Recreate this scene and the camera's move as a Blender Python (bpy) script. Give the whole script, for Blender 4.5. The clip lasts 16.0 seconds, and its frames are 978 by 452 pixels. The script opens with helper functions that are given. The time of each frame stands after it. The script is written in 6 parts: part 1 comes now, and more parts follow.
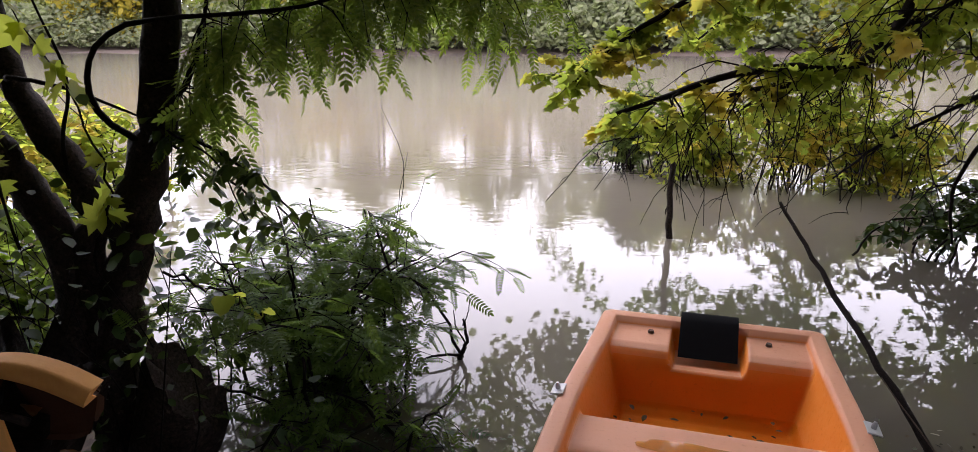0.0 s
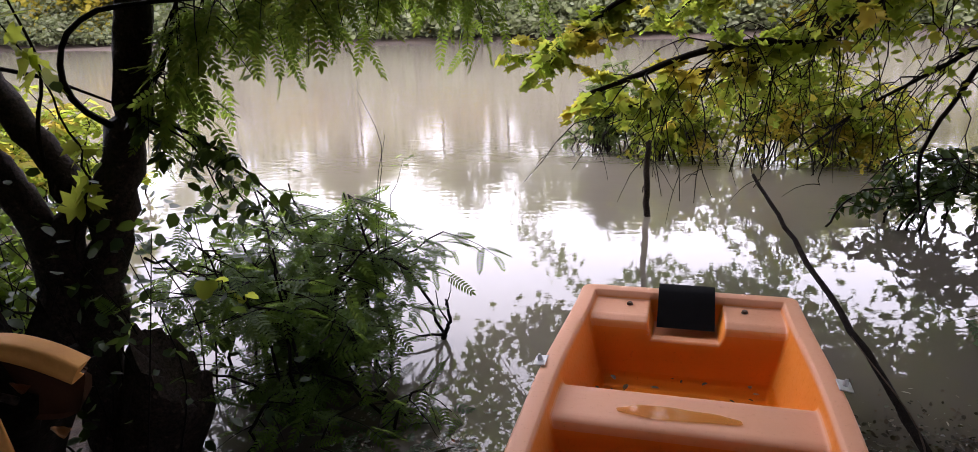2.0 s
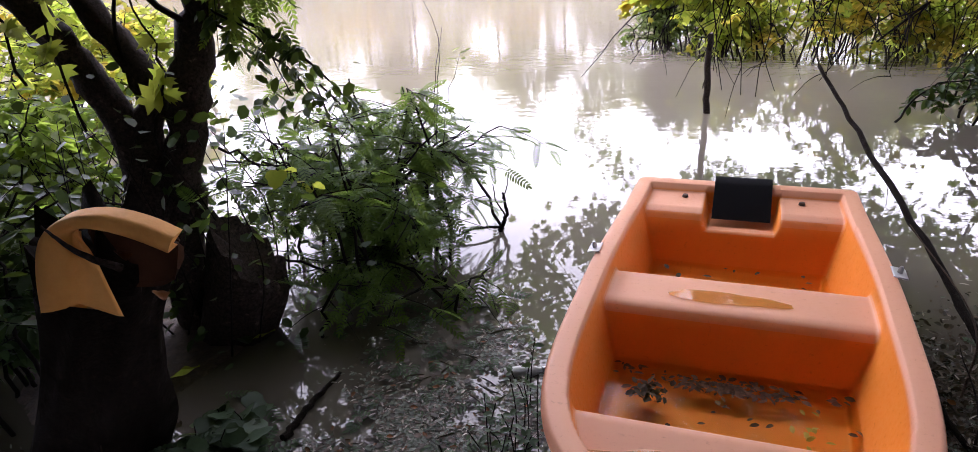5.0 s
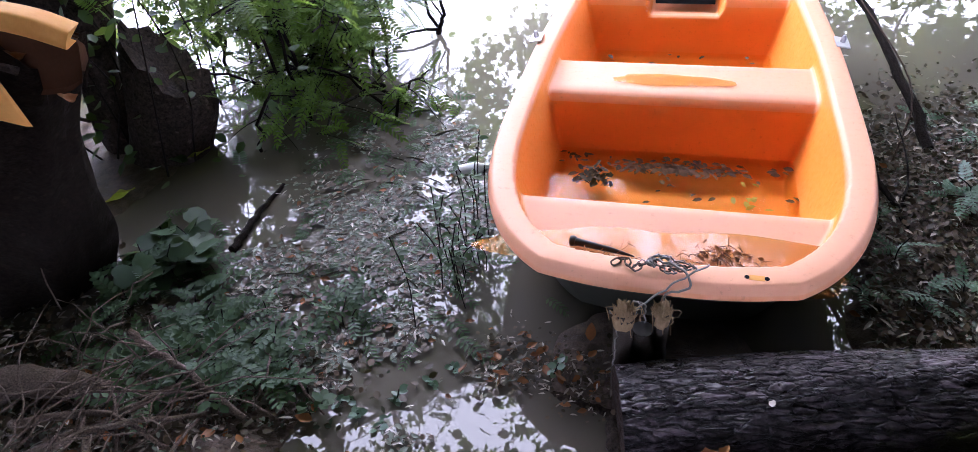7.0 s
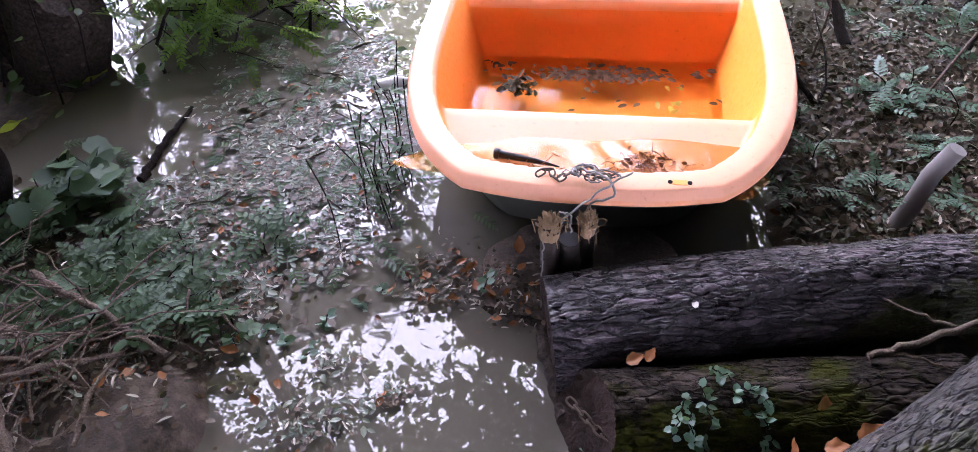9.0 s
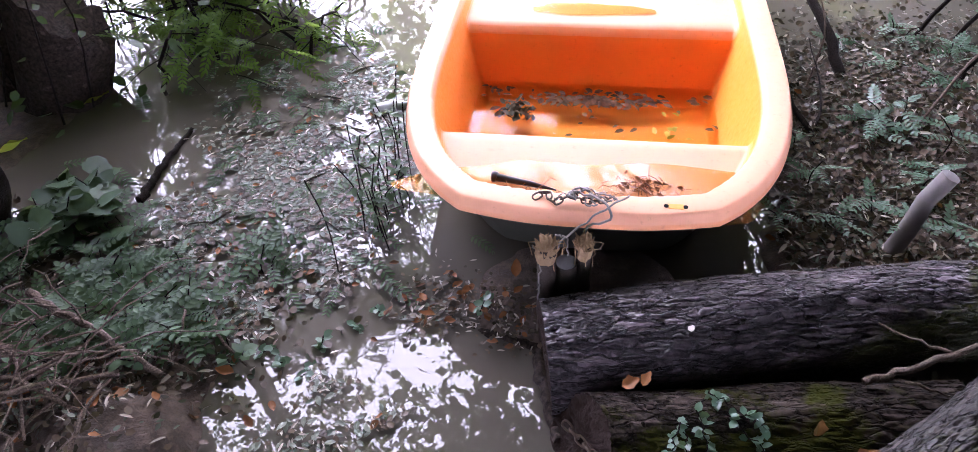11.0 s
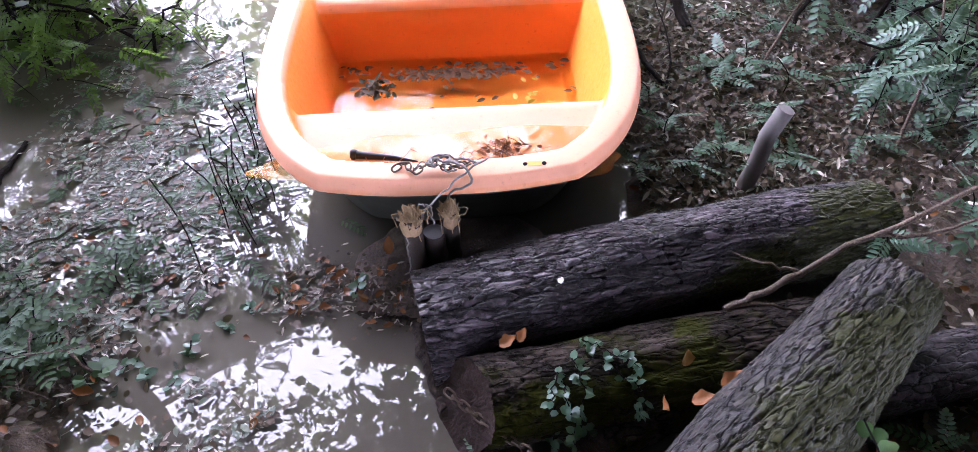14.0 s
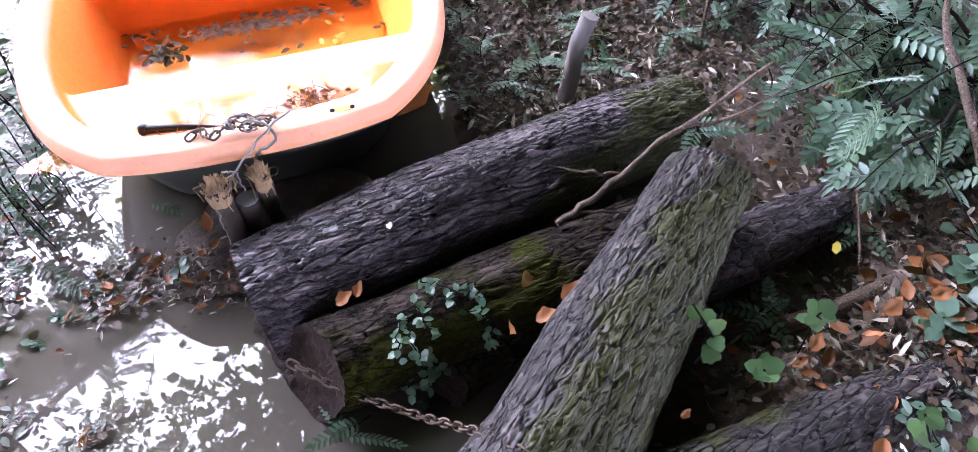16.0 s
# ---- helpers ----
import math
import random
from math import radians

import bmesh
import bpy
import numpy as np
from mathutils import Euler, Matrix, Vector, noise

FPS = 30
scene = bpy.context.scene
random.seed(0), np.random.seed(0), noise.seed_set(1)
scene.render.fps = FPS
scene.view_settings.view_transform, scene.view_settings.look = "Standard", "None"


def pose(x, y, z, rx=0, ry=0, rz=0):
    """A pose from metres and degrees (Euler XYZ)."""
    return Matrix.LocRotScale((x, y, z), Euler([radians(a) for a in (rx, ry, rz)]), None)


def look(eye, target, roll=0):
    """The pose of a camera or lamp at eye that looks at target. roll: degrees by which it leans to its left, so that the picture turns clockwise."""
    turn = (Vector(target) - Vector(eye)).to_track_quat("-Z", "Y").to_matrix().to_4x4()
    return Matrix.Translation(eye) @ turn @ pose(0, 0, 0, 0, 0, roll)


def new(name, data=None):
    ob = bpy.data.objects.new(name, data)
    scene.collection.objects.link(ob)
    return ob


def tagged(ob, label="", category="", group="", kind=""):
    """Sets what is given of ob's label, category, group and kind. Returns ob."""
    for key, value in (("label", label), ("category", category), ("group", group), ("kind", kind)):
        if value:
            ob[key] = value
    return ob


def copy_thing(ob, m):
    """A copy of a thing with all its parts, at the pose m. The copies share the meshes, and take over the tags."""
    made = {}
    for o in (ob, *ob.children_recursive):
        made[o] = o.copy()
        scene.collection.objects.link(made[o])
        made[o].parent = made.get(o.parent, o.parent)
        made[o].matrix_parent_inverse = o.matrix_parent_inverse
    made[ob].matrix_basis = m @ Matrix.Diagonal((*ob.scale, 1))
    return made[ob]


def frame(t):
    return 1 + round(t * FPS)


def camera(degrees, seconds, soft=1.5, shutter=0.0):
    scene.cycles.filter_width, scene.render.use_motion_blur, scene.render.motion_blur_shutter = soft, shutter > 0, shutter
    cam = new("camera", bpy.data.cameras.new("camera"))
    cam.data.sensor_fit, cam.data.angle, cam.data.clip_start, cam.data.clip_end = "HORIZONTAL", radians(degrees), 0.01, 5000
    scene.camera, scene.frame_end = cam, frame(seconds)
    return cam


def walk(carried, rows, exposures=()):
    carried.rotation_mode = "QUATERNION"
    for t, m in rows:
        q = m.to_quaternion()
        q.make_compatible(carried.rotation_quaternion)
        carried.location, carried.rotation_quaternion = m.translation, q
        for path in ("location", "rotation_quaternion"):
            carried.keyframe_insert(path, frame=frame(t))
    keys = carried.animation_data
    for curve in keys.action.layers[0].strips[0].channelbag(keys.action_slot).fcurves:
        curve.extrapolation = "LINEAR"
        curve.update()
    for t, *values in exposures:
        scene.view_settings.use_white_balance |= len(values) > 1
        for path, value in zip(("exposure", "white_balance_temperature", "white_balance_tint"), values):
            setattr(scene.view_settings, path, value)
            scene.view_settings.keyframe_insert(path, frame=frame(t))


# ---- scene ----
cam = camera(68.7, 16.0, 0.7)
PATH = [
    (0, (0.077, 0.088, 1.796), (0.007, 2.012, 1.253), -0.2),
    (0.5, (0.08, 0.074, 1.788), (0.024, 1.991, 1.222), -0.8),
    (1, (0.085, 0.061, 1.783), (0.024, 1.974, 1.201), -1.7),
    (1.5, (0.087, 0.043, 1.782), (0.03, 1.951, 1.182), -2.3),
    (2, (0.088, 0.032, 1.759), (0.07, 1.948, 1.186), -1.6),
    (2.5, (0.089, 0.017, 1.748), (0.065, 1.912, 1.109), -2.1),
    (3, (0.095, -0.004, 1.735), (0.066, 1.875, 1.05), -1.7),
    (3.2, (0.091, -0.011, 1.735), (0.063, 1.875, 1.069), -1.5),
    (5.3, (0.078, -0.066, 1.717), (-0.108, 1.732, 0.86), -3.6),
    (5.5, (0.067, -0.058, 1.687), (-0.056, 1.729, 0.798), -3.4),
    (6, (0.051, -0.068, 1.658), (-0.06, 1.674, 0.681), -3.7),
    (6.5, (0.053, -0.069, 1.647), (-0.101, 1.579, 0.525), -5.7),
    (7, (0.09, -0.062, 1.595), (0.035, 1.509, 0.359), -5.4),
    (7.5, (0.117, -0.053, 1.571), (0.244, 1.454, 0.262), -4.1),
    (8, (0.124, -0.041, 1.56), (0.311, 1.415, 0.203), -4.1),
    (8.5, (0.124, -0.024, 1.561), (0.225, 1.37, 0.131), -4.5),
    (11, (0.125, -0.034, 1.562), (0.237, 1.414, 0.187), -3.5),
    (11.5, (0.126, -0.041, 1.556), (0.236, 1.374, 0.147), -3.2),
    (12, (0.119, -0.037, 1.556), (0.221, 1.376, 0.144), -2.9),
    (12.5, (0.124, -0.037, 1.554), (0.245, 1.395, 0.164), -2.7),
    (13, (0.139, -0.046, 1.554), (0.311, 1.427, 0.212), -2.5),
    (13.5, (0.153, -0.05, 1.55), (0.35, 1.414, 0.201), -3.3),
    (14, (0.205, -0.07, 1.504), (0.583, 1.305, 0.102), -2.5),
    (14.5, (0.253, -0.082, 1.439), (0.803, 1.03, -0.129), -0.4),
    (15, (0.293, -0.085, 1.426), (0.926, 0.949, -0.164), -0.3),
    (15.5, (0.297, -0.076, 1.434), (0.921, 0.998, -0.133), -1.3),
    (16, (0.313, -0.074, 1.451), (0.969, 1.05, -0.068), -1.8),
]
walk(cam, [(t, look(eye, target, roll)) for t, eye, target, roll in PATH], [(0, 2.15, 6500, 23), (3.0, 2.3, 6400, 23), (5.5, 2.9, 6150, 27), (6.5, 3.45, 5900, 27), (7.0, 4.05, 5700, 25), (7.5, 4.35, 5600, 26), (8.5, 4.65, 5800, 30), (11.0, 4.7, 5900, 32), (13.5, 4.65, 5850, 32), (14.5, 5.05, 5700, 29), (16.0, 5.25, 5750, 30)])

# ---------------------------------------------------------------- light
world = bpy.data.worlds.new("world")
scene.world = world
world.use_nodes = True
wn = world.node_tree
wn.nodes.clear()
sky = wn.nodes.new("ShaderNodeTexSky")
sky.sky_type = "NISHITA"
sky.sun_disc = False
sky.sun_elevation, sky.sun_rotation = radians(50), radians(14)
sky.air_density, sky.dust_density = 1.0, 1.0
soft_sky = wn.nodes.new("ShaderNodeHueSaturation")
soft_sky.inputs["Saturation"].default_value = 0.55
bg = wn.nodes.new("ShaderNodeBackground")
bg.inputs["Strength"].default_value = 0.15
wout = wn.nodes.new("ShaderNodeOutputWorld")
wn.links.new(sky.outputs[0], soft_sky.inputs["Color"])
overcast = wn.nodes.new("ShaderNodeMixRGB")
overcast.inputs[0].default_value = 0.85
overcast.inputs[2].default_value = (6.0, 6.2, 7.3, 1)
wn.links.new(soft_sky.outputs[0], overcast.inputs[1])
wn.links.new(overcast.outputs[0], bg.inputs["Color"])
wn.links.new(bg.outputs[0], wout.inputs["Surface"])

sun_data = bpy.data.lights.new("sun", "SUN")
sun_data.energy, sun_data.angle, sun_data.color = 0.6, radians(90), (1.0, 0.96, 0.9)
sun = new("sun", sun_data)
sun.matrix_world = look((2.4, 10.6, 11.5), (0, 1, 0))

# ---------------------------------------------------------------- node helpers
def mat_base(name):
    m = bpy.data.materials.new(name)
    m.use_nodes = True
    nt = m.node_tree
    return m, nt, nt.nodes["Principled BSDF"], nt.nodes["Material Output"]


def ramp_node(nt, source, stops):
    r = nt.nodes.new("ShaderNodeValToRGB")
    while len(r.color_ramp.elements) < len(stops):
        r.color_ramp.elements.new(0.5)
    for e, (at, col) in zip(r.color_ramp.elements, stops):
        e.position, e.color = at, (*col, 1)
    nt.links.new(source, r.inputs[0])
    return r.outputs[0]


def coords(nt, kind="Object"):
    return nt.nodes.new("ShaderNodeTexCoord").outputs[kind]


def world_pos(nt):
    return nt.nodes.new("ShaderNodeNewGeometry").outputs["Position"]


def noise_node(nt, vec, scale, detail=5, rough=0.6, out="Fac"):
    n = nt.nodes.new("ShaderNodeTexNoise")
    n.inputs["Scale"].default_value, n.inputs["Detail"].default_value, n.inputs["Roughness"].default_value = scale, detail, rough
    nt.links.new(vec, n.inputs["Vector"])
    return n.outputs[out]


def mixc(nt, fac, a, b, mode="MIX"):
    m = nt.nodes.new("ShaderNodeMixRGB")
    m.blend_type = mode
    for sock, v in ((m.inputs[0], fac), (m.inputs[1], a), (m.inputs[2], b)):
        if isinstance(v, (int, float)):
            sock.default_value = v
        elif isinstance(v, tuple):
            sock.default_value = (*v, 1)
        else:
            nt.links.new(v, sock)
    return m.outputs[0]


def mathn(nt, op, a, b=0.0, clamp=False):
    m = nt.nodes.new("ShaderNodeMath")
    m.operation, m.use_clamp = op, clamp
    for sock, v in ((m.inputs[0], a), (m.inputs[1], b)):
        if isinstance(v, (int, float)):
            sock.default_value = v
        else:
            nt.links.new(v, sock)
    return m.outputs[0]


def bump(nt, height, strength, dist, bsdf):
    b = nt.nodes.new("ShaderNodeBump")
    b.inputs["Distance"].default_value = dist
    if isinstance(strength, (int, float)):
        b.inputs["Strength"].default_value = strength
    else:
        nt.links.new(strength, b.inputs["Strength"])
    nt.links.new(height, b.inputs["Height"])
    nt.links.new(b.outputs[0], bsdf.inputs["Normal"])


def leaf_mat(name, dark, light, through_light=0.35, rough=0.45, odd=None):
    """Leaves: each its own shade, mottled, letting light through."""
    m, nt, p, out = mat_base(name)
    geo = nt.nodes.new("ShaderNodeNewGeometry")
    col = mixc(nt, geo.outputs["Random Per Island"], dark, light)
    spots = noise_node(nt, geo.outputs["Position"], 60, 3)
    col = mixc(nt, mathn(nt, "MULTIPLY", spots, 0.5), col, tuple(v * 0.45 for v in dark))
    if odd:
        patch = noise_node(nt, geo.outputs["Position"], 1.7, 2)
        pick = ramp_node(nt, patch, [(0.52, (0, 0, 0)), (0.64, (1, 1, 1))])
        col = mixc(nt, pick, col, odd)
    nt.links.new(col, p.inputs["Base Color"])
    p.inputs["Roughness"].default_value = rough
    p.inputs["Specular IOR Level"].default_value = 0.45 if rough < 0.4 else 0.16
    tr = nt.nodes.new("ShaderNodeBsdfTranslucent")
    nt.links.new(mixc(nt, 0.4, col, (0.35, 0.5, 0.05), "SCREEN"), tr.inputs["Color"])
    mx = nt.nodes.new("ShaderNodeMixShader")
    mx.inputs[0].default_value = through_light
    nt.links.new(p.outputs[0], mx.inputs[1])
    nt.links.new(tr.outputs[0], mx.inputs[2])
    nt.links.new(mx.outputs[0], out.inputs["Surface"])
    return m


def bark_mat(name, dark, light, moss=0.0, scale=1.0, rough=0.75, side=(0.0, -1.2, 0.7), drift=(0.0, 0.0), plates=False, turn=-6.0):
    m, nt, p, _ = mat_base(name)
    v = coords(nt)
    n1 = noise_node(nt, v, 9 * scale, 6)
    n2 = noise_node(nt, v, 70 * scale, 4, 0.7)
    col = mixc(nt, n1, dark, light)
    col = mixc(nt, ramp_node(nt, n2, [(0.35, (0, 0, 0)), (0.7, (1, 1, 1))]), col, tuple(x * 0.4 for x in dark))
    pale = ramp_node(nt, noise_node(nt, v, 24 * scale, 4), [(0.62, (0, 0, 0)), (0.72, (1, 1, 1))])
    col = mixc(nt, mathn(nt, "MULTIPLY", pale, 0.5), col, tuple(min(1, x * 1.9) for x in light))
    if plates:
        # thin fissures part the bark into scales, each with its own shade
        spin, stretch = nt.nodes.new("ShaderNodeMapping"), nt.nodes.new("ShaderNodeMapping")
        spin.inputs["Rotation"].default_value = (0, 0, radians(-turn))
        stretch.inputs["Scale"].default_value = (15, 50, 50)
        nt.links.new(v, spin.inputs["Vector"])
        nt.links.new(spin.outputs[0], stretch.inputs["Vector"])
        warp = nt.nodes.new("ShaderNodeVectorMath")
        warp.operation = "MULTIPLY_ADD"
        warp.inputs[1].default_value = (1.1, 1.1, 1.1)
        nt.links.new(noise_node(nt, stretch.outputs[0], 0.9, 4, 0.6, "Color"), warp.inputs[0])
        nt.links.new(stretch.outputs[0], warp.inputs[2])
        crack = nt.nodes.new("ShaderNodeTexVoronoi")
        crack.feature = "DISTANCE_TO_EDGE"
        crack.inputs["Scale"].default_value = 1.0
        nt.links.new(warp.outputs[0], crack.inputs["Vector"])
        fissure = ramp_node(nt, crack.outputs["Distance"], [(0.0, (0, 0, 0)), (0.13, (1, 1, 1))])
        col = mixc(nt, fissure, tuple(x * 0.35 for x in dark), col)
        tint = nt.nodes.new("ShaderNodeAttribute")
        tint.attribute_name = "scale_tint"
        col = mixc(nt, mathn(nt, "MULTIPLY", tint.outputs["Fac"], 0.45), col, tuple(x * 0.6 for x in dark))
        col = mixc(nt, mathn(nt, "MULTIPLY", mathn(nt, "SUBTRACT", 0.3, tint.outputs["Fac"], True), 1.0, True), col, tuple(x * 1.9 for x in light))
    if moss:
        patch = mathn(nt, "ADD", mathn(nt, "MULTIPLY", mathn(nt, "SUBTRACT", noise_node(nt, v, 6.0, 7, 0.75), 0.5), 1.9), 0.5)
        lean = nt.nodes.new("ShaderNodeVectorMath")
        lean.operation = "DOT_PRODUCT"
        lean.inputs[1].default_value = side
        nt.links.new(v, lean.inputs[0])
        patch = mathn(nt, "ADD", patch, lean.outputs["Value"])
        sep = nt.nodes.new("ShaderNodeSeparateXYZ")
        nt.links.new(v, sep.inputs[0])
        patch = mathn(nt, "ADD", patch, mathn(nt, "MULTIPLY", mathn(nt, "SUBTRACT", sep.outputs["X"], drift[1]), drift[0]))
        pick = ramp_node(nt, patch, [(0.73 - 0.25 * moss, (0, 0, 0)), (0.89 - 0.25 * moss, (1, 1, 1))])
        green = mixc(nt, noise_node(nt, v, 90, 3), (0.012, 0.014, 0.0016), (0.040, 0.042, 0.0050))
        col = mixc(nt, pick, col, green)
    nt.links.new(col, p.inputs["Base Color"])
    nt.links.new(ramp_node(nt, n1, [(0.35, (rough - 0.25,) * 3), (0.65, (min(1, rough + 0.15),) * 3)]), p.inputs["Roughness"])
    p.inputs["Specular IOR Level"].default_value = 0.06 if rough > 0.6 else 0.3
    bump(nt, mixc(nt, 0.6, mixc(nt, 0.5, n1, n2), fissure) if plates else mixc(nt, 0.5, n1, n2), 0.8, 0.012, p)
    return m


def plain_mat(name, a, b, scale=30.0, rough=0.6, metal=0.0, relief=0.3, dist=0.004):
    m, nt, p, _ = mat_base(name)
    v = coords(nt)
    n1, n2 = noise_node(nt, v, scale, 5), noise_node(nt, v, scale * 7, 3)
    nt.links.new(mixc(nt, mixc(nt, 0.35, n1, n2), a, b), p.inputs["Base Color"])
    p.inputs["Specular IOR Level"].default_value = 0.25
    p.inputs["Roughness"].default_value, p.inputs["Metallic"].default_value = rough, metal
    bump(nt, mixc(nt, 0.5, n1, n2), relief, dist, p)
    return m


# ---------------------------------------------------------------- materials
def water_mat():
    m, nt, p, _ = mat_base("river_water")
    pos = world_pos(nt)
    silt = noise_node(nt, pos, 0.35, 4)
    shaded_tone = mixc(nt, silt, (0.074, 0.066, 0.052), (0.108, 0.096, 0.076))
    open_tone = mixc(nt, silt, (0.185, 0.155, 0.118), (0.255, 0.22, 0.17))
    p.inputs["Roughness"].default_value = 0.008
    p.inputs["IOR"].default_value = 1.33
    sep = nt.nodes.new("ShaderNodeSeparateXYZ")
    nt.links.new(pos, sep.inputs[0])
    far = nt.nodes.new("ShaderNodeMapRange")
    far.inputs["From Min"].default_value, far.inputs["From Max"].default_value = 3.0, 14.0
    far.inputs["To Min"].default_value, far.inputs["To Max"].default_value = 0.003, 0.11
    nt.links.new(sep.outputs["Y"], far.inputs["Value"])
    # bank shade put into the water colour: darker near, lighter out in the open
    shade_fade = nt.nodes.new("ShaderNodeMapRange")
    shade_fade.inputs["From Min"].default_value, shade_fade.inputs["From Max"].default_value = 1.8, 12.0
    nt.links.new(sep.outputs["Y"], shade_fade.inputs["Value"])
    nt.links.new(mixc(nt, shade_fade.outputs[0], shaded_tone, open_tone), p.inputs["Base Color"])
    stretch = nt.nodes.new("ShaderNodeMapping")
    stretch.inputs["Scale"].default_value = (0.6, 1.3, 1.0)
    nt.links.new(pos, stretch.inputs["Vector"])
    waves = mixc(nt, 0.35, noise_node(nt, stretch.outputs[0], 2.2, 3, 0.5), noise_node(nt, stretch.outputs[0], 9, 3, 0.5))
    bump(nt, waves, far.outputs[0], 0.06, p)
    return m


def ground_mat():
    m, nt, p, _ = mat_base("wet_mud")
    pos = world_pos(nt)
    n1, n2, n3 = noise_node(nt, pos, 1.8, 5), noise_node(nt, pos, 22, 6, 0.7), noise_node(nt, pos, 140, 4, 0.7)
    col = mixc(nt, n1, (0.040, 0.029, 0.022), (0.115, 0.085, 0.066))
    col = mixc(nt, ramp_node(nt, n2, [(0.45, (0, 0, 0)), (0.65, (1, 1, 1))]), col, (0.165, 0.122, 0.094))
    nt.links.new(col, p.inputs["Base Color"])
    nt.links.new(ramp_node(nt, n2, [(0.3, (0.35,) * 3), (0.7, (0.85,) * 3)]), p.inputs["Roughness"])
    p.inputs["Specular IOR Level"].default_value = 0.2
    bump(nt, mixc(nt, 0.5, n2, n3), 0.9, 0.02, p)
    return m


def boat_mat(name, inside):
    """Orange moulded plastic, skylight painted pale on its upward faces and rim, grimy in spots."""
    m, nt, p, _ = mat_base(name)
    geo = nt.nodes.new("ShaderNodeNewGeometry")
    v = coords(nt)
    n1, n2 = noise_node(nt, v, 5, 5), noise_node(nt, v, 55, 5, 0.7)
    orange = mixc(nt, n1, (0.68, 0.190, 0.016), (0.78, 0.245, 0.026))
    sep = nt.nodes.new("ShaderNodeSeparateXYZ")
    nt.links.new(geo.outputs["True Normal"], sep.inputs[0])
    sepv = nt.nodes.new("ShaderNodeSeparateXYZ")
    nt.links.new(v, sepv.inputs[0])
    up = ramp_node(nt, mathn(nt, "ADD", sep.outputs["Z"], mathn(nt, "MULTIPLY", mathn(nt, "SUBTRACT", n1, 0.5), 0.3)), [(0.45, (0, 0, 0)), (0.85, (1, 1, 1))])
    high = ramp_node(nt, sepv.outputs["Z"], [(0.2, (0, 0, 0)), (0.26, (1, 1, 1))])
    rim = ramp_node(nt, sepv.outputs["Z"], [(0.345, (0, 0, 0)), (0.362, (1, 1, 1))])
    # skylight goes into the colour: paler upward faces, rim and outer lip
    skylit = mathn(nt, "MULTIPLY", mathn(nt, "MAXIMUM", mathn(nt, "MULTIPLY", up, high), rim), 0.85) if inside else mathn(nt, "MULTIPLY", n1, 1.4, True)
    col = mixc(nt, skylit, orange, (0.69, 0.355, 0.225))
    grime = ramp_node(nt, n2, [(0.60, (0, 0, 0)), (0.78, (1, 1, 1))])
    col = mixc(nt, mathn(nt, "MULTIPLY", grime, 0.38), col, (0.16, 0.07, 0.03))
    nt.links.new(col, p.inputs["Base Color"])
    nt.links.new(ramp_node(nt, n2, [(0.3, (0.38,) * 3), (0.7, (0.6,) * 3)]), p.inputs["Roughness"])
    p.inputs["Specular IOR Level"].default_value = 0.25
    bump(nt, n2, 0.12, 0.003, p)
    return m


def bilge_mat(name, tint, alpha):
    """Thin standing water: clear gloss over the plastic."""
    m, nt, p, out = mat_base(name)
    p.inputs["Base Color"].default_value = (*tint, 1)
    p.inputs["Roughness"].default_value = 0.02
    p.inputs["IOR"].default_value = 1.33
    tr = nt.nodes.new("ShaderNodeBsdfTransparent")
    tr.inputs["Color"].default_value = (1.0, 0.93, 0.62, 1)
    fres = nt.nodes.new("ShaderNodeFresnel")
    fres.inputs["IOR"].default_value = 1.24
    gl = nt.nodes.new("ShaderNodeBsdfGlossy")
    gl.inputs["Roughness"].default_value = 0.015
    bm_ = nt.nodes.new("ShaderNodeBump")
    bm_.inputs["Strength"].default_value, bm_.inputs["Distance"].default_value = 0.035, 0.01
    nt.links.new(noise_node(nt, coords(nt), 38, 3), bm_.inputs["Height"])
    nt.links.new(bm_.outputs[0], gl.inputs["Normal"])
    mx = nt.nodes.new("ShaderNodeMixShader")
    nt.links.new(fres.outputs[0], mx.inputs[0])
    nt.links.new(tr.outputs[0], mx.inputs[1])
    nt.links.new(gl.outputs[0], mx.inputs[2])
    mx2 = nt.nodes.new("ShaderNodeMixShader")
    mx2.inputs[0].default_value = alpha
    nt.links.new(mx.outputs[0], mx2.inputs[1])
    nt.links.new(p.outputs[0], mx2.inputs[2])
    nt.links.new(mx2.outputs[0], out.inputs["Surface"])
    return m


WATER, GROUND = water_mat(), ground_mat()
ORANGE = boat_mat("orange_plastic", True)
# paler copy for the lip, with skylight in its colour
ORANGE_LIP = boat_mat("skylit_orange_plastic", False)
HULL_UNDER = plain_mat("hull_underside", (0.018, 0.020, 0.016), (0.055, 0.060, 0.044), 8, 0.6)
BILGE = bilge_mat("bilge_water", (0.55, 0.18, 0.02), 0.01)
PUDDLE = bilge_mat("thin_puddle", (0.56, 0.19, 0.035), 0.5)
STICKER = plain_mat("yellow_sticker", (0.68, 0.28, 0.05), (0.76, 0.36, 0.08), 40, 0.5)
BOAT_LITTER = leaf_mat("soaked_brown_leaves", (0.045, 0.020, 0.010), (0.17, 0.085, 0.038), 0.1, 0.7)
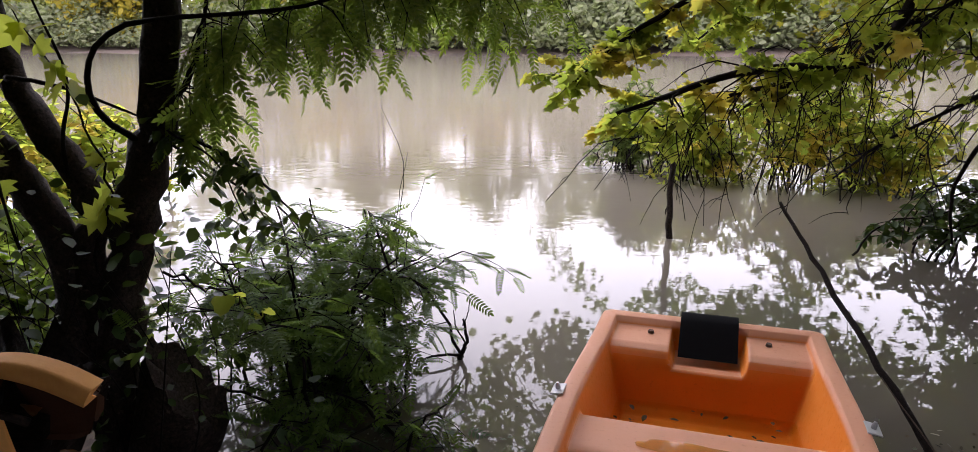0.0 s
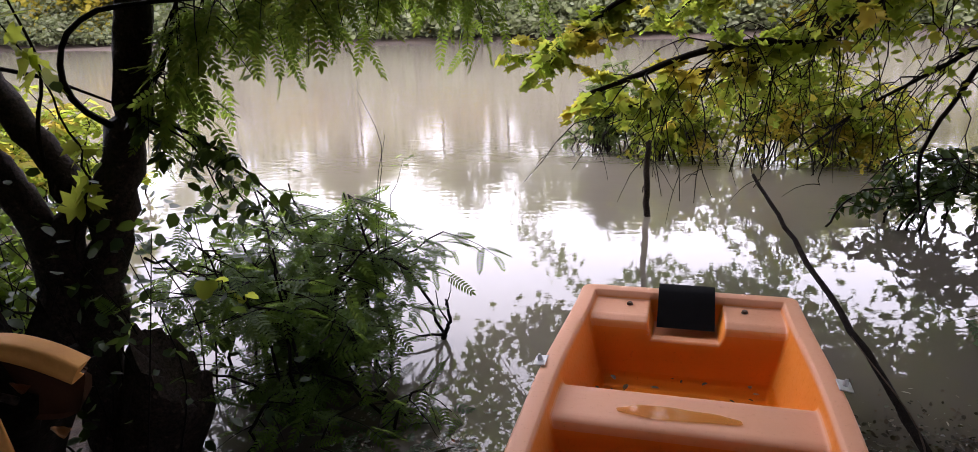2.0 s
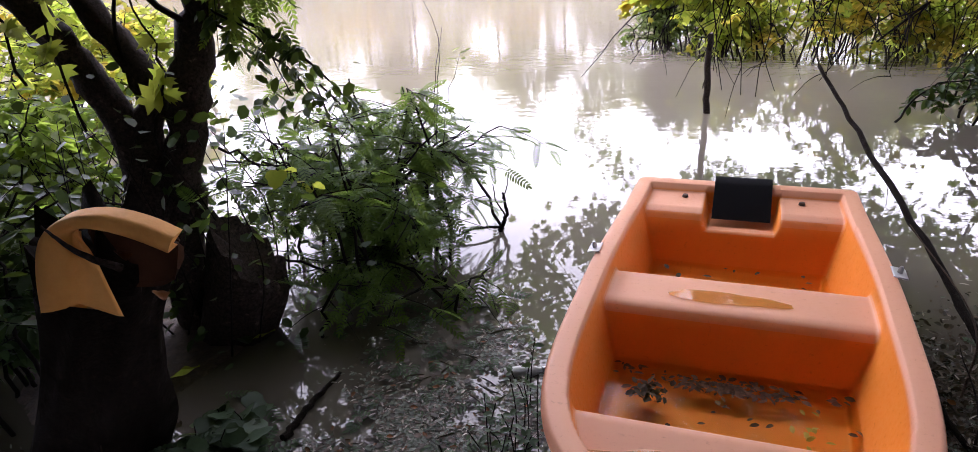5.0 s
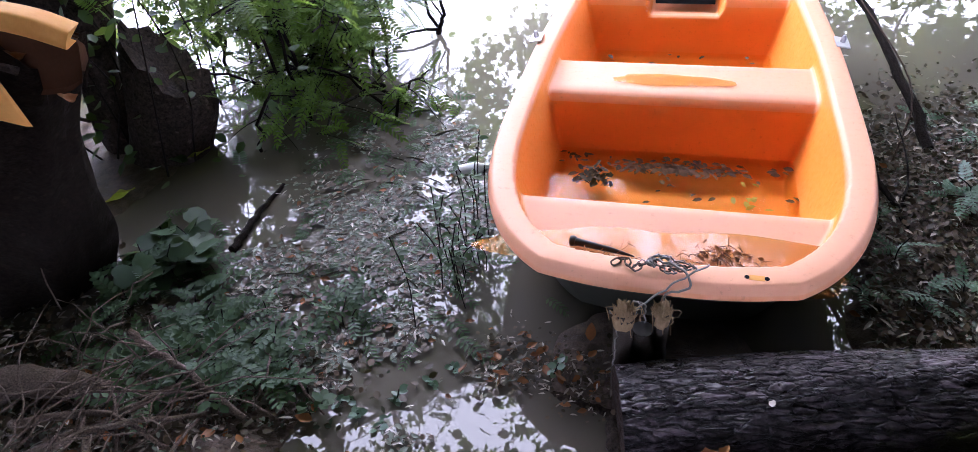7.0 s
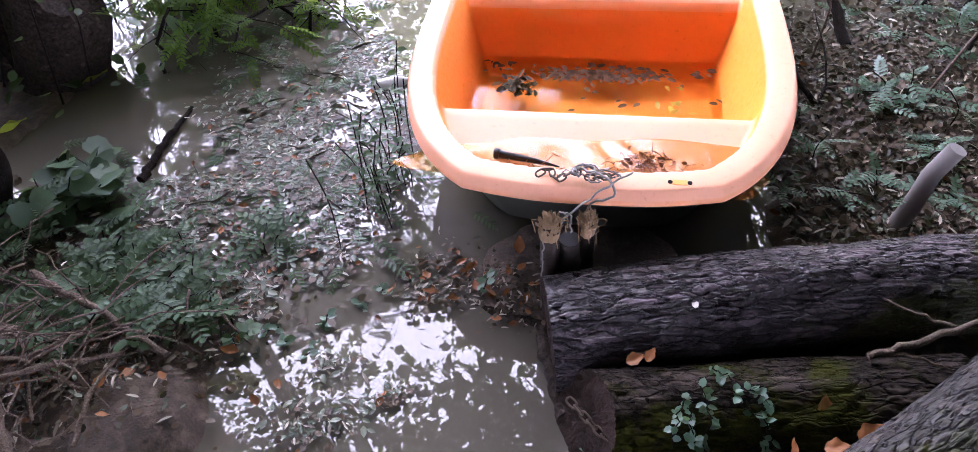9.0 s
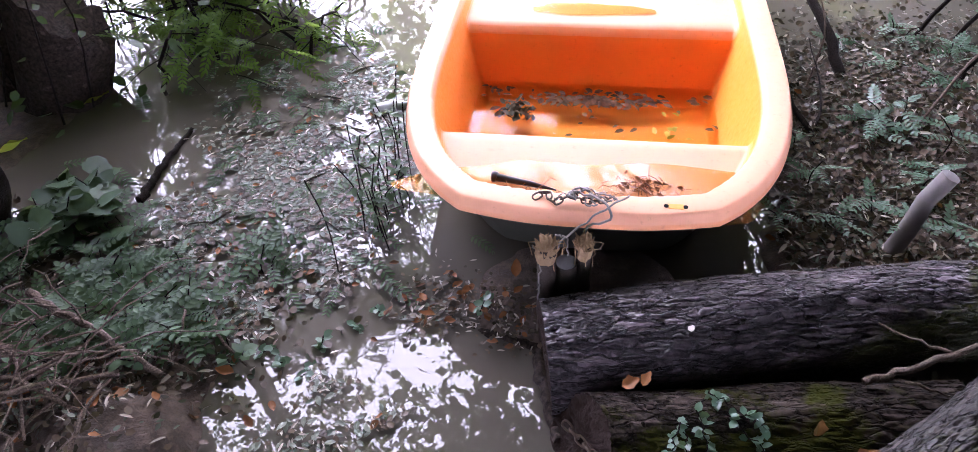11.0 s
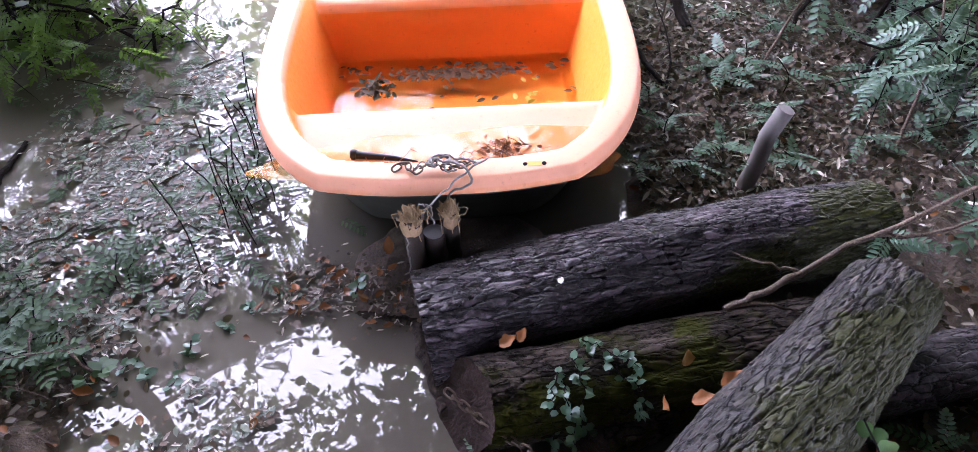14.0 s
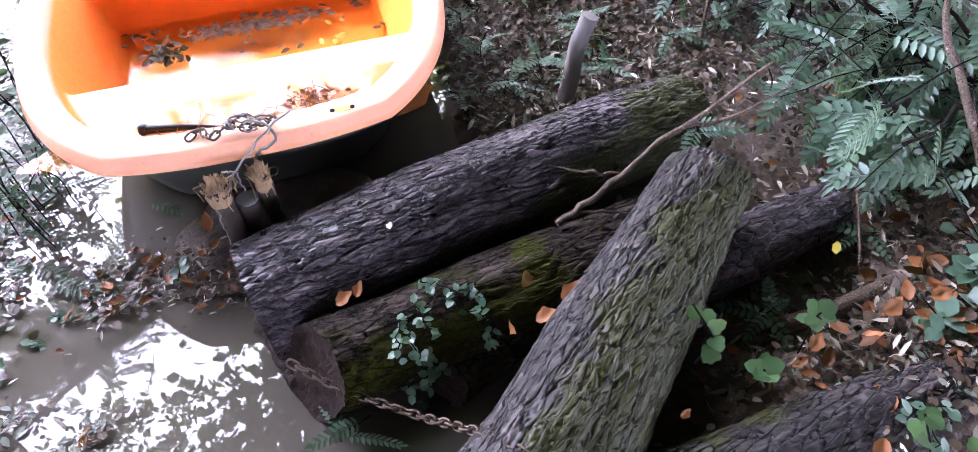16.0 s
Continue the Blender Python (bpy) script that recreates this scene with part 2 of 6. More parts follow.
CLUMP_LITTER = leaf_mat("soaked_grey_leaves", (0.03, 0.026, 0.018), (0.18, 0.15, 0.10), 0.1, 0.6)
PAD = plain_mat("black_rubber", (0.003, 0.003, 0.0035), (0.007, 0.007, 0.008), 60, 0.95)
PAD.node_tree.nodes["Principled BSDF"].inputs["Specular IOR Level"].default_value = 0.08
STEEL = plain_mat("dull_steel", (0.22, 0.22, 0.22), (0.42, 0.42, 0.41), 40, 0.45, 0.8)
PALE_STEEL = plain_mat("weathered_pale_metal", (0.38, 0.38, 0.38), (0.62, 0.62, 0.61), 40, 0.5, 0.2)
RUST = plain_mat("rusty_chain", (0.045, 0.032, 0.024), (0.14, 0.10, 0.075), 90, 0.6, 0.4)
ROPE = plain_mat("grey_rope", (0.10, 0.095, 0.09), (0.28, 0.26, 0.24), 120, 0.9)
BLACK_PLASTIC = plain_mat("black_plastic", (0.008, 0.008, 0.009), (0.02, 0.02, 0.02), 30, 0.4)
# orange shell's hollow: its shade is painted in as dark brown
SHELL_INSIDE = plain_mat("shaded_shell_inside", (0.030, 0.011, 0.004), (0.085, 0.032, 0.011), 14, 0.7)
OLD_ORANGE = plain_mat("weathered_orange_plastic", (0.62, 0.26, 0.050), (0.85, 0.44, 0.12), 9, 0.6, relief=0.5)
BOTTLE = plain_mat("cloudy_plastic", (0.35, 0.36, 0.33), (0.5, 0.5, 0.47), 12, 0.3)
LOG_BARK = bark_mat("log_bark", (0.014, 0.010, 0.008), (0.090, 0.070, 0.058), 0.4, plates=True)
LOG_BARK_WET = bark_mat("log_bark_wet", (0.016, 0.012, 0.013), (0.172, 0.136, 0.150), 0.6, 1.0, 0.45, (-0.35, -3.5, -1.75), (1.7, 0.65), plates=True)
LOG_BARK_TOP = bark_mat("log_bark_moss_ridge", (0.012, 0.009, 0.009), (0.080, 0.063, 0.061), 0.40, 1.0, 0.6, (-0.34, 4.0, 1.2), plates=True, turn=5.0)
LOG_BARK_MOSS = bark_mat("log_bark_mossy", (0.010, 0.008, 0.007), (0.080, 0.063, 0.054), 2.0, 1.0, 0.6, (1.64, -3.64, 0.0), plates=True, turn=24.0)
TREE_BARK = bark_mat("tree_bark", (0.016, 0.012, 0.010), (0.080, 0.060, 0.048), 0.0)
ROTTEN = bark_mat("rotten_wood", (0.005, 0.004, 0.003), (0.024, 0.017, 0.013), 0.0)
TWIG_BARK = bark_mat("twig_bark", (0.008, 0.006, 0.005), (0.030, 0.022, 0.017), 0.0, 3.0)
DRY_STICK = bark_mat("dry_stick", (0.09, 0.065, 0.05), (0.26, 0.20, 0.155), 0.0, 3.0)
GREY_WOOD = plain_mat("grey_weathered_wood", (0.10, 0.088, 0.08), (0.20, 0.18, 0.165), 25, 0.7, 0.0, 0.2, 0.002)
CUT_WOOD = plain_mat("cut_wood", (0.007, 0.004, 0.003), (0.036, 0.018, 0.012), 22, 0.85, relief=0.9, dist=0.012)
PALE_WOOD = plain_mat("splintered_wood", (0.10, 0.060, 0.030), (0.46, 0.32, 0.18), 70, 0.85, relief=0.9, dist=0.006)
POST_WOOD = plain_mat("wet_post_wood", (0.016, 0.012, 0.009), (0.060, 0.045, 0.034), 35, 0.7, relief=0.8, dist=0.008)
POST_TOP = plain_mat("grey_end_grain", (0.13, 0.13, 0.135), (0.24, 0.235, 0.235), 50, 0.8)
LEAF_BUSH = leaf_mat("bush_leaves", (0.028, 0.064, 0.015), (0.090, 0.170, 0.034), 0.5)
LEAF_LOCUST = leaf_mat("locust_leaves", (0.061, 0.117, 0.018), (0.190, 0.250, 0.036), 0.7)
LEAF_VINE = leaf_mat("vine_leaves", (0.22, 0.25, 0.026), (0.42, 0.42, 0.055), 0.75)
LEAF_MAPLE = leaf_mat("maple_leaves", (0.20, 0.28, 0.030), (0.46, 0.48, 0.060), 0.75, odd=(0.52, 0.36, 0.05))
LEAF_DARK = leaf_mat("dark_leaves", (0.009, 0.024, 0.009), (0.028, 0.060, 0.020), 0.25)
LEAF_WILLOW = leaf_mat("willow_leaves", (0.07, 0.12, 0.03), (0.22, 0.27, 0.09), 0.4)
LEAF_SEEDLING = leaf_mat("seedling_leaves", (0.042, 0.092, 0.062), (0.120, 0.200, 0.138), 0.25, 0.36)
LEAF_CANOPY = leaf_mat("canopy_leaves", (0.034, 0.058, 0.014), (0.080, 0.115, 0.026), 0.25)
LEAF_FAR = leaf_mat("far_leaves", (0.22, 0.235, 0.072), (0.47, 0.46, 0.145), 0.5)
LEAF_FAR_YELLOW = leaf_mat("far_yellow_leaves", (0.30, 0.22, 0.02), (0.50, 0.40, 0.06), 0.4)
LEAF_FAR_GREY = leaf_mat("far_grey_leaves", (0.195, 0.208, 0.117), (0.390, 0.403, 0.247), 0.5)
LITTER = leaf_mat("leaf_litter", (0.026, 0.019, 0.014), (0.140, 0.098, 0.068), 0.05, 0.45)
LITTER_GREEN = leaf_mat("floating_leaflets", (0.045, 0.062, 0.044), (0.24, 0.26, 0.20), 0.05, 0.42)
LITTER_BROWN = leaf_mat("fallen_brown_leaves", (0.10, 0.036, 0.013), (0.34, 0.14, 0.05), 0.04)
LEAF_SHADE = leaf_mat("shaded_seedling_leaves", (0.022, 0.046, 0.026), (0.078, 0.126, 0.070), 0.2, 0.45)
LEAF_BRIGHT = leaf_mat("bright_shoot_leaves", (0.04, 0.09, 0.035), (0.085, 0.165, 0.065), 0.3)
STRAW = leaf_mat("straw_bits", (0.17, 0.14, 0.11), (0.58, 0.50, 0.40), 0.05, 0.36)

# ---------------------------------------------------------------- mesh helpers
RNG = np.random.default_rng(7)


class Soup:
    """Collects vertices and triangles or quads for one mesh."""

    def __init__(self):
        self.v, self.f, self.n = [], [], 0

    def add(self, verts, faces):
        verts = np.asarray(verts, float).reshape(-1, 3)
        faces = np.asarray(faces, int)
        if faces.ndim == 2 and faces.shape[1] == 4:
            faces = np.concatenate([faces[:, [0, 1, 2]], faces[:, [0, 2, 3]]])
        self.v.append(verts)
        self.f.append(faces + self.n)
        self.n += len(verts)
        return self

    def mesh(self, name, smooth=False):
        v = np.concatenate(self.v) if self.v else np.zeros((0, 3))
        f = np.concatenate(self.f) if self.f else np.zeros((0, 3), int)
        me = bpy.data.meshes.new(name)
        me.vertices.add(len(v))
        me.vertices.foreach_set("co", v.ravel())
        me.loops.add(len(f) * 3)
        me.loops.foreach_set("vertex_index", f.ravel())
        me.polygons.add(len(f))
        me.polygons.foreach_set("loop_start", np.arange(0, len(f) * 3, 3))
        me.polygons.foreach_set("loop_total", np.full(len(f), 3))
        if smooth:
            me.polygons.foreach_set("use_smooth", np.ones(len(f), bool))
        me.update()
        me.validate()
        return me


def part(name, body, material, parent=None, label="", smooth=False):
    """One mesh object from a Soup or a bmesh, under a thing or a part."""
    if isinstance(body, Soup):
        me = body.mesh(name, smooth)
    else:
        me = bpy.data.meshes.new(name)
        body.to_mesh(me)
        body.free()
        if smooth:
            me.polygons.foreach_set("use_smooth", np.ones(len(me.polygons), bool))
    me.materials.append(material)
    ob = new(name, me)
    ob.parent = parent
    return tagged(ob, label) if label else ob


def thing(name, m, label, category, group=""):
    ob = new(name)
    ob.empty_display_size = 0.1
    ob.matrix_basis = m
    return tagged(ob, label, category, group)


def tube(soup, points, radii, sides=8, wobble=0.0, caps=True):
    """A tapered round bar along points."""
    pts = np.asarray(points, float)
    rad = np.broadcast_to(np.asarray(radii, float), len(pts))
    tang = np.gradient(pts, axis=0)
    tang /= np.linalg.norm(tang, axis=1, keepdims=True) + 1e-9
    side = np.cross(tang[0], (0.3, 0.2, 1.0))
    rings = []
    for k in range(len(pts)):
        side = side - tang[k] * (side @ tang[k])
        side /= np.linalg.norm(side) + 1e-9
        other = np.cross(tang[k], side)
        a = np.linspace(0, 2 * np.pi, sides, endpoint=False)
        r = rad[k] * (1 + wobble * RNG.standard_normal(sides))
        rings.append(pts[k] + (np.cos(a) * r)[:, None] * side + (np.sin(a) * r)[:, None] * other)
    v = np.concatenate(rings)
    i = np.arange(sides)
    f = []
    for k in range(len(pts) - 1):
        b = k * sides
        f.append(np.stack([b + i, b + (i + 1) % sides, b + sides + (i + 1) % sides, b + sides + i], 1))
    soup.add(v, np.concatenate(f))
    if caps:
        soup.add(np.concatenate([rings[0], [pts[0]]]), np.stack([(i + 1) % sides, i, np.full(sides, sides)], 1))
        soup.add(np.concatenate([rings[-1], [pts[-1]]]), np.stack([i, (i + 1) % sides, np.full(sides, sides)], 1))


def curve_points(ctrl, n=16, jitter=0.0):
    """A smooth line through control points (Catmull-Rom)."""
    c = np.asarray(ctrl, float)
    c = np.concatenate([[2 * c[0] - c[1]], c, [2 * c[-1] - c[-2]]])
    out = []
    seg = len(c) - 3
    for s in np.linspace(0, seg - 1e-6, n):
        k = int(s)
        t = s - k
        p0, p1, p2, p3 = c[k : k + 4]
        out.append(0.5 * (2 * p1 + (p2 - p0) * t + (2 * p0 - 5 * p1 + 4 * p2 - p3) * t**2 + (3 * p1 - p0 - 3 * p2 + p3) * t**3))
    out = np.array(out)
    if jitter:
        out[1:-1] += RNG.normal(0, jitter, out[1:-1].shape)
    return out


def oval_leaf(width=0.5):
    """A leaf 1 long, along y, folded on its midrib."""
    w = width / 2
    v = [(0, 0, 0), (0, 0.5, -0.02), (0, 1, -0.06), (-w * 0.9, 0.28, 0.05), (-w * 0.85, 0.68, 0.03), (w * 0.9, 0.28, 0.05), (w * 0.85, 0.68, 0.03)]
    f = [(0, 1, 3), (1, 4, 3), (1, 2, 4), (0, 5, 1), (1, 5, 6), (1, 6, 2)]
    return np.array(v, float), np.array(f)


def lobed_leaf():
    """A five-lobed leaf, 1 long, along y."""
    rim = [(0.0, 0.0), (0.30, 0.06), (0.50, 0.24), (0.30, 0.36), (0.46, 0.66), (0.16, 0.66), (0.0, 1.0), (-0.16, 0.66), (-0.46, 0.66), (-0.30, 0.36), (-0.50, 0.24), (-0.30, 0.06)]
    v = [(0, 0.38, -0.03)] + [(x, y, 0.10 * abs(x) - 0.08 * y * y) for x, y in rim]
    n = len(rim)
    return np.array(v, float), np.array([(0, 1 + k, 1 + (k + 1) % n) for k in range(n)])


def heart_leaf():
    """A broad rounded leaf with shallow points, 1 long."""
    rim = [(0.0, 0.06), (0.22, 0.0), (0.46, 0.16), (0.50, 0.42), (0.36, 0.58), (0.30, 0.80), (0.0, 1.0), (-0.30, 0.80), (-0.36, 0.58), (-0.50, 0.42), (-0.46, 0.16), (-0.22, 0.0)]
    v = [(0, 0.4, -0.04)] + [(x, y, 0.12 * abs(x) - 0.10 * y * y) for x, y in rim]
    n = len(rim)
    return np.array(v, float), np.array([(0, 1 + k, 1 + (k + 1) % n) for k in range(n)])


def curled_leaf():
    """A dry leaf, 1 long, its edges and tip rolled up."""
    rim = [(0.0, 0.0), (0.20, 0.12), (0.34, 0.34), (0.30, 0.58), (0.18, 0.82), (0.0, 1.0), (-0.18, 0.82), (-0.30, 0.58), (-0.34, 0.34), (-0.20, 0.12)]
    v = [(0, 0.25, -0.02), (0, 0.65, 0.0)] + [(x * 0.85, y, 1.6 * x * x + 0.35 * (y - 0.4) ** 2 + 0.05 * math.sin(9 * y)) for x, y in rim]
    f = [(0, 2, 3), (0, 3, 4), (0, 4, 1), (1, 4, 5), (1, 5, 6), (1, 6, 7), (1, 7, 8), (1, 8, 9), (1, 9, 10), (1, 10, 0), (0, 10, 11), (0, 11, 2)]
    return np.array(v, float), np.array(f)


def pinnate_leaf(pairs=8, leaflet=0.20, width=0.45):
    """A feathery leaf 1 long, along y, drooping to its tip."""
    s = Soup()
    lv, lf = oval_leaf(width)
    droop = lambda y: -0.25 * y * y
    for k in range(pairs):
        y = 0.16 + 0.78 * k / (pairs - 1)
        size = leaflet * (1 - 0.35 * abs(k / (pairs - 1) - 0.4))
        for sg in (-1, 1):
            ang = sg * radians(-68 + 3 * k)
            c, sn = math.cos(ang), math.sin(ang)
            p = lv * size
            q = np.stack([p[:, 0] * c - p[:, 1] * sn, p[:, 0] * sn + p[:, 1] * c + y, p[:, 2] - 0.12 * np.abs(p[:, 1]) + droop(y)], 1)
            s.add(q, lf)
    s.add(lv * leaflet + (0, 0.97, droop(1)), lf)
    ys = np.linspace(0, 1, 4)
    strip = np.concatenate([np.stack([np.full(4, e * 0.006), ys, droop(ys) - 0.003], 1) for e in (-1, 1)])
    s.add(strip, [(k, k + 4, k + 5, k + 1) for k in range(3)])
    return np.concatenate(s.v), np.concatenate(s.f)


PINNATE, PINNATE_SMALL = pinnate_leaf(9, 0.21, 0.42), pinnate_leaf(6, 0.27, 0.55)
LOBED_WIDE = (lobed_leaf()[0] * (1.25, 1.0, 1.6), lobed_leaf()[1])
OVAL, OVAL_WIDE, NARROW, LOBED, HEART, CURLED = oval_leaf(0.5), oval_leaf(0.75), oval_leaf(0.26), lobed_leaf(), heart_leaf(), curled_leaf()


def strew(soup, leaf, places, aims, sizes, roll=None, ups=None):
    """Copies of a leaf at places, pointing along aims, faces roughly up, turned about their length by roll."""
    lv, lf = leaf
    places, aims = np.asarray(places, float), np.asarray(aims, float)
    n = len(places)
    if not n:
        return
    y = aims / (np.linalg.norm(aims, axis=1, keepdims=True) + 1e-9)
    up = np.tile((0.0, 0.0, 1.0), (n, 1)) if ups is None else np.asarray(ups, float)
    up = up + RNG.normal(0, 0.05, (n, 3))
    x = np.cross(y, up)
    x /= np.linalg.norm(x, axis=1, keepdims=True) + 1e-9
    z = np.cross(x, y)
    if roll is not None:
        a = np.broadcast_to(roll, n)[:, None]
        x, z = x * np.cos(a) + z * np.sin(a), z * np.cos(a) - x * np.sin(a)
    s = np.broadcast_to(sizes, n)[:, None, None]
    v = places[:, None] + s * (lv[None, :, :1] * x[:, None] + lv[None, :, 1:2] * y[:, None] + lv[None, :, 2:] * z[:, None])
    f = (lf[None] + (np.arange(n) * len(lv))[:, None, None]).reshape(-1, 3)
    soup.add(v.reshape(-1, 3), f)


def rand_dirs(n, z_mean=0.0, z_spread=0.5):
    a = RNG.uniform(0, 2 * np.pi, n)
    return np.stack([np.cos(a), np.sin(a), RNG.normal(z_mean, z_spread, n)], 1)


def along(path, ts):
    path = np.asarray(path, float)
    at = np.clip(np.asarray(ts), 0, 1) * (len(path) - 1)
    k = np.minimum(at.astype(int), len(path) - 2)
    w = (at - k)[:, None]
    return path[k] * (1 - w) + path[k + 1] * w


def flat_disc(soup, center, rx, ry, n=24, wob=0.0, seed=0):
    """A flat, uneven patch."""
    a = np.linspace(0, 2 * np.pi, n, endpoint=False)
    r = 1 + wob * np.sin(3 * a + seed) + 0.6 * wob * np.sin(5 * a + 2 * seed) + 0.4 * wob * np.sin(9 * a + 3 * seed)
    rim = np.stack([center[0] + rx * r * np.cos(a), center[1] + ry * r * np.sin(a), np.full(n, center[2])], 1)
    soup.add(np.concatenate([[center], rim]), [(0, 1 + k, 1 + (k + 1) % n) for k in range(n)])


# ---------------------------------------------------------------- ground and river
BOAT = pose(0.4555, 1.2007, 0, 0, 0, -15.0)
BOAT_R, BOAT_A, BOAT_O = np.array([0.966, -0.259]), np.array([0.259, 0.966]), np.array([0.4555, 1.2007])


def smooth(a, b, x):
    t = np.clip((x - a) / (b - a), 0, 1)
    return t * t * (3 - 2 * t)


PUD = (1.43, 0.41)  # small puddle among the logs


def ground_height(x, y):
    """The bank on this side, the river bed and the far bank."""
    x, y = np.asarray(x, float), np.asarray(y, float)
    z = np.full(x.shape, -0.45)
    z = np.maximum(z, -0.45 + 0.41 * smooth(5.5, 2.6, y))
    bx = (x - BOAT_O[0]) * BOAT_R[0] + (y - BOAT_O[1]) * BOAT_R[1]
    by = (x - BOAT_O[0]) * BOAT_A[0] + (y - BOAT_O[1]) * BOAT_A[1]
    right = smooth(0.44, 0.62, bx) * smooth(1.75 + 0.25 * (x - 1.5), 0.9, by)
    z = np.maximum(z, -0.04 + 0.085 * right)
    z = np.maximum(z, -0.05 + 0.20 * smooth(2.0, 3.6, x) * smooth(3.4, 2.2, y))
    z = np.maximum(z, -0.05 + 0.10 * smooth(-0.45, -0.8, x + 0.1 * np.sin(9 * y)) * smooth(1.55, 1.2, y))
    z = np.maximum(z, -0.05 + 0.16 * smooth(0.24, 0.06, np.hypot(x + 0.72, (y - 0.95) * 0.9)))
    z = np.maximum(z, -0.08 + 0.09 * smooth(0.75, 0.3, np.hypot((x + 1.75) / 1.1, (y - 2.55) / 1.3)))
    z = np.maximum(z, -0.05 + 0.25 * smooth(0.62, -0.1, y + 0.12 * np.sin(3 * x)))
    z = np.maximum(z, -0.05 + 0.35 * smooth(-0.2, -2.5, y))
    z = z - 0.12 * smooth(0.27, 0.14, np.hypot(x - PUD[0], (y - PUD[1]) * 1.3))
    # mud rise added below the bow, to darken water that lies in deep shade
    z = np.maximum(z, -0.03 + 0.048 * smooth(0.42, 0.22, np.hypot(x - 0.48, (y - 1.30) * 1.5)))
    z = np.where((np.abs(bx) < 0.60) & (by > 0.42) & (by < 2.3), np.minimum(z, -0.13), z)
    far = y - (48.9 - 0.197 * x)
    z = np.where(far > -6, np.maximum(z, np.clip(far * 0.22, -0.45, 3.0)), z)
    return z


def build_ground():
    def axis(lo, hi, step, reach, n):
        fine = np.arange(lo, hi + 1e-6, step)
        grow = np.geomspace(step * 2, reach, n)
        return np.concatenate([lo - grow[::-1], fine, hi + grow])

    xs, ys = axis(-2.6, 3.0, 0.035, 600, 46), axis(-0.3, 3.2, 0.035, 600, 60)
    X, Y = np.meshgrid(xs, ys)
    Z = ground_height(X, Y)
    near = (np.abs(X) < 8) & (np.abs(Y) < 8)
    flat = np.stack([X.ravel(), Y.ravel()], 1)
    lump = np.array([noise.fractal((px * 3.2, py * 3.2, 0.3), 1.0, 2.0, 4) if ok else 0.0 for (px, py), ok in zip(flat, near.ravel())])
    fine = np.array([noise.noise((px * 17, py * 17, 1.3)) if ok else 0.0 for (px, py), ok in zip(flat, near.ravel())])
    Z = Z + 0.022 * lump.reshape(Z.shape) + 0.010 * fine.reshape(Z.shape)
    s = Soup()
    ny, nx = X.shape
    i, j = np.meshgrid(np.arange(nx - 1), np.arange(ny - 1))
    k = (j * nx + i).ravel()
    s.add(np.stack([X.ravel(), Y.ravel(), Z.ravel()], 1), np.stack([k, k + 1, k + nx + 1, k + nx], 1))
    tagged(part("ground", s, GROUND, smooth=True), "dark wet mud of the river bank and bed", "ground", kind="structure")


build_ground()
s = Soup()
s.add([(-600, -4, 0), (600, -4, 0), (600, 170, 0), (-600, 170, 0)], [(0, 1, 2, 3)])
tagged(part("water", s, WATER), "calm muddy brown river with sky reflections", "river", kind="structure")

# ---------------------------------------------------------------- the boat
BOAT_L = 2.30


def half_width(u):
    u = np.asarray(u, float)
    front = np.clip(1 - (u + 0.05) / 0.97, 0, 1) ** 3
    w = 0.579 * np.clip(1 - front, 0, 1) ** 0.42 * np.clip(u / 0.035, 0, 1) ** 0.3
    w = w * (1 - 0.085 * smooth(1.2, BOAT_L, u))
    return w


def outline():
    us = np.concatenate([np.linspace(0, 1, 90) ** 2.5 * 0.6, np.linspace(0.6, BOAT_L - 0.06, 70)[1:]])
    w = half_width(us)
    corner = np.linspace(0, np.pi / 2, 10)
    wc = half_width(BOAT_L - 0.06)
    cu, cw = BOAT_L - 0.06 + 0.06 * np.sin(corner[1:]), wc - 0.06 + 0.06 * np.cos(corner[1:])
    return np.concatenate([us, cu]), np.concatenate([w, cw])


OUT_U, OUT_W = outline()


def rim_height(u):
    return 0.385 + 0.006 * smooth(0.6, 0.0, u)


def edge_distance(x, u):
    poly = np.concatenate([np.stack([OUT_W, OUT_U], 1), np.stack([-OUT_W, OUT_U], 1)[::-1]])
    a, b = poly, np.roll(poly, -1, 0)
    d = np.full(x.shape, 9.0)
    for p, q in zip(a, b):
        e = q - p
        t = np.clip(((x - p[0]) * e[0] + (u - p[1]) * e[1]) / (e @ e + 1e-12), 0, 1)
        d = np.minimum(d, np.hypot(x - p[0] - t * e[0], u - p[1] - t * e[1]))
    return d


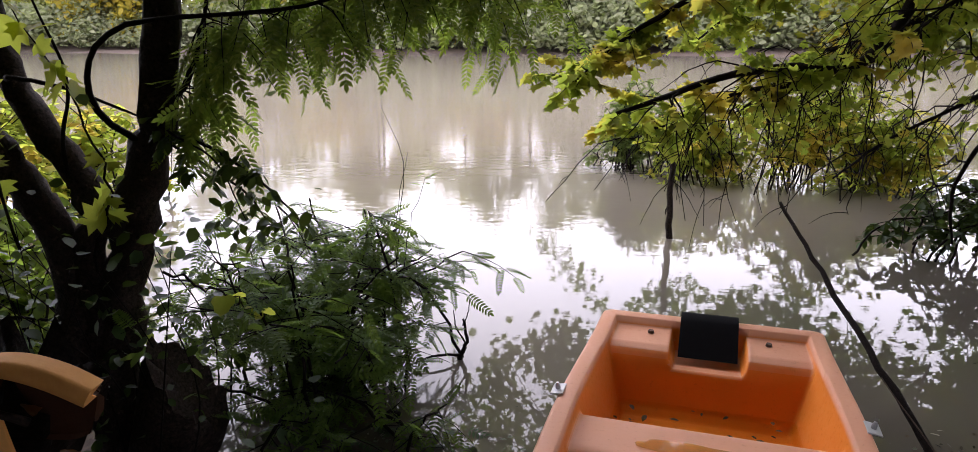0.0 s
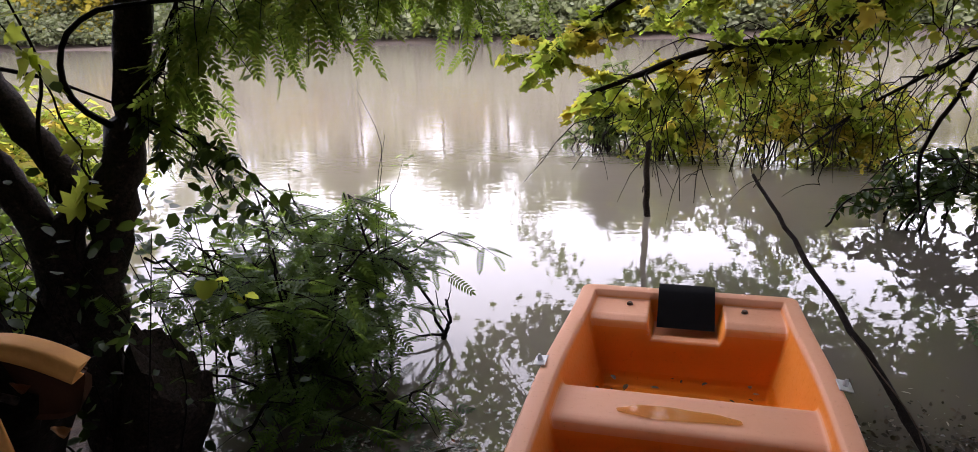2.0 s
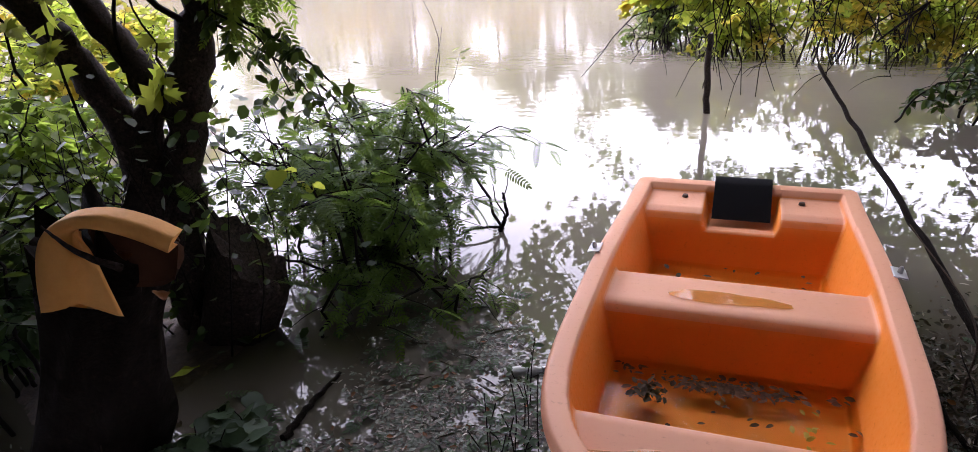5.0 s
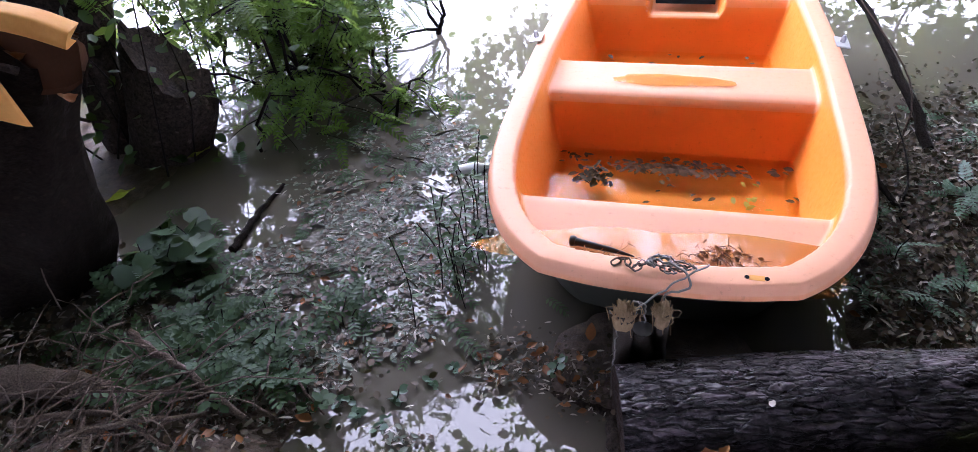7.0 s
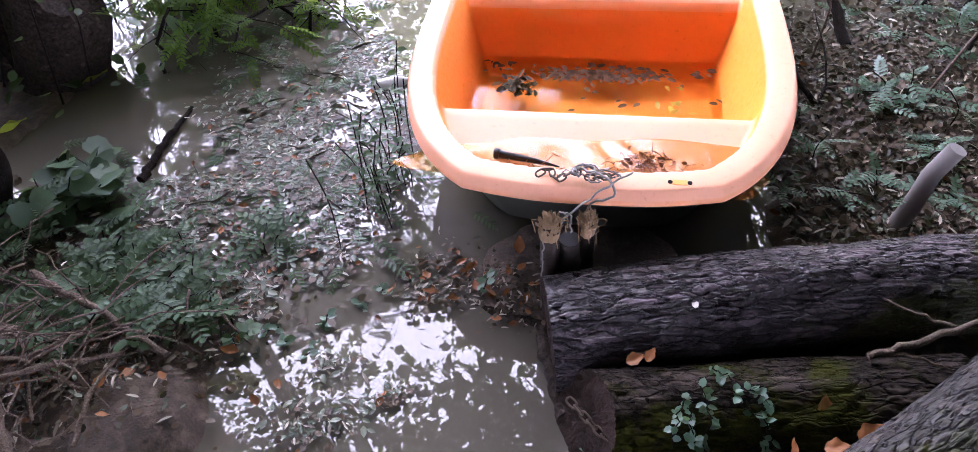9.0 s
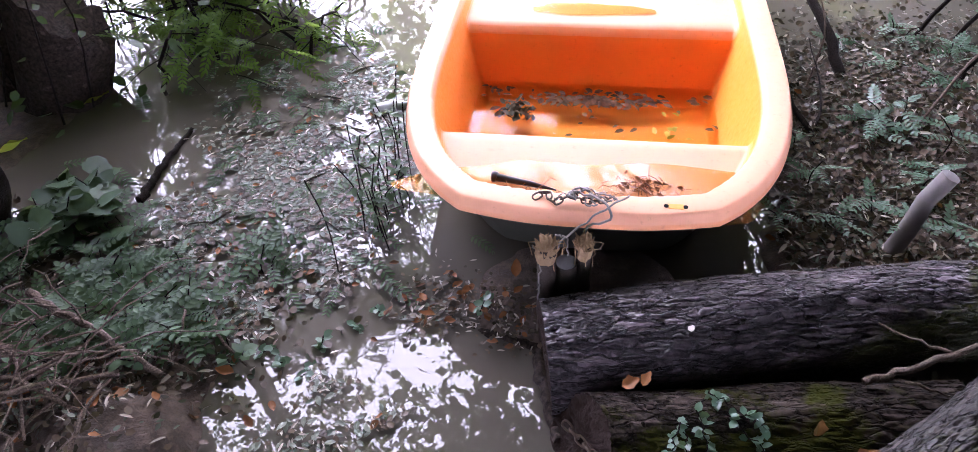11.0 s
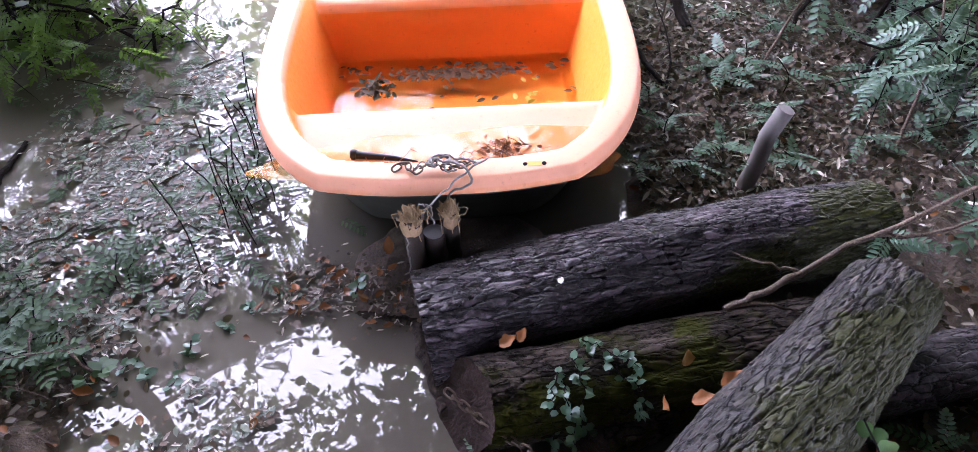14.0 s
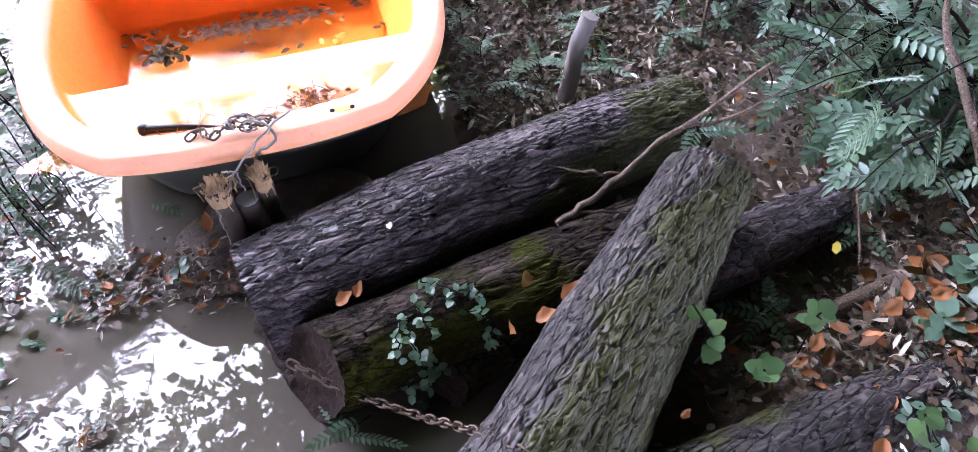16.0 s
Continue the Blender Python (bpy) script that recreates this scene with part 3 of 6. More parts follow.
def tub_height(x, u):
    """The moulded inside: rim, bow shelf, two wells, a thwart and the stern shelf with its notch."""
    d = edge_distance(x, u)
    zr = rim_height(u)
    # floor profile along the boat
    prof_u = [0, 0.12, 0.20, 0.36, 0.385, 0.41, 0.43, 0.46, 0.505, 0.97, 1.01, 1.07, 1.095, 1.125, 1.33, 1.355, 1.375, 1.41, 1.46, 1.84, 1.88, 1.955, 1.98, 2.02, 2.31]
    prof_z = [0.30, 0.30, 0.295, 0.315, 0.318, 0.312, 0.29, 0.18, 0.055, 0.055, 0.09, 0.275, 0.303, 0.31, 0.31, 0.305, 0.285, 0.16, 0.055, 0.055, 0.09, 0.29, 0.325, 0.34, 0.345]
    base = np.interp(u, prof_u, prof_z)
    notch = smooth(0.175, 0.15, np.abs(x)) * smooth(1.93, 1.97, u)
    notch_floor = np.where(u < 2.02, 0.248 - 0.03 * smooth(1.97, 1.90, u), 0.242)
    base = base * (1 - notch) + np.minimum(base, notch_floor) * notch
    # side walls: steep in the wells, a small step at the shelves
    wall = zr - 0.004 - 0.36 * np.clip((d - 0.078) / 0.115, 0, 1.2) - 0.02 * smooth(0.07, 0.09, d)
    z = np.maximum(base, wall)
    k = 0.045
    blend = np.clip(0.5 + 0.5 * (base - wall) / k, 0, 1)
    z = wall * (1 - blend) + base * blend + k * blend * (1 - blend)
    rim = zr - 0.004 * ((d - 0.04) / 0.04) ** 2
    z = np.where(d < 0.08, rim, np.minimum(z, rim_height(u)))
    ease = smooth(0.068, 0.092, d)
    z = np.where((d > 0.068) & (d < 0.092), rim * (1 - ease) + np.minimum(z, rim) * ease, z)
    back = notch * smooth(2.215, 2.23, u)
    z = np.where(back > 0.5, np.maximum(z, 0.372), z)
    return z - 0.03 * np.clip(1 - d / 0.016, 0, 1) ** 2


def build_boat():
    boat = thing("rowing_boat", BOAT, "small orange plastic rowing boat moored at the bank with rainwater inside", "boat")
    uu = np.concatenate([np.linspace(0, 1, 70) ** 2.2 * 0.36, np.linspace(0.36, 2.25, 190)[1:], np.linspace(2.25, BOAT_L, 14)[1:]])
    ss = np.concatenate([np.linspace(-1, -0.62, 40), np.linspace(-0.62, 0.62, 56)[1:-1], np.linspace(0.62, 1, 40)])
    wu = np.interp(uu, OUT_U, OUT_W)
    X, U = wu[:, None] * ss[None], np.repeat(uu[:, None], len(ss), 1)
    Z = tub_height(X, U)
    ny, nx = X.shape
    i, j = np.meshgrid(np.arange(nx - 1), np.arange(ny - 1))
    k = (j * nx + i).ravel()
    s = Soup()
    s.add(np.stack([X.ravel(), U.ravel(), Z.ravel()], 1), np.stack([k, k + 1, k + nx + 1, k + nx], 1))
    part("tub", s, ORANGE, boat, "orange moulded inside, rim and seats painted paler as skylit", smooth=True)

    # rim lip and hull side, ring by ring from the outline inwards and down
    ou = np.concatenate([OUT_U, OUT_U[::-1]])
    ow = np.concatenate([OUT_W, -OUT_W[::-1]])
    cx, cu = 0.0, 1.2

    def ring(scale, du, z):
        zz = rim_height(ou) + z if z > -0.2 else np.full(len(ou), z + 0.385) + 0.13 * smooth(0.7, 0.0, cu + (ou - cu) * du)
        return np.stack([ow * scale, cu + (ou - cu) * du, zz], 1)

    def skin(rings, name, material, label):
        s = Soup()
        n = len(ou)
        v = np.concatenate(rings)
        f = []
        for r in range(len(rings) - 1):
            i = np.arange(n)
            f.append(np.stack([r * n + i, r * n + (i + 1) % n, (r + 1) * n + (i + 1) % n, (r + 1) * n + i], 1))
        s.add(v, np.concatenate(f))
        return part(name, s, material, boat, label, smooth=True)

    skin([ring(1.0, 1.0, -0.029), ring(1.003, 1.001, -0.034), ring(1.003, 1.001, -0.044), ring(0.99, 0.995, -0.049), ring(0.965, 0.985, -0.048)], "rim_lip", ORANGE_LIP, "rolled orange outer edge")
    skin([ring(0.968, 0.985, -0.042), ring(0.93, 0.955, -0.10), ring(0.85, 0.90, -0.26), ring(0.72, 0.83, -0.42), ring(0.55, 0.72, -0.455), ring(0.02, 0.02, -0.46)], "hull", HULL_UNDER, "dark grey-green hull side")

    def patch_water(name, u0, u1, x0, z, material, label):
        s = Soup()
        us, xs = np.linspace(u0, u1, 14), np.linspace(-x0, x0, 24)
        A, Bm = np.meshgrid(xs, us)
        i, j = np.meshgrid(np.arange(23), np.arange(13))
        k = (j * 24 + i).ravel()
        s.add(np.stack([A.ravel(), Bm.ravel(), np.full(A.size, z)], 1), np.stack([k, k + 1, k + 25, k + 24], 1))
        part(name, s, material, boat, label).visible_shadow = False

    patch_water("bilge_water", 0.43, 1.07, 0.50, 0.108, BILGE, "still brownish rainwater in the front well")
    patch_water("bilge_water", 1.38, 1.96, 0.48, 0.108, BILGE, "still brownish rainwater in the rear well")
    s = Soup()
    flat_disc(s, (-0.03, 1.20, 0.3135), 0.225, 0.046, 40, 0.08, 2)
    part("seat_puddle", s, PUDDLE, boat, "shallow puddle on the middle seat").visible_shadow = False
    s = Soup()
    flat_disc(s, (0.02, 0.185, 0.3095), 0.47, 0.125, 60, 0.13, 5)
    part("shelf_puddle", s, PUDDLE, boat, "shallow puddle on the bow shelf").visible_shadow = False

    # black pad folded over the transom
    s = Soup()
    line = [(2.322, 0.30), (2.326, 0.375), (2.318, 0.394), (2.29, 0.399), (2.24, 0.397), (2.215, 0.390), (2.17, 0.360), (2.11, 0.318), (2.055, 0.276)]
    xs = np.linspace(-0.135, 0.135, 12)
    v = [[(x, u + o * 0.010 + 0.002 * math.sin(30 * x), z + o * 0.010) for x in xs for u, z in line] for o in (0, 1)]
    n = len(line)
    idx = np.array([(a * n + b, a * n + b + 1, (a + 1) * n + b + 1, (a + 1) * n + b) for a in range(11) for b in range(n - 1)])
    s.add(v[0], idx)
    s.add([(x, u - 0.008, z + (0.008 if 0.37 < z else 0)) for x in xs for u, z in line], idx[:, ::-1])
    part("transom_pad", s, PAD, boat, "black rubber pad folded over the transom", smooth=True)

    # oarlock plates with their pins
    for sg, u in ((-1, 1.375), (1, 1.41)):
        bm = bmesh.new()
        bmesh.ops.create_cube(bm, size=1, matrix=Matrix.Translation((sg * 0.572, u, 0.390)) @ Matrix.Rotation(radians(sg * 10), 4, "Y") @ Matrix.Diagonal((0.052, 0.085, 0.006, 1)))
        bmesh.ops.bevel(bm, geom=bm.edges[:], offset=0.002, segments=1, affect="EDGES")
        plate = part("oarlock_plate", bm, PALE_STEEL, boat, "pale metal oarlock plate")
        s = Soup()
        tube(s, [(sg * 0.572, u, 0.385), (sg * 0.575, u, 0.405), (sg * 0.577, u, 0.418)], [0.011, 0.010, 0.006], 10)
        part("pin", s, STEEL, plate, "short metal pin")
    # drain fittings on the stern shelf
    for x in (-0.27, 0.27):
        bm = bmesh.new()
        bmesh.ops.create_cone(bm, cap_ends=True, segments=12, radius1=0.016, radius2=0.012, depth=0.012, matrix=Matrix.Translation((x, 2.14, 0.351)))
        part("shelf_fitting", bm, RUST, boat, "small rusty fitting")
    for x in (0.190, 0.236):
        bm = bmesh.new()
        bmesh.ops.create_cone(bm, cap_ends=True, segments=10, radius1=0.006, radius2=0.006, depth=0.003, matrix=Matrix.Translation((x, 0.048, 0.391)))
        part("bolt_hole", bm, PAD, boat, "dark bolt hole in the bow rim")
    bm = bmesh.new()
    bmesh.ops.create_cube(bm, size=1, matrix=Matrix.Translation((0.213, 0.048, 0.390)) @ Matrix.Diagonal((0.036, 0.017, 0.003, 1)))
    part("sticker", bm, STICKER, boat, "small yellow maker's sticker on the bow rim")
    return boat


build_boat()


def on_boat(x, u, z):
    return np.array(BOAT @ Vector((x, u, z)))

# ---------------------------------------------------------------- logs
def build_log(a, b, r0, r1, material, label, seed, rings=110, sides=120, cut_start=True, cut_end=True, bow=0.0, rough=1.0, face=None, name="log", skew=(0.0, 0.0)):
    """A felled trunk from a to b with furrowed bark and sawn ends."""
    a, b = np.array(a, float), np.array(b, float)
    length = np.linalg.norm(b - a)
    axis = (b - a) / length
    log = thing(name, Matrix.Translation(a), label, "log", "logs on the bank")
    side = np.cross(axis, (0, 0, 1))
    side /= np.linalg.norm(side)
    up = np.cross(side, axis)
    t = np.linspace(0, 1, rings)
    ang = np.linspace(0, 2 * np.pi, sides, endpoint=False)
    verts = np.zeros((rings, sides, 3))
    shade = np.zeros((rings, sides))
    for k, tk in enumerate(t):
        c = axis * length * tk + up * bow * math.sin(math.pi * tk)
        r = r0 + (r1 - r0) * tk
        for q, an in enumerate(ang):
            p = Vector((math.cos(an) * r * 56, math.sin(an) * r * 56, tk * length * 13 + seed * 7))
            warp = Vector((p.x + 1.4 * noise.noise(p * 0.4) + 0.5 * noise.noise(p * 1.7), p.y + 1.4 * noise.noise(p * 0.4 + Vector((5, 2, 1))) + 0.5 * noise.noise(p * 1.7 + Vector((2, 7, 3))), p.z + 1.1 * noise.noise(p * 0.7)))
            d, cell = noise.voronoi(warp)
            plate = min(1.0, (d[1] - d[0]) * 9.0) + 0.5 * noise.noise(cell[0] * 2.7)
            shade[k, q] = 0.5 + 0.8 * noise.noise(cell[0] * 3.9)
            lump = noise.noise((math.cos(an) * 1.6, math.sin(an) * 1.6, tk * length * 2.2 + seed))
            rr = r * (1 + 0.07 * lump) + rough * 0.0052 * (plate - 0.7) + rough * 0.0030 * noise.noise(p * 3.1) + rough * 0.0025 * noise.noise(p * 1.3) + rough * 0.009 * noise.noise(p * 0.35)
            verts[k, q] = axis * (skew[0] * math.cos(an) + skew[1] * math.sin(an)) * rr * max(0.0, 1 - tk * length / 0.2) + c + side * math.cos(an) * rr + up * math.sin(an) * rr
    s = Soup()
    i, j = np.meshgrid(np.arange(sides), np.arange(rings - 1))
    i, j = i.ravel(), j.ravel()
    s.add(verts.reshape(-1, 3), np.stack([j * sides + i, j * sides + (i + 1) % sides, (j + 1) * sides + (i + 1) % sides, (j + 1) * sides + i], 1)[:, ::-1])
    bark = part("bark", s, material, log, "", smooth=True)
    bark.data.attributes.new("scale_tint", "FLOAT", "POINT").data.foreach_set("value", np.clip(shade.ravel(), 0, 1).astype(np.float32))
    for here, ring_v, flip in ((cut_start, verts[0], 1), (cut_end, verts[-1], -1)):
        if not here:
            continue
        c = ring_v.mean(0)
        s = Soup()
        n = sides
        k = np.arange(n)
        steps = np.linspace(1, 0.08, 9)
        rows = [ring_v if f == 1 else c + (ring_v - c) * f + axis * np.array([[flip * 0.006 + 0.009 * noise.noise((f * 5, 2.2 * math.cos(q), 2.2 * math.sin(q) + seed)) + 0.005 * noise.noise((f * 14, 9 * math.cos(q), 9 * math.sin(q) + seed))] for q in ang]) for f in steps]
        s.add(np.concatenate(rows), np.concatenate([np.stack([r * n + k, r * n + (k + 1) % n, (r + 1) * n + (k + 1) % n, (r + 1) * n + k], 1) for r in range(8)]))
        s.add(np.concatenate([rows[-1], [rows[-1].mean(0)]]), np.stack([k, (k + 1) % n, np.full(n, n)], 1))
        part("cut_face", s, face or CUT_WOOD, log, "sawn end grain, damp and brown")
    return log


build_log((0.322, 1.008, 0.112), (1.545, 0.945, 0.150), 0.142, 0.112, LOG_BARK_WET, "thick wet dark log with furrowed bark and some moss", 1, 330, 310, bow=0.026)
build_log((0.362, 0.775, 0.098), (1.20, 0.685, 0.10), 0.105, 0.105, LOG_BARK, "shorter mossy log lying beside the thick log", 2, 180, 160, skew=(0.3, 0.45))
build_log((0.60, 0.640, 0.05), (1.014, 0.66, 0.062), 0.064, 0.036, LOG_BARK, "small dark log piece wedged between two logs", 3, 60, 70, skew=(0.3, 0.4))
build_log((0.33, 0.165, 0.135), (1.345, 0.670, 0.236), 0.165, 0.102, LOG_BARK_MOSS, "mossy log lying aslant across the other logs", 4, 290, 270)
build_log((0.76, 0.150, 0.105), (1.52, 0.025, 0.125), 0.112, 0.097, LOG_BARK_TOP, "mossy log on the bank with furrowed bark", 5, 180, 170)
build_log((1.16, 0.575, 0.06), (1.68, 0.525, 0.08), 0.088, 0.064, LOG_BARK_WET, "dark wet log end beneath the slanted log", 6, 70, 80)

# ---------------------------------------------------------------- mooring posts, sticks and poles
def build_post(base, top, r, frayed, label):
    p = thing("mooring_post", Matrix.Translation(base), label, "post", "mooring posts at the bow")
    d = np.array(top, float) - np.array(base, float)
    s = Soup()
    path = curve_points([(0, 0, -0.12), d * 0.3, d * 0.7, d], 14, 0.0015)
    tube(s, path, np.linspace(r * 1.12, r, 14), 20, 0.05, caps=False)
    part("shaft", s, POST_WOOD, p, smooth=True)
    if frayed:
        s = Soup()
        n = 240
        sides = 16
        ring_a = np.linspace(0, 2 * np.pi, sides, endpoint=False)
        rows = []
        for k, (lift, grow) in enumerate(((-0.050, 1.02), (-0.018, 0.96), (0.002, 0.84), (0.016, 0.60), (0.024, 0.28))):
            jag = RNG.normal(0, 0.10 + 0.05 * k, sides)
            rows.append(np.stack([d[0] + r * grow * (1 + jag) * np.cos(ring_a), d[1] + r * grow * (1 + jag) * np.sin(ring_a), d[2] + lift + RNG.normal(0, 0.003 * k, sides)], 1))
        rows.append(np.repeat(rows[-1].mean(0)[None], sides, 0))
        k = np.arange(sides)
        s.add(np.concatenate(rows), np.concatenate([np.stack([j * sides + k, j * sides + (k + 1) % sides, (j + 1) * sides + (k + 1) % sides, (j + 1) * sides + k], 1) for j in range(5)]))
        a, q = RNG.uniform(0, 2 * np.pi, n), r * np.sqrt(RNG.uniform(0, 1, n))
        for k in range(n):
            b0 = d + np.array([q[k] * math.cos(a[k]), q[k] * math.sin(a[k]), -0.02])
            tip = b0 + np.array([0.003 * math.cos(a[k]), 0.003 * math.sin(a[k]), RNG.uniform(0.018, 0.034)]) + RNG.normal(0, 0.006, 3)
            tube(s, [b0, (b0 + tip) / 2, tip], [0.0026, 0.0022, 0.0010], 4, caps=False)
        for k in range(4):
            an = RNG.uniform(0, 2 * np.pi)
            b0 = d + np.array([r * 0.95 * math.cos(an), r * 0.95 * math.sin(an), 0.005])
            end = b0 + np.array([RNG.uniform(0.01, 0.045) * math.cos(an), RNG.uniform(0.01, 0.045) * math.sin(an), -RNG.uniform(0.02, 0.06)])
            tube(s, curve_points([b0, b0 + (0.02 * math.cos(an), 0.02 * math.sin(an), 0.006), end], 6, 0.003), 0.0013, 4)
        part("splintered_top", s, PALE_WOOD, p, "pale splintered wood fibres")
    else:
        s = Soup()
        flat_disc(s, tuple(path[-1] + (0, 0, 0.002)), r * 0.98, r * 0.98, 20, 0.03)
        part("cut_top", s, POST_TOP, p, "flat grey sawn top")


build_post((0.362, 1.195, -0.02), (0.352, 1.153, 0.352), 0.023, True, "dark wooden mooring post with splintered pale top")
build_post((0.462, 1.225, -0.02), (0.449, 1.168, 0.328), 0.0185, True, "thin dark mooring post with splintered pale top")
build_post((0.410, 1.205, -0.02), (0.406, 1.178, 0.256), 0.027, False, "short dark mooring post with flat grey top")


def build_stick(name, ctrl, r0, r1, material, label, category, forks=(), n=16, group="", sides=8):
    st = thing(name, Matrix.Translation(ctrl[0]), label, category, group)
    o = np.array(ctrl[0], float)
    s = Soup()
    path = curve_points(np.array(ctrl, float) - o, n, min(r0 * 0.25, 0.004))
    tube(s, path, np.linspace(r0, r1, n), sides, 0.025)
    part("stem", s, material, st, smooth=True)
    for f, r in forks:
        s = Soup()
        tube(s, curve_points(np.array(f, float) - o, 10, 0.002), np.linspace(r, r * 0.4, 10), 6, 0.05)
        part("side_branch", s, material, st, smooth=True)
    return st


build_stick("broken_stake", [(1.335, 1.262, -0.05), (1.375, 1.255, 0.14), (1.425, 1.246, 0.335)], 0.026, 0.024, GREY_WOOD, "grey weathered wooden stake leaning over the litter", "stake", n=5, sides=16)
build_stick("water_stake", [(1.43, 6.10, -0.4), (1.425, 6.10, 0.0), (1.40, 6.08, 0.32), (1.405, 6.06, 0.68)], 0.032, 0.024, TREE_BARK, "thin dark wooden stake standing in the river", "stake", forks=[([(1.402, 6.08, 0.30), (1.378, 6.08, 0.26), (1.372, 6.07, 0.22)], 0.010)])
build_stick("leaning_pole", [(1.69, 2.2, 0.03), (1.70, 2.5, 0.16), (1.69, 2.8, 0.27), (1.66, 3.3, 0.455), (1.645, 3.75, 0.63), (1.61, 4.15, 0.80)], 0.021, 0.010, TWIG_BARK, "long dark bent pole leaning out over the water", "branch", n=24)
build_stick("drift_branch", [(1.25, 2.35, 0.10), (1.335, 2.08, 0.13), (1.37, 1.90, 0.09), (1.40, 1.74, 0.03)], 0.013, 0.009, TWIG_BARK, "dark bent branch lying beside the boat", "branch", forks=[([(1.385, 1.80, 0.06), (1.47, 1.95, 0.12), (1.52, 2.2, 0.2)], 0.005)])
build_stick("dead_branch", [(0.985, 0.768, 0.205), (1.10, 0.765, 0.25), (1.27, 0.765, 0.32), (1.60, 0.775, 0.40)], 0.009, 0.005, DRY_STICK, "pale dry branch lying across the logs", "branch", forks=[([(1.02, 0.768, 0.22), (1.09, 0.73, 0.22), (1.15, 0.71, 0.20)], 0.005), ([(1.34, 0.765, 0.335), (1.47, 0.74, 0.32), (1.66, 0.74, 0.33)], 0.006), ([(1.16, 0.765, 0.275), (1.09, 0.80, 0.29), (1.03, 0.85, 0.30)], 0.004)])
build_stick("brown_pole", [(1.10, 0.44, 0.03), (1.374, 0.336, 0.06), (1.598, 0.28, 0.08), (1.876, 0.272, 0.11), (2.2, 0.25, 0.15)], 0.018, 0.026, DRY_STICK, "smooth brown pole lying half in the puddle", "branch", sides=12)
build_stick("fallen_stick", [(-1.02, 1.39, 0.16), (-0.85, 1.27, 0.14), (-0.64, 1.12, 0.08)], 0.012, 0.009, DRY_STICK, "dry stick lying on leaf litter", "branch", group="sticks on the bank")
for ctrl, r in (
    ([(-1.25, 1.12, 0.12), (-0.98, 1.10, 0.16), (-0.80, 1.02, 0.11)], 0.012),
    ([(-1.3, 0.98, 0.10), (-1.05, 1.06, 0.14), (-0.83, 1.22, 0.12)], 0.010),
    ([(-0.98, 0.88, 0.10), (-0.92, 1.0, 0.11), (-0.83, 1.13, 0.09)], 0.006),
    ([(-1.2, 1.3, 0.10), (-1.0, 1.19, 0.14), (-0.9, 0.95, 0.12)], 0.007),
    ([(-1.5, 1.25, 0.09), (-1.25, 1.26, 0.12), (-1.0, 1.22, 0.10)], 0.06),
    ([(-0.65, 1.38, 0.06), (-0.60, 1.28, 0.11), (-0.63, 1.18, 0.07)], 0.005),
    ([(-1.15, 0.95, 0.17), (-0.95, 1.05, 0.17), (-0.72, 1.10, 0.13)], 0.011),
    ([(-1.1, 1.18, 0.16), (-0.9, 1.16, 0.17), (-0.75, 1.18, 0.12)], 0.004),
    ([(-1.05, 0.92, 0.15), (-0.9, 1.10, 0.17), (-0.7, 1.25, 0.12)], 0.005),
    ([(-0.78, 0.86, 0.13), (-0.76, 1.0, 0.15), (-0.73, 1.12, 0.12)], 0.007),
    ([(-0.9, 0.8, 0.14), (-0.95, 0.95, 0.17), (-1.05, 1.12, 0.15)], 0.016),
    ([(-0.56, 1.36, 0.03), (-0.52, 1.24, 0.06), (-0.45, 1.17, 0.01)], 0.006),
    ([(1.7, 1.75, 0.05), (1.95, 1.9, 0.25), (2.3, 2.0, 0.5)], 0.006),
    ([(1.5, 2.1, 0.04), (1.55, 2.2, 0.3), (1.42, 2.5, 0.55)], 0.005),
    ([(1.9, 1.25, 0.05), (2.1, 1.45, 0.35), (2.2, 1.7, 0.6)], 0.006),
    ([(2.0, 0.75, 0.10), (1.75, 0.55, 0.16), (1.55, 0.35, 0.12)], 0.006),
    ([(1.9, 0.15, 0.12), (1.65, 0.2, 0.12), (1.4, 0.25, 0.10)], 0.009),
    ([(1.9, 0.35, 0.25), (2.0, 0.6, 0.42), (2.15, 0.75, 0.5)], 0.012),
):
    build_stick("fallen_stick", ctrl, r, r * 0.5, DRY_STICK, "dry stick lying on leaf litter", "branch", group="sticks on the bank", n=12, sides=6)
# sunken beam at the water's edge by the thick log
build_stick("sunken_beam", [(0.115, 1.245, -0.025), (0.20, 1.19, -0.008), (0.325, 1.12, -0.006)], 0.014, 0.016, TREE_BARK, "dark wet beam lying flush with the water", "branch", sides=10)
build_stick("sunken_beam", [(0.325, 1.11, 0.0), (0.318, 0.98, 0.02), (0.33, 0.83, 0.02)], 0.018, 0.018, TREE_BARK, "dark wet beam lying flush with the water", "branch", sides=10)
build_stick("drift_plank", [(-0.905, 1.92, 0.012), (-0.86, 2.12, 0.012), (-0.80, 2.32, 0.010)], 0.016, 0.008, TWIG_BARK, "thin dark stick floating beside the debris", "branch")
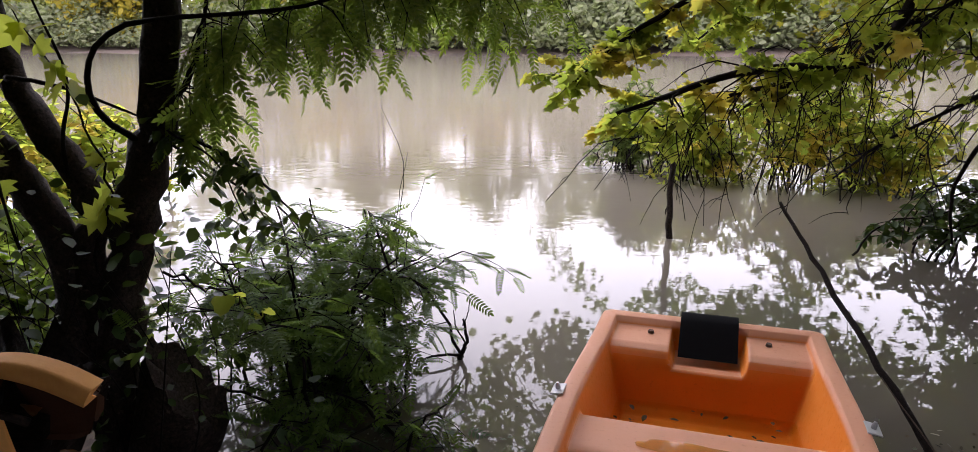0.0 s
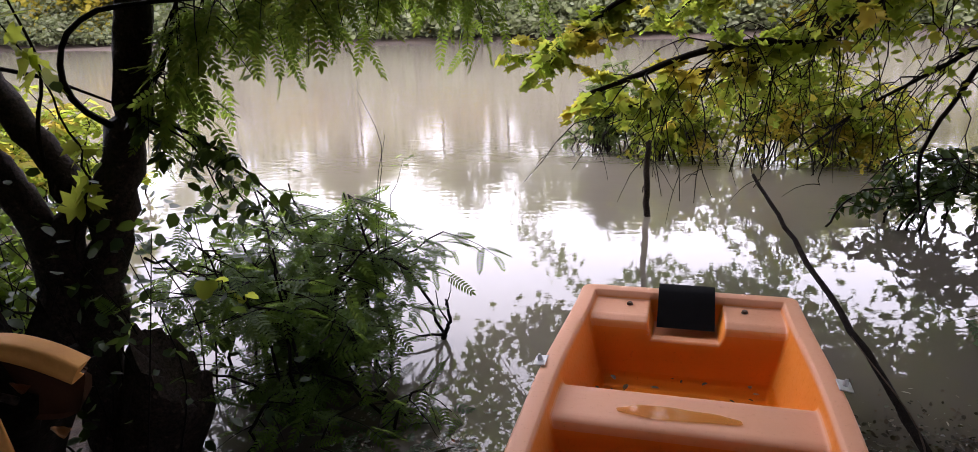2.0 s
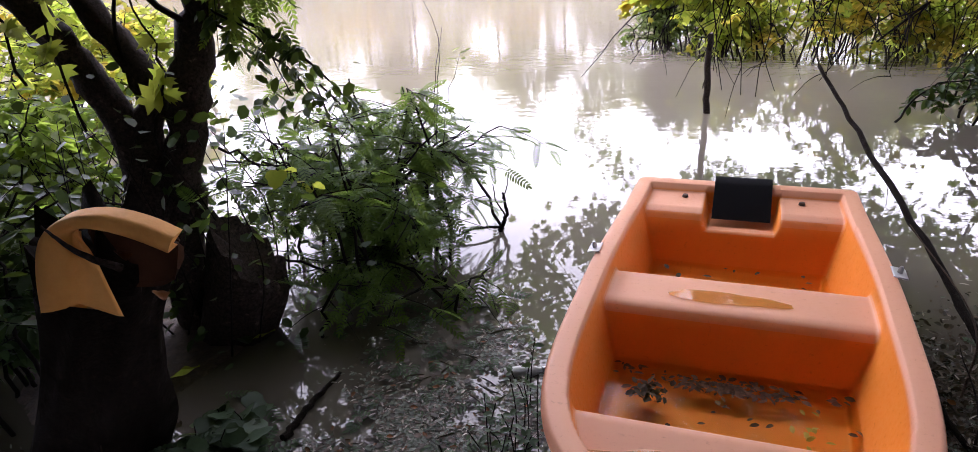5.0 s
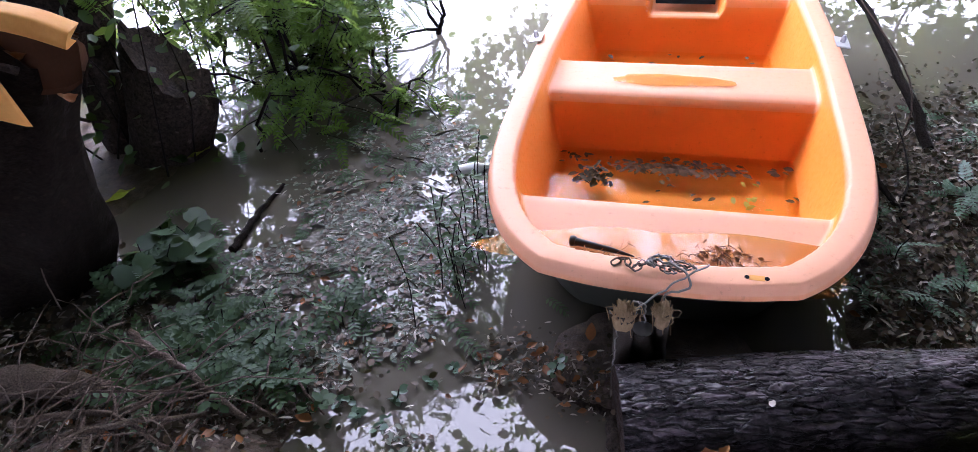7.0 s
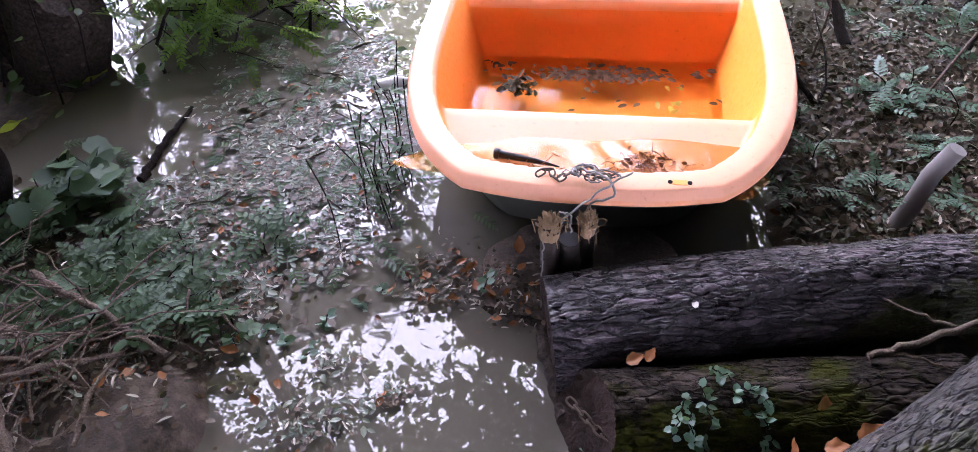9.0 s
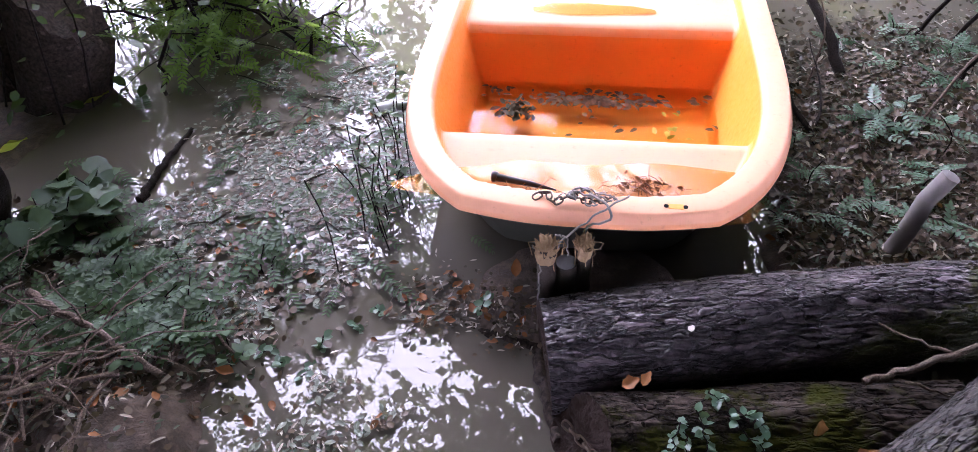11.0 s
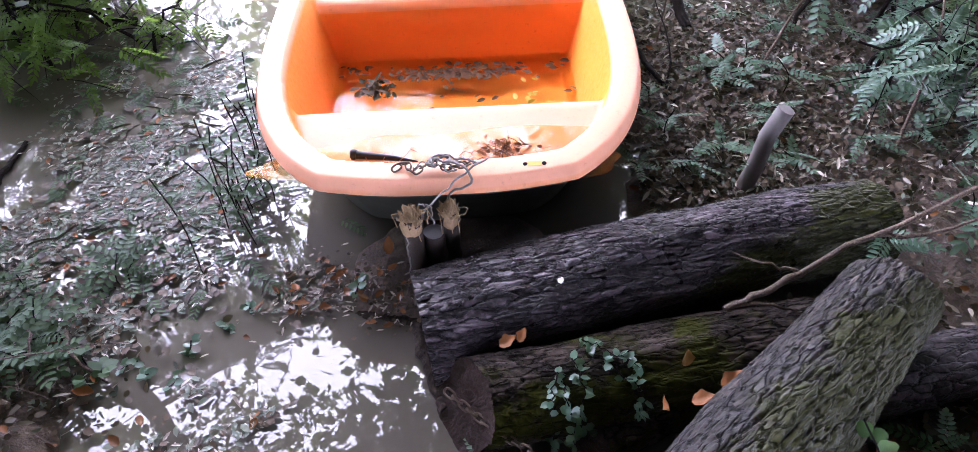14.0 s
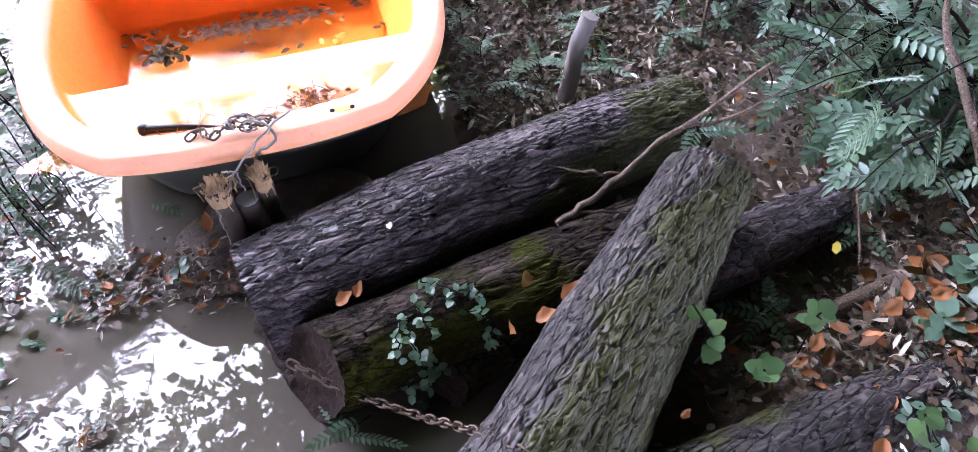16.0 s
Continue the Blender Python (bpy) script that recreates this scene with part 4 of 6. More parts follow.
build_stick("snag", [(-0.22, 3.70, -0.1), (-0.21, 3.72, 0.03), (-0.18, 3.72, 0.12), (-0.20, 3.72, 0.24)], 0.018, 0.006, TWIG_BARK, "dark bare snag sticking out of the water", "branch",
            forks=[([(-0.19, 3.72, 0.1), (-0.24, 3.72, 0.2), (-0.25, 3.7, 0.3)], 0.006), ([(-0.20, 3.72, 0.2), (-0.17, 3.72, 0.28), (-0.16, 3.73, 0.36)], 0.004), ([(-0.22, 3.71, 0.03), (-0.35, 3.65, 0.05), (-0.46, 3.6, 0.03)], 0.009)])

# ---------------------------------------------------------------- chains, rope and small things
def chain_link(r_wire, length, width):
    a = np.linspace(0, 2 * np.pi, 13)[:-1]
    half = (length - width) / 2
    pts = np.stack([np.sign(np.cos(a)) * half * (np.abs(np.cos(a)) > 0.05) + np.cos(a) * width / 2, np.sin(a) * width / 2, 0 * a], 1)
    s = Soup()
    n, sides = len(pts), 6
    rings = []
    for k in range(n):
        tan = pts[(k + 1) % n] - pts[k - 1]
        tan /= np.linalg.norm(tan)
        nor = np.cross(tan, (0, 0, 1))
        b = np.linspace(0, 2 * np.pi, sides, endpoint=False)
        rings.append(pts[k] + r_wire * (np.cos(b)[:, None] * nor + np.sin(b)[:, None] * np.array((0, 0, 1.0))))
    i, j = np.meshgrid(np.arange(sides), np.arange(n))
    i, j = i.ravel(), j.ravel()
    s.add(np.concatenate(rings), np.stack([j * sides + i, j * sides + (i + 1) % sides, ((j + 1) % n) * sides + (i + 1) % sides, ((j + 1) % n) * sides + i], 1))
    me = s.mesh("link", True)
    return me


def build_chain(name, ctrl, pitch, link_mesh, material, label):
    ch = thing(name, Matrix.Translation(ctrl[0]), label, "chain")
    if not link_mesh.materials:
        link_mesh.materials.append(material)
    dense = curve_points(ctrl, 400)
    run = np.concatenate([[0], np.cumsum(np.linalg.norm(np.diff(dense, axis=0), axis=1))])
    count = int(run[-1] / pitch)
    for k in range(count):
        p = np.array([np.interp((k + 0.5) * pitch, run, dense[:, c]) for c in range(3)])
        q = np.array([np.interp((k + 0.5) * pitch + 0.005, run, dense[:, c]) for c in range(3)])
        d = Vector(q - p).normalized()
        rot = d.to_track_quat("X", "Z").to_matrix().to_4x4()
        ob = new("link", link_mesh)
        ob.parent = ch
        ob.matrix_basis = Matrix.Translation(Vector(p) - Vector(ctrl[0])) @ rot @ Matrix.Rotation(radians(45 + 90 * (k % 2) + RNG.normal(0, 8)), 4, "X")
    return ch


LINK = chain_link(0.0026, 0.028, 0.016)
build_chain("rusty_chain", [(0.33, 0.80, 0.145), (0.40, 0.70, 0.12), (0.50, 0.55, 0.15), (0.57, 0.40, 0.26), (0.605, 0.30, 0.315), (0.68, 0.20, 0.28), (0.78, 0.10, 0.262), (0.92, 0.02, 0.262)], 0.021, LINK, RUST, "rusty chain lying across the mossy logs")
LINK_STEEL = chain_link(0.0026, 0.026, 0.015)
build_chain("mooring_chain", [tuple(on_boat(*p)) for p in ((-0.13, 0.045, 0.395), (-0.10, 0.060, 0.402), (-0.08, 0.025, 0.402), (-0.04, 0.050, 0.405), (0.0, 0.030, 0.408), (0.04, 0.040, 0.405), (0.065, 0.06, 0.402))], 0.020, LINK_STEEL, RUST, "dark grey chain heaped on the bow rim")
rope = thing("mooring_rope", pose(*on_boat(0, 0, 0.4)), "frayed grey rope tying the boat to the posts", "rope")
ro = on_boat(0, 0, 0.4)
strands = [
    ([on_boat(-0.03, 0.06, 0.41), on_boat(0.03, 0.02, 0.425), on_boat(0.06, -0.02, 0.40), np.array((0.455, 1.20, 0.34)), np.array((0.47, 1.19, 0.25))], 0.0032),
    ([on_boat(0.10, 0.05, 0.415), on_boat(0.06, 0.0, 0.425), on_boat(0.02, -0.015, 0.40), np.array((0.40, 1.17, 0.35)), np.array((0.37, 1.16, 0.30))], 0.0026),
    ([np.array((0.32, 1.17, 0.34)), np.array((0.335, 1.145, 0.30)), np.array((0.33, 1.15, 0.2)), np.array((0.34, 1.17, 0.08))], 0.002),
    ([np.array((0.375, 1.165, 0.37)), np.array((0.40, 1.155, 0.36)), np.array((0.405, 1.16, 0.30))], 0.002),
]
for k in range(7):
    c0 = np.array((RNG.uniform(-0.08, 0.06), RNG.uniform(0.015, 0.05), 0.412))
    loop = [on_boat(*(c0 + np.array((0.030 * math.cos(q), 0.016 * math.sin(q), RNG.uniform(-0.004, 0.012))))) for q in np.linspace(0, RNG.uniform(3, 6), 6)]
    strands.append((loop, RNG.choice([0.0014, 0.0022, 0.0034])))
for ctrl, r in strands:
    s = Soup()
    tube(s, curve_points(np.array(ctrl) - ro, 22, 0.002), r, 7)
    part("strand", s, ROPE, rope, smooth=True)

# black ground peg left on the bow shelf
peg = thing("plastic_peg", BOAT @ pose(-0.165, 0.185, 0.322, 0, 0, -12), "black plastic ground peg lying on the bow shelf", "peg")
s = Soup()
tube(s, [(-0.085, 0, 0), (-0.07, 0, 0), (0.02, 0, 0), (0.085, 0, -0.004)], [0.012, 0.011, 0.008, 0.002], 6)
part("spike", s, BLACK_PLASTIC, peg)
s = Soup()
tube(s, [(-0.095, 0, 0), (-0.088, 0, 0.001), (-0.082, 0, 0)], [0.015, 0.016, 0.014], 8)
part("head", s, BLACK_PLASTIC, peg)

# floating bottle
bottle = thing("plastic_bottle", pose(-0.05, 2.32, 0.012, 0, 0, 12), "cloudy plastic bottle floating in the debris", "bottle")
s = Soup()
tube(s, [(-0.075, 0, 0), (-0.072, 0, 0), (-0.05, 0, 0), (0.03, 0, 0), (0.055, 0, 0), (0.068, 0, 0), (0.08, 0, 0)], [0.010, 0.024, 0.027, 0.027, 0.018, 0.011, 0.011], 18)
part("body", s, BOTTLE, bottle, smooth=True)
s = Soup()
tube(s, [(0.08, 0, 0), (0.082, 0, 0), (0.094, 0, 0)], [0.011, 0.013, 0.013], 14)
part("cap", s, STEEL, bottle, "pale screw cap")

# ---------------------------------------------------------------- stump with the old orange shell
stump = thing("tree_stump", pose(-1.56, 1.86, 0), "tall dark rotten tree stump leaning beside the water", "stump")
s = Soup()
ang = np.linspace(0, 2 * np.pi, 40, endpoint=False)
zs = np.linspace(-0.12, 0.93, 30)
vv = np.zeros((30, 40, 3))
for k, z in enumerate(zs):
    for q, an in enumerate(ang):
        r = 0.215 * (1.10 - 0.22 * float(smooth(0, 0.5, z))) * (1 + 0.20 * noise.noise((2 * math.cos(an), 2 * math.sin(an), z * 2.5)) + 0.10 * noise.noise((7 * math.cos(an), 7 * math.sin(an), z * 3)))
        vv[k, q] = (0.40 * z + r * math.cos(an), -0.18 * z + r * 0.8 * math.sin(an), z + (0.16 * noise.noise((3 * math.cos(an), 3 * math.sin(an), 9)) if k > 25 else 0))
i, j = np.meshgrid(np.arange(40), np.arange(29))
i, j = i.ravel(), j.ravel()
s.add(vv.reshape(-1, 3), np.stack([j * 40 + i, j * 40 + (i + 1) % 40, (j + 1) * 40 + (i + 1) % 40, (j + 1) * 40 + i], 1))
flat_top = np.concatenate([vv[-1], [vv[-1].mean(0) - (0, 0, 0.05)]])
s.add(flat_top, [(k, (k + 1) % 40, 40) for k in range(40)])
part("trunk", s, ROTTEN, stump, smooth=True)

SHELL_O = np.array((-1.065, 1.485, 0.950))
shell = thing("orange_shell", Matrix.Translation(SHELL_O), "broken bow of an old orange plastic boat hung on the stump", "boat part")
outer = curve_points([(-0.214, 0, -0.145), (-0.196, 0, -0.046), (-0.169, 0, 0.036), (-0.131, 0, 0.088), (-0.061, 0, 0.125), (0.037, 0, 0.132), (0.132, 0, 0.106), (0.207, 0, 0.066)], 30)
inner = curve_points([(-0.127, 0, -0.129), (-0.100, 0, -0.046), (-0.074, 0, 0.036), (-0.062, 0, 0.078), (-0.036, 0, 0.096), (0.027, 0, 0.089), (0.106, 0, 0.062), (0.184, 0, 0.024)], 30)


def shell_skin(rows, name, label, material=None):
    """Joins rows of points into one closed-ended skin."""
    s = Soup()
    n = len(rows[0])
    s.add(np.concatenate(rows), [(r * n + k, r * n + k + 1, (r + 1) * n + k + 1, (r + 1) * n + k) for r in range(len(rows) - 1) for k in range(n - 1)])
    for k in (0, n - 1):
        cap = np.array([row[k] for row in rows])
        s.add(np.concatenate([cap, [cap.mean(0)]]), [(q, q + 1, len(rows)) for q in range(len(rows) - 1)])
    part(name, s, material or OLD_ORANGE, shell, label, smooth=True)


wave = np.array([0.004 * noise.noise((k * 0.35, 1.0, 2.0)) for k in range(30)])[:, None] * np.array((1, 1, 1))
mid = (outer + inner) / 2
shell_skin([outer + (0, 0.05, 0), outer + (0, 0.006, 0), outer + (inner - outer) * 0.06 + (0, -0.006, 0), mid + (0, -0.012, 0) + wave, inner + (outer - inner) * 0.06 + (0, -0.006, 0), inner + (0, 0.004, 0), inner + (0, 0.05, 0)], "rim", "faded orange curved rim")
back = np.array((0.03, 0, -0.05))
e = inner[12:30]
# upper wall and back wall take the dark colour that stands for shade
shell_skin([e + (0, 0.03, 0), e + (back - e) * 0.10 + (0, 0.09, 0), e + (back - e) * 0.30 + (0, 0.14, 0), e + (back - e) * 0.33 + (0, 0.15, 0.0), e + (back - e) * 0.10 + (0, 0.10, 0.006)], "hollow", "upper wall of the shell, its shade painted dark brown", SHELL_INSIDE)
# the torn side wall folds inwards, widest at its lower end
e = inner[0:14]
fold = np.linspace(1, 0.04, 14)[:, None] * np.array((0.125, 0.020, -0.045))
shell_skin([e + (0, 0.002, 0), e + fold * 0.10 + (0, 0.022, 0), e + fold * 0.45 + (0, 0.012, 0), e + fold * 0.9, e + fold + (0, 0.004, 0), e + fold * 0.9 + (0, 0.010, 0), e + fold * 0.2 + (0, 0.032, 0)], "flap", "bent orange side wall of the shell")
deep = inner[10:30] * 0.94 + (0, 0.07, 0)
low = curve_points([(-0.095, 0.10, -0.10), (-0.02, 0.12, -0.135), (0.06, 0.12, -0.135), (0.125, 0.09, -0.10)], 20)
shell_skin([deep, (deep * 0.7 + low * 0.3) + (0, 0.04, 0), (deep * 0.35 + low * 0.65) + (0, 0.05, 0), low, low + (0, 0.008, 0), deep + (0, 0.008, 0)], "back_wall", "inside of the shell, painted dark brown as shade", SHELL_INSIDE)
build_stick("dark_snag", [(-1.160, 1.44, 1.075), (-1.120, 1.44, 1.03), (-1.075, 1.45, 0.985), (-1.02, 1.49, 0.93)], 0.0025, 0.011, TREE_BARK, "dark broken branch stub poking through the orange shell", "branch")

# ---------------------------------------------------------------- trees and shrubs near the water
def tree_limb(parent, ctrl, r0, r1, name="limb", n=20, sides=12, material=None, origin=(0, 0, 0)):
    s = Soup()
    path = curve_points(np.array(ctrl, float) - np.array(origin), n, r0 * 0.10)
    tube(s, path, np.linspace(r0, r1, n), sides, 0.06)
    part(name, s, material or TREE_BARK, parent, smooth=True)
    return path + np.array(origin)


def twigs_from(path, count, length, droop, spread, r=0.004, lo=0.2, hi=1.0, lean=(0, 0, 0)):
    """Fine side twigs along a limb: a list of paths."""
    out = []
    ts = RNG.uniform(lo, hi, count)
    for p in along(path, ts):
        d = rand_dirs(1, -droop, spread)[0] + np.array(lean)
        d /= np.linalg.norm(d)
        ln = length * RNG.uniform(0.5, 1.3)
        out.append(curve_points([p, p + d * ln * 0.5 + (0, 0, 0.03 * ln), p + d * ln + (0, 0, -droop * ln * 0.4)], 7, 0.006 * ln))
    return out


def twig_mesh(paths, r, parent, origin, name="twig", material=None):
    s = Soup()
    for p in paths:
        tube(s, p - np.array(origin), np.linspace(r, r * 0.35, len(p)), 5, 0.0, caps=False)
    tagged(part(name, s, material or TWIG_BARK, parent), kind="stuff")


def dress(soup, paths, leaf, per, size, droop, origin, spread=0.45, lo=0.15, roll=0.5, lean=(0, 0, 0), floor=-9.0):
    """Leaves along twigs."""
    P, A = [], []
    for p in paths:
        ts = RNG.uniform(lo, 1.0, per)
        P.append(along(p, ts))
        A.append(rand_dirs(per, -droop, spread) + np.array(lean))
    P, A = np.concatenate(P), np.concatenate(A)
    P, A = P[P[:, 2] > floor], A[P[:, 2] > floor]
    strew(soup, leaf, P - np.array(origin), A, size * RNG.uniform(0.6, 1.25, len(P)), RNG.normal(0, roll, len(P)))


# the forked tree on the left with locust-like sprays
T0 = (-1.62, 2.72, 0.0)
left_tree = thing("forked_tree", Matrix.Translation(T0), "dark forked tree at the water's edge with feathery hanging leaves", "tree")
tree_limb(left_tree, [(-1.60, 2.75, -0.15), (-1.58, 2.75, 0.35), (-1.50, 2.75, 0.80), (-1.36, 2.75, 1.20), (-1.25, 2.75, 1.56), (-1.20, 2.76, 1.95), (-1.16, 2.8, 2.8), (-1.10, 2.9, 4.2)], 0.100, 0.046, "trunk", 40, 20, origin=T0)
tree_limb(left_tree, [(-1.62, 2.73, 0.55), (-1.60, 2.72, 0.95), (-1.54, 2.72, 1.14), (-1.69, 2.72, 1.40), (-1.80, 2.74, 1.62), (-1.86, 2.78, 1.95), (-1.95, 2.9, 2.6)], 0.066, 0.042, "limb", 30, 16, origin=T0)
tree_limb(left_tree, [(-1.70, 2.72, 0.30), (-1.68, 2.70, 0.95), (-1.79, 2.68, 1.23), (-1.92, 2.66, 1.45), (-2.2, 2.6, 1.95), (-2.6, 2.5, 2.7)], 0.074, 0.050, "limb", 30, 16, origin=T0)
# the broken stump in the water at the tree's foot
block = thing("broken_stump", pose(-1.37, 2.66, 0), "wide broken wet stump standing in the water below the tree", "stump")
ang = np.linspace(0, 2 * np.pi, 48, endpoint=False)
zs = np.linspace(-0.15, 1.0, 26)
vv = np.zeros((26, 48, 3))
for k, f in enumerate(zs):
    for q, an in enumerate(ang):
        top = 0.40 - 0.19 * math.cos(an) + 0.05 * noise.noise((4 * math.cos(an), 4 * math.sin(an), 5.0))
        z = f * top
        r = (0.175 + 0.02 * max(f, 0)) * (1 + 0.10 * noise.noise((2 * math.cos(an), 2 * math.sin(an), z * 3)) + 0.06 * noise.noise((9 * math.cos(an), 9 * math.sin(an), z * 4)) + 0.10 * max(0.0, 0.25 - f))
        vv[k, q] = (0.32 * z + r * math.cos(an), r * 0.8 * math.sin(an), z)
s = Soup()
i, j = np.meshgrid(np.arange(48), np.arange(25))
i, j = i.ravel(), j.ravel()
s.add(vv.reshape(-1, 3), np.stack([j * 48 + i, j * 48 + (i + 1) % 48, (j + 1) * 48 + (i + 1) % 48, (j + 1) * 48 + i], 1))
s.add(np.concatenate([vv[-1], [vv[-1].mean(0) - (0, 0, 0.04)]]), [(k, (k + 1) % 48, 48) for k in range(48)])
part("trunk", s, TREE_BARK, block, smooth=True)
tree_limb(left_tree, [(-1.68, 2.72, 0.6), (-1.85, 2.62, 0.3), (-2.0, 2.5, -0.1)], 0.09, 0.08, "root", 12, 14, origin=T0)
boughs = [
    tree_limb(left_tree, c, r, r * 0.35, "bough", 22, 8, TWIG_BARK, T0)
    for c, r in (
        ([(-1.30, 2.72, 1.35), (-1.42, 2.62, 1.50), (-1.38, 2.55, 1.68), (-1.22, 2.52, 1.80), (-0.95, 2.6, 1.83), (-0.68, 2.75, 1.86), (-0.4, 2.9, 1.95), (0.0, 3.1, 2.0)], 0.013),
        ([(-1.19, 2.75, 1.95), (-0.95, 2.85, 2.02), (-0.6, 2.95, 2.02), (-0.2, 3.05, 2.06), (0.15, 3.2, 2.02)], 0.018),
        ([(-1.17, 2.8, 2.3), (-0.8, 3.1, 2.45), (-0.3, 3.3, 2.40), (0.2, 3.4, 2.30)], 0.02),
        ([(-1.26, 2.75, 1.50), (-1.14, 2.72, 1.58), (-1.07, 2.72, 1.72), (-1.0, 2.74, 2.0)], 0.016),
        ([(-1.25, 2.72, 1.42), (-1.05, 2.68, 1.36), (-0.85, 2.70, 1.20), (-0.72, 2.74, 1.02)], 0.008),
        ([(-1.27, 2.72, 1.40), (-1.10, 2.70, 1.30), (-0.95, 2.72, 1.18), (-0.88, 2.76, 1.04)], 0.007),
        ([(-1.27, 2.74, 1.46), (-1.16, 2.62, 1.42), (-1.0, 2.6, 1.32), (-0.92, 2.62, 1.1)], 0.006),
        ([(-1.80, 2.72, 1.60), (-1.70, 2.6, 1.62), (-1.5, 2.6, 1.58), (-1.3, 2.66, 1.48)], 0.012),
        ([(-1.62, 2.7, 1.20), (-1.55, 2.6, 1.40), (-1.47, 2.55, 1.62), (-1.52, 2.5, 1.9)], 0.010),
        ([(-1.85, 2.7, 1.75), (-1.72, 2.58, 1.85), (-1.6, 2.5, 2.02)], 0.008),
    )
]
sprays = twigs_from(boughs[0], 40, 0.24, 0.6, 0.5, lo=0.55, lean=(0.2, 0.1, 0)) + twigs_from(boughs[1], 60, 0.30, 0.7, 0.5, lo=0.25) + twigs_from(boughs[2], 80, 0.40, 0.8, 0.5, lo=0.25) + twigs_from(boughs[3], 26, 0.24, 0.8, 0.4, lean=(0.6, 0.3, 0))
twig_mesh(sprays, 0.003, left_tree, T0)
s = Soup()
dress(s, sprays, PINNATE, 4, 0.17, 0.9, T0, 0.6)
part("foliage", s, LEAF_LOCUST, left_tree, "feathery green hanging leaves")
s = Soup()
low = twigs_from(boughs[4], 12, 0.14, 0.5, 0.5) + twigs_from(boughs[5], 12, 0.14, 0.5, 0.5) + twigs_from(boughs[6], 8, 0.14, 0.4, 0.5)
dress(s, low, OVAL, 7, 0.062, 0.9, T0, 0.5)
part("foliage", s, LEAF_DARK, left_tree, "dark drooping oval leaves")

# climbing vine with big yellow-green leaves
vine = thing("climbing_vine", Matrix.Translation(T0), "wild vine with large yellow-green leaves climbing the forked tree", "vine")
runners = [
    curve_points(c, 18, 0.012)
    for c in (
        [(-1.75, 2.55, 1.0), (-1.72, 2.45, 1.4), (-1.62, 2.40, 1.75), (-1.45, 2.42, 1.95), (-1.2, 2.5, 2.1)],
        [(-1.9, 2.5, 1.2), (-1.85, 2.4, 1.6), (-1.75, 2.38, 1.9), (-1.5, 2.4, 2.05)],
        [(-1.5, 2.6, 0.9), (-1.38, 2.55, 1.25), (-1.45, 2.5, 1.6), (-1.6, 2.45, 1.9)],
        [(-1.25, 2.6, 0.9), (-1.1, 2.75, 0.75), (-1.0, 2.9, 0.62)],
    )
]
twig_mesh(runners, 0.006, vine, T0, "runner")
s = Soup()
dress(s, runners[:3], LOBED_WIDE, 26, 0.095, 0.5, T0, 0.5, roll=0.6)
dress(s, runners[3:], HEART, 6, 0.09, 0.5, T0, 0.5, roll=0.5)
part("foliage", s, LEAF_VINE, vine, "large translucent yellow-green leaves")

# ivy and dark leaves round the foot of the tree
ivy = thing("foot_shrub", Matrix.Translation(T0), "dark leafy undergrowth round the foot of the forked tree", "shrub")
n = 700
P = np.stack([RNG.normal(-1.62, 0.42, n), RNG.normal(2.75, 0.28, n), np.abs(RNG.normal(0.55, 0.33, n)) + 0.05], 1)
P = P[(np.hypot(P[:, 0] + 1.3, P[:, 1] - 1.6) > 0.45)]
s = Soup()
strew(s, OVAL_WIDE, P - np.array(T0), rand_dirs(len(P), -0.4, 0.4), RNG.uniform(0.035, 0.075, len(P)), RNG.normal(0, 0.5, len(P)))
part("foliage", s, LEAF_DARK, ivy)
twig_mesh([curve_points([(x, y, 0), (x + RNG.normal(0, 0.1), y + RNG.normal(0, 0.1), 0.5), (x + RNG.normal(0, 0.2), y + RNG.normal(0, 0.2), 0.95)], 8) for x, y in zip(RNG.uniform(-2.1, -1.2, 24), RNG.uniform(2.45, 3.1, 24))], 0.005, ivy, T0, "stem")


def build_bush(name, centre, label, stems, leaf, leaf_mat_, reach, height, per, size, droop=0.35, twig_n=7, lean=(0, 0, 0), up=0.8, base_spread=0.12, twig_len=0.35):
    bush = thing(name, Matrix.Translation(centre), label, "shrub")
    c = np.array(centre, float)
    mains, tw = [], []
    for k in range(stems):
        a = RNG.uniform(0, 2 * np.pi)
        out = reach * RNG.uniform(0.25, 1.0)
        top = height * RNG.uniform(0.55, 1.05) * (1 - 0.35 * (out / reach) ** 2)
        b = c + np.array([RNG.normal(0, base_spread), RNG.normal(0, base_spread), -0.1])
        tip = c + np.array([out * math.cos(a), out * math.sin(a), top]) + np.array(lean) * top
        mains.append(curve_points([b, b + (tip - b) * (0.35, 0.35, 0.55) + (0, 0, 0.1 * up), tip], 12, 0.012))
        tw += twigs_from(mains[-1], twig_n, twig_len, droop * 0.6, 0.35, lo=0.25)
    for p in mains:
        s = Soup()
        tube(s, p - c, np.linspace(0.010, 0.004, 12), 6)
        part("stem", s, TWIG_BARK, bush)
    twig_mesh(tw, 0.003, bush, centre)
    s = Soup()
    dress(s, tw, leaf, per, size, droop, centre, 0.4)
    dress(s, mains, leaf, per + 2, size, droop, centre, 0.4, lo=0.35)
    part("foliage", s, leaf_mat_, bush)
    return bush


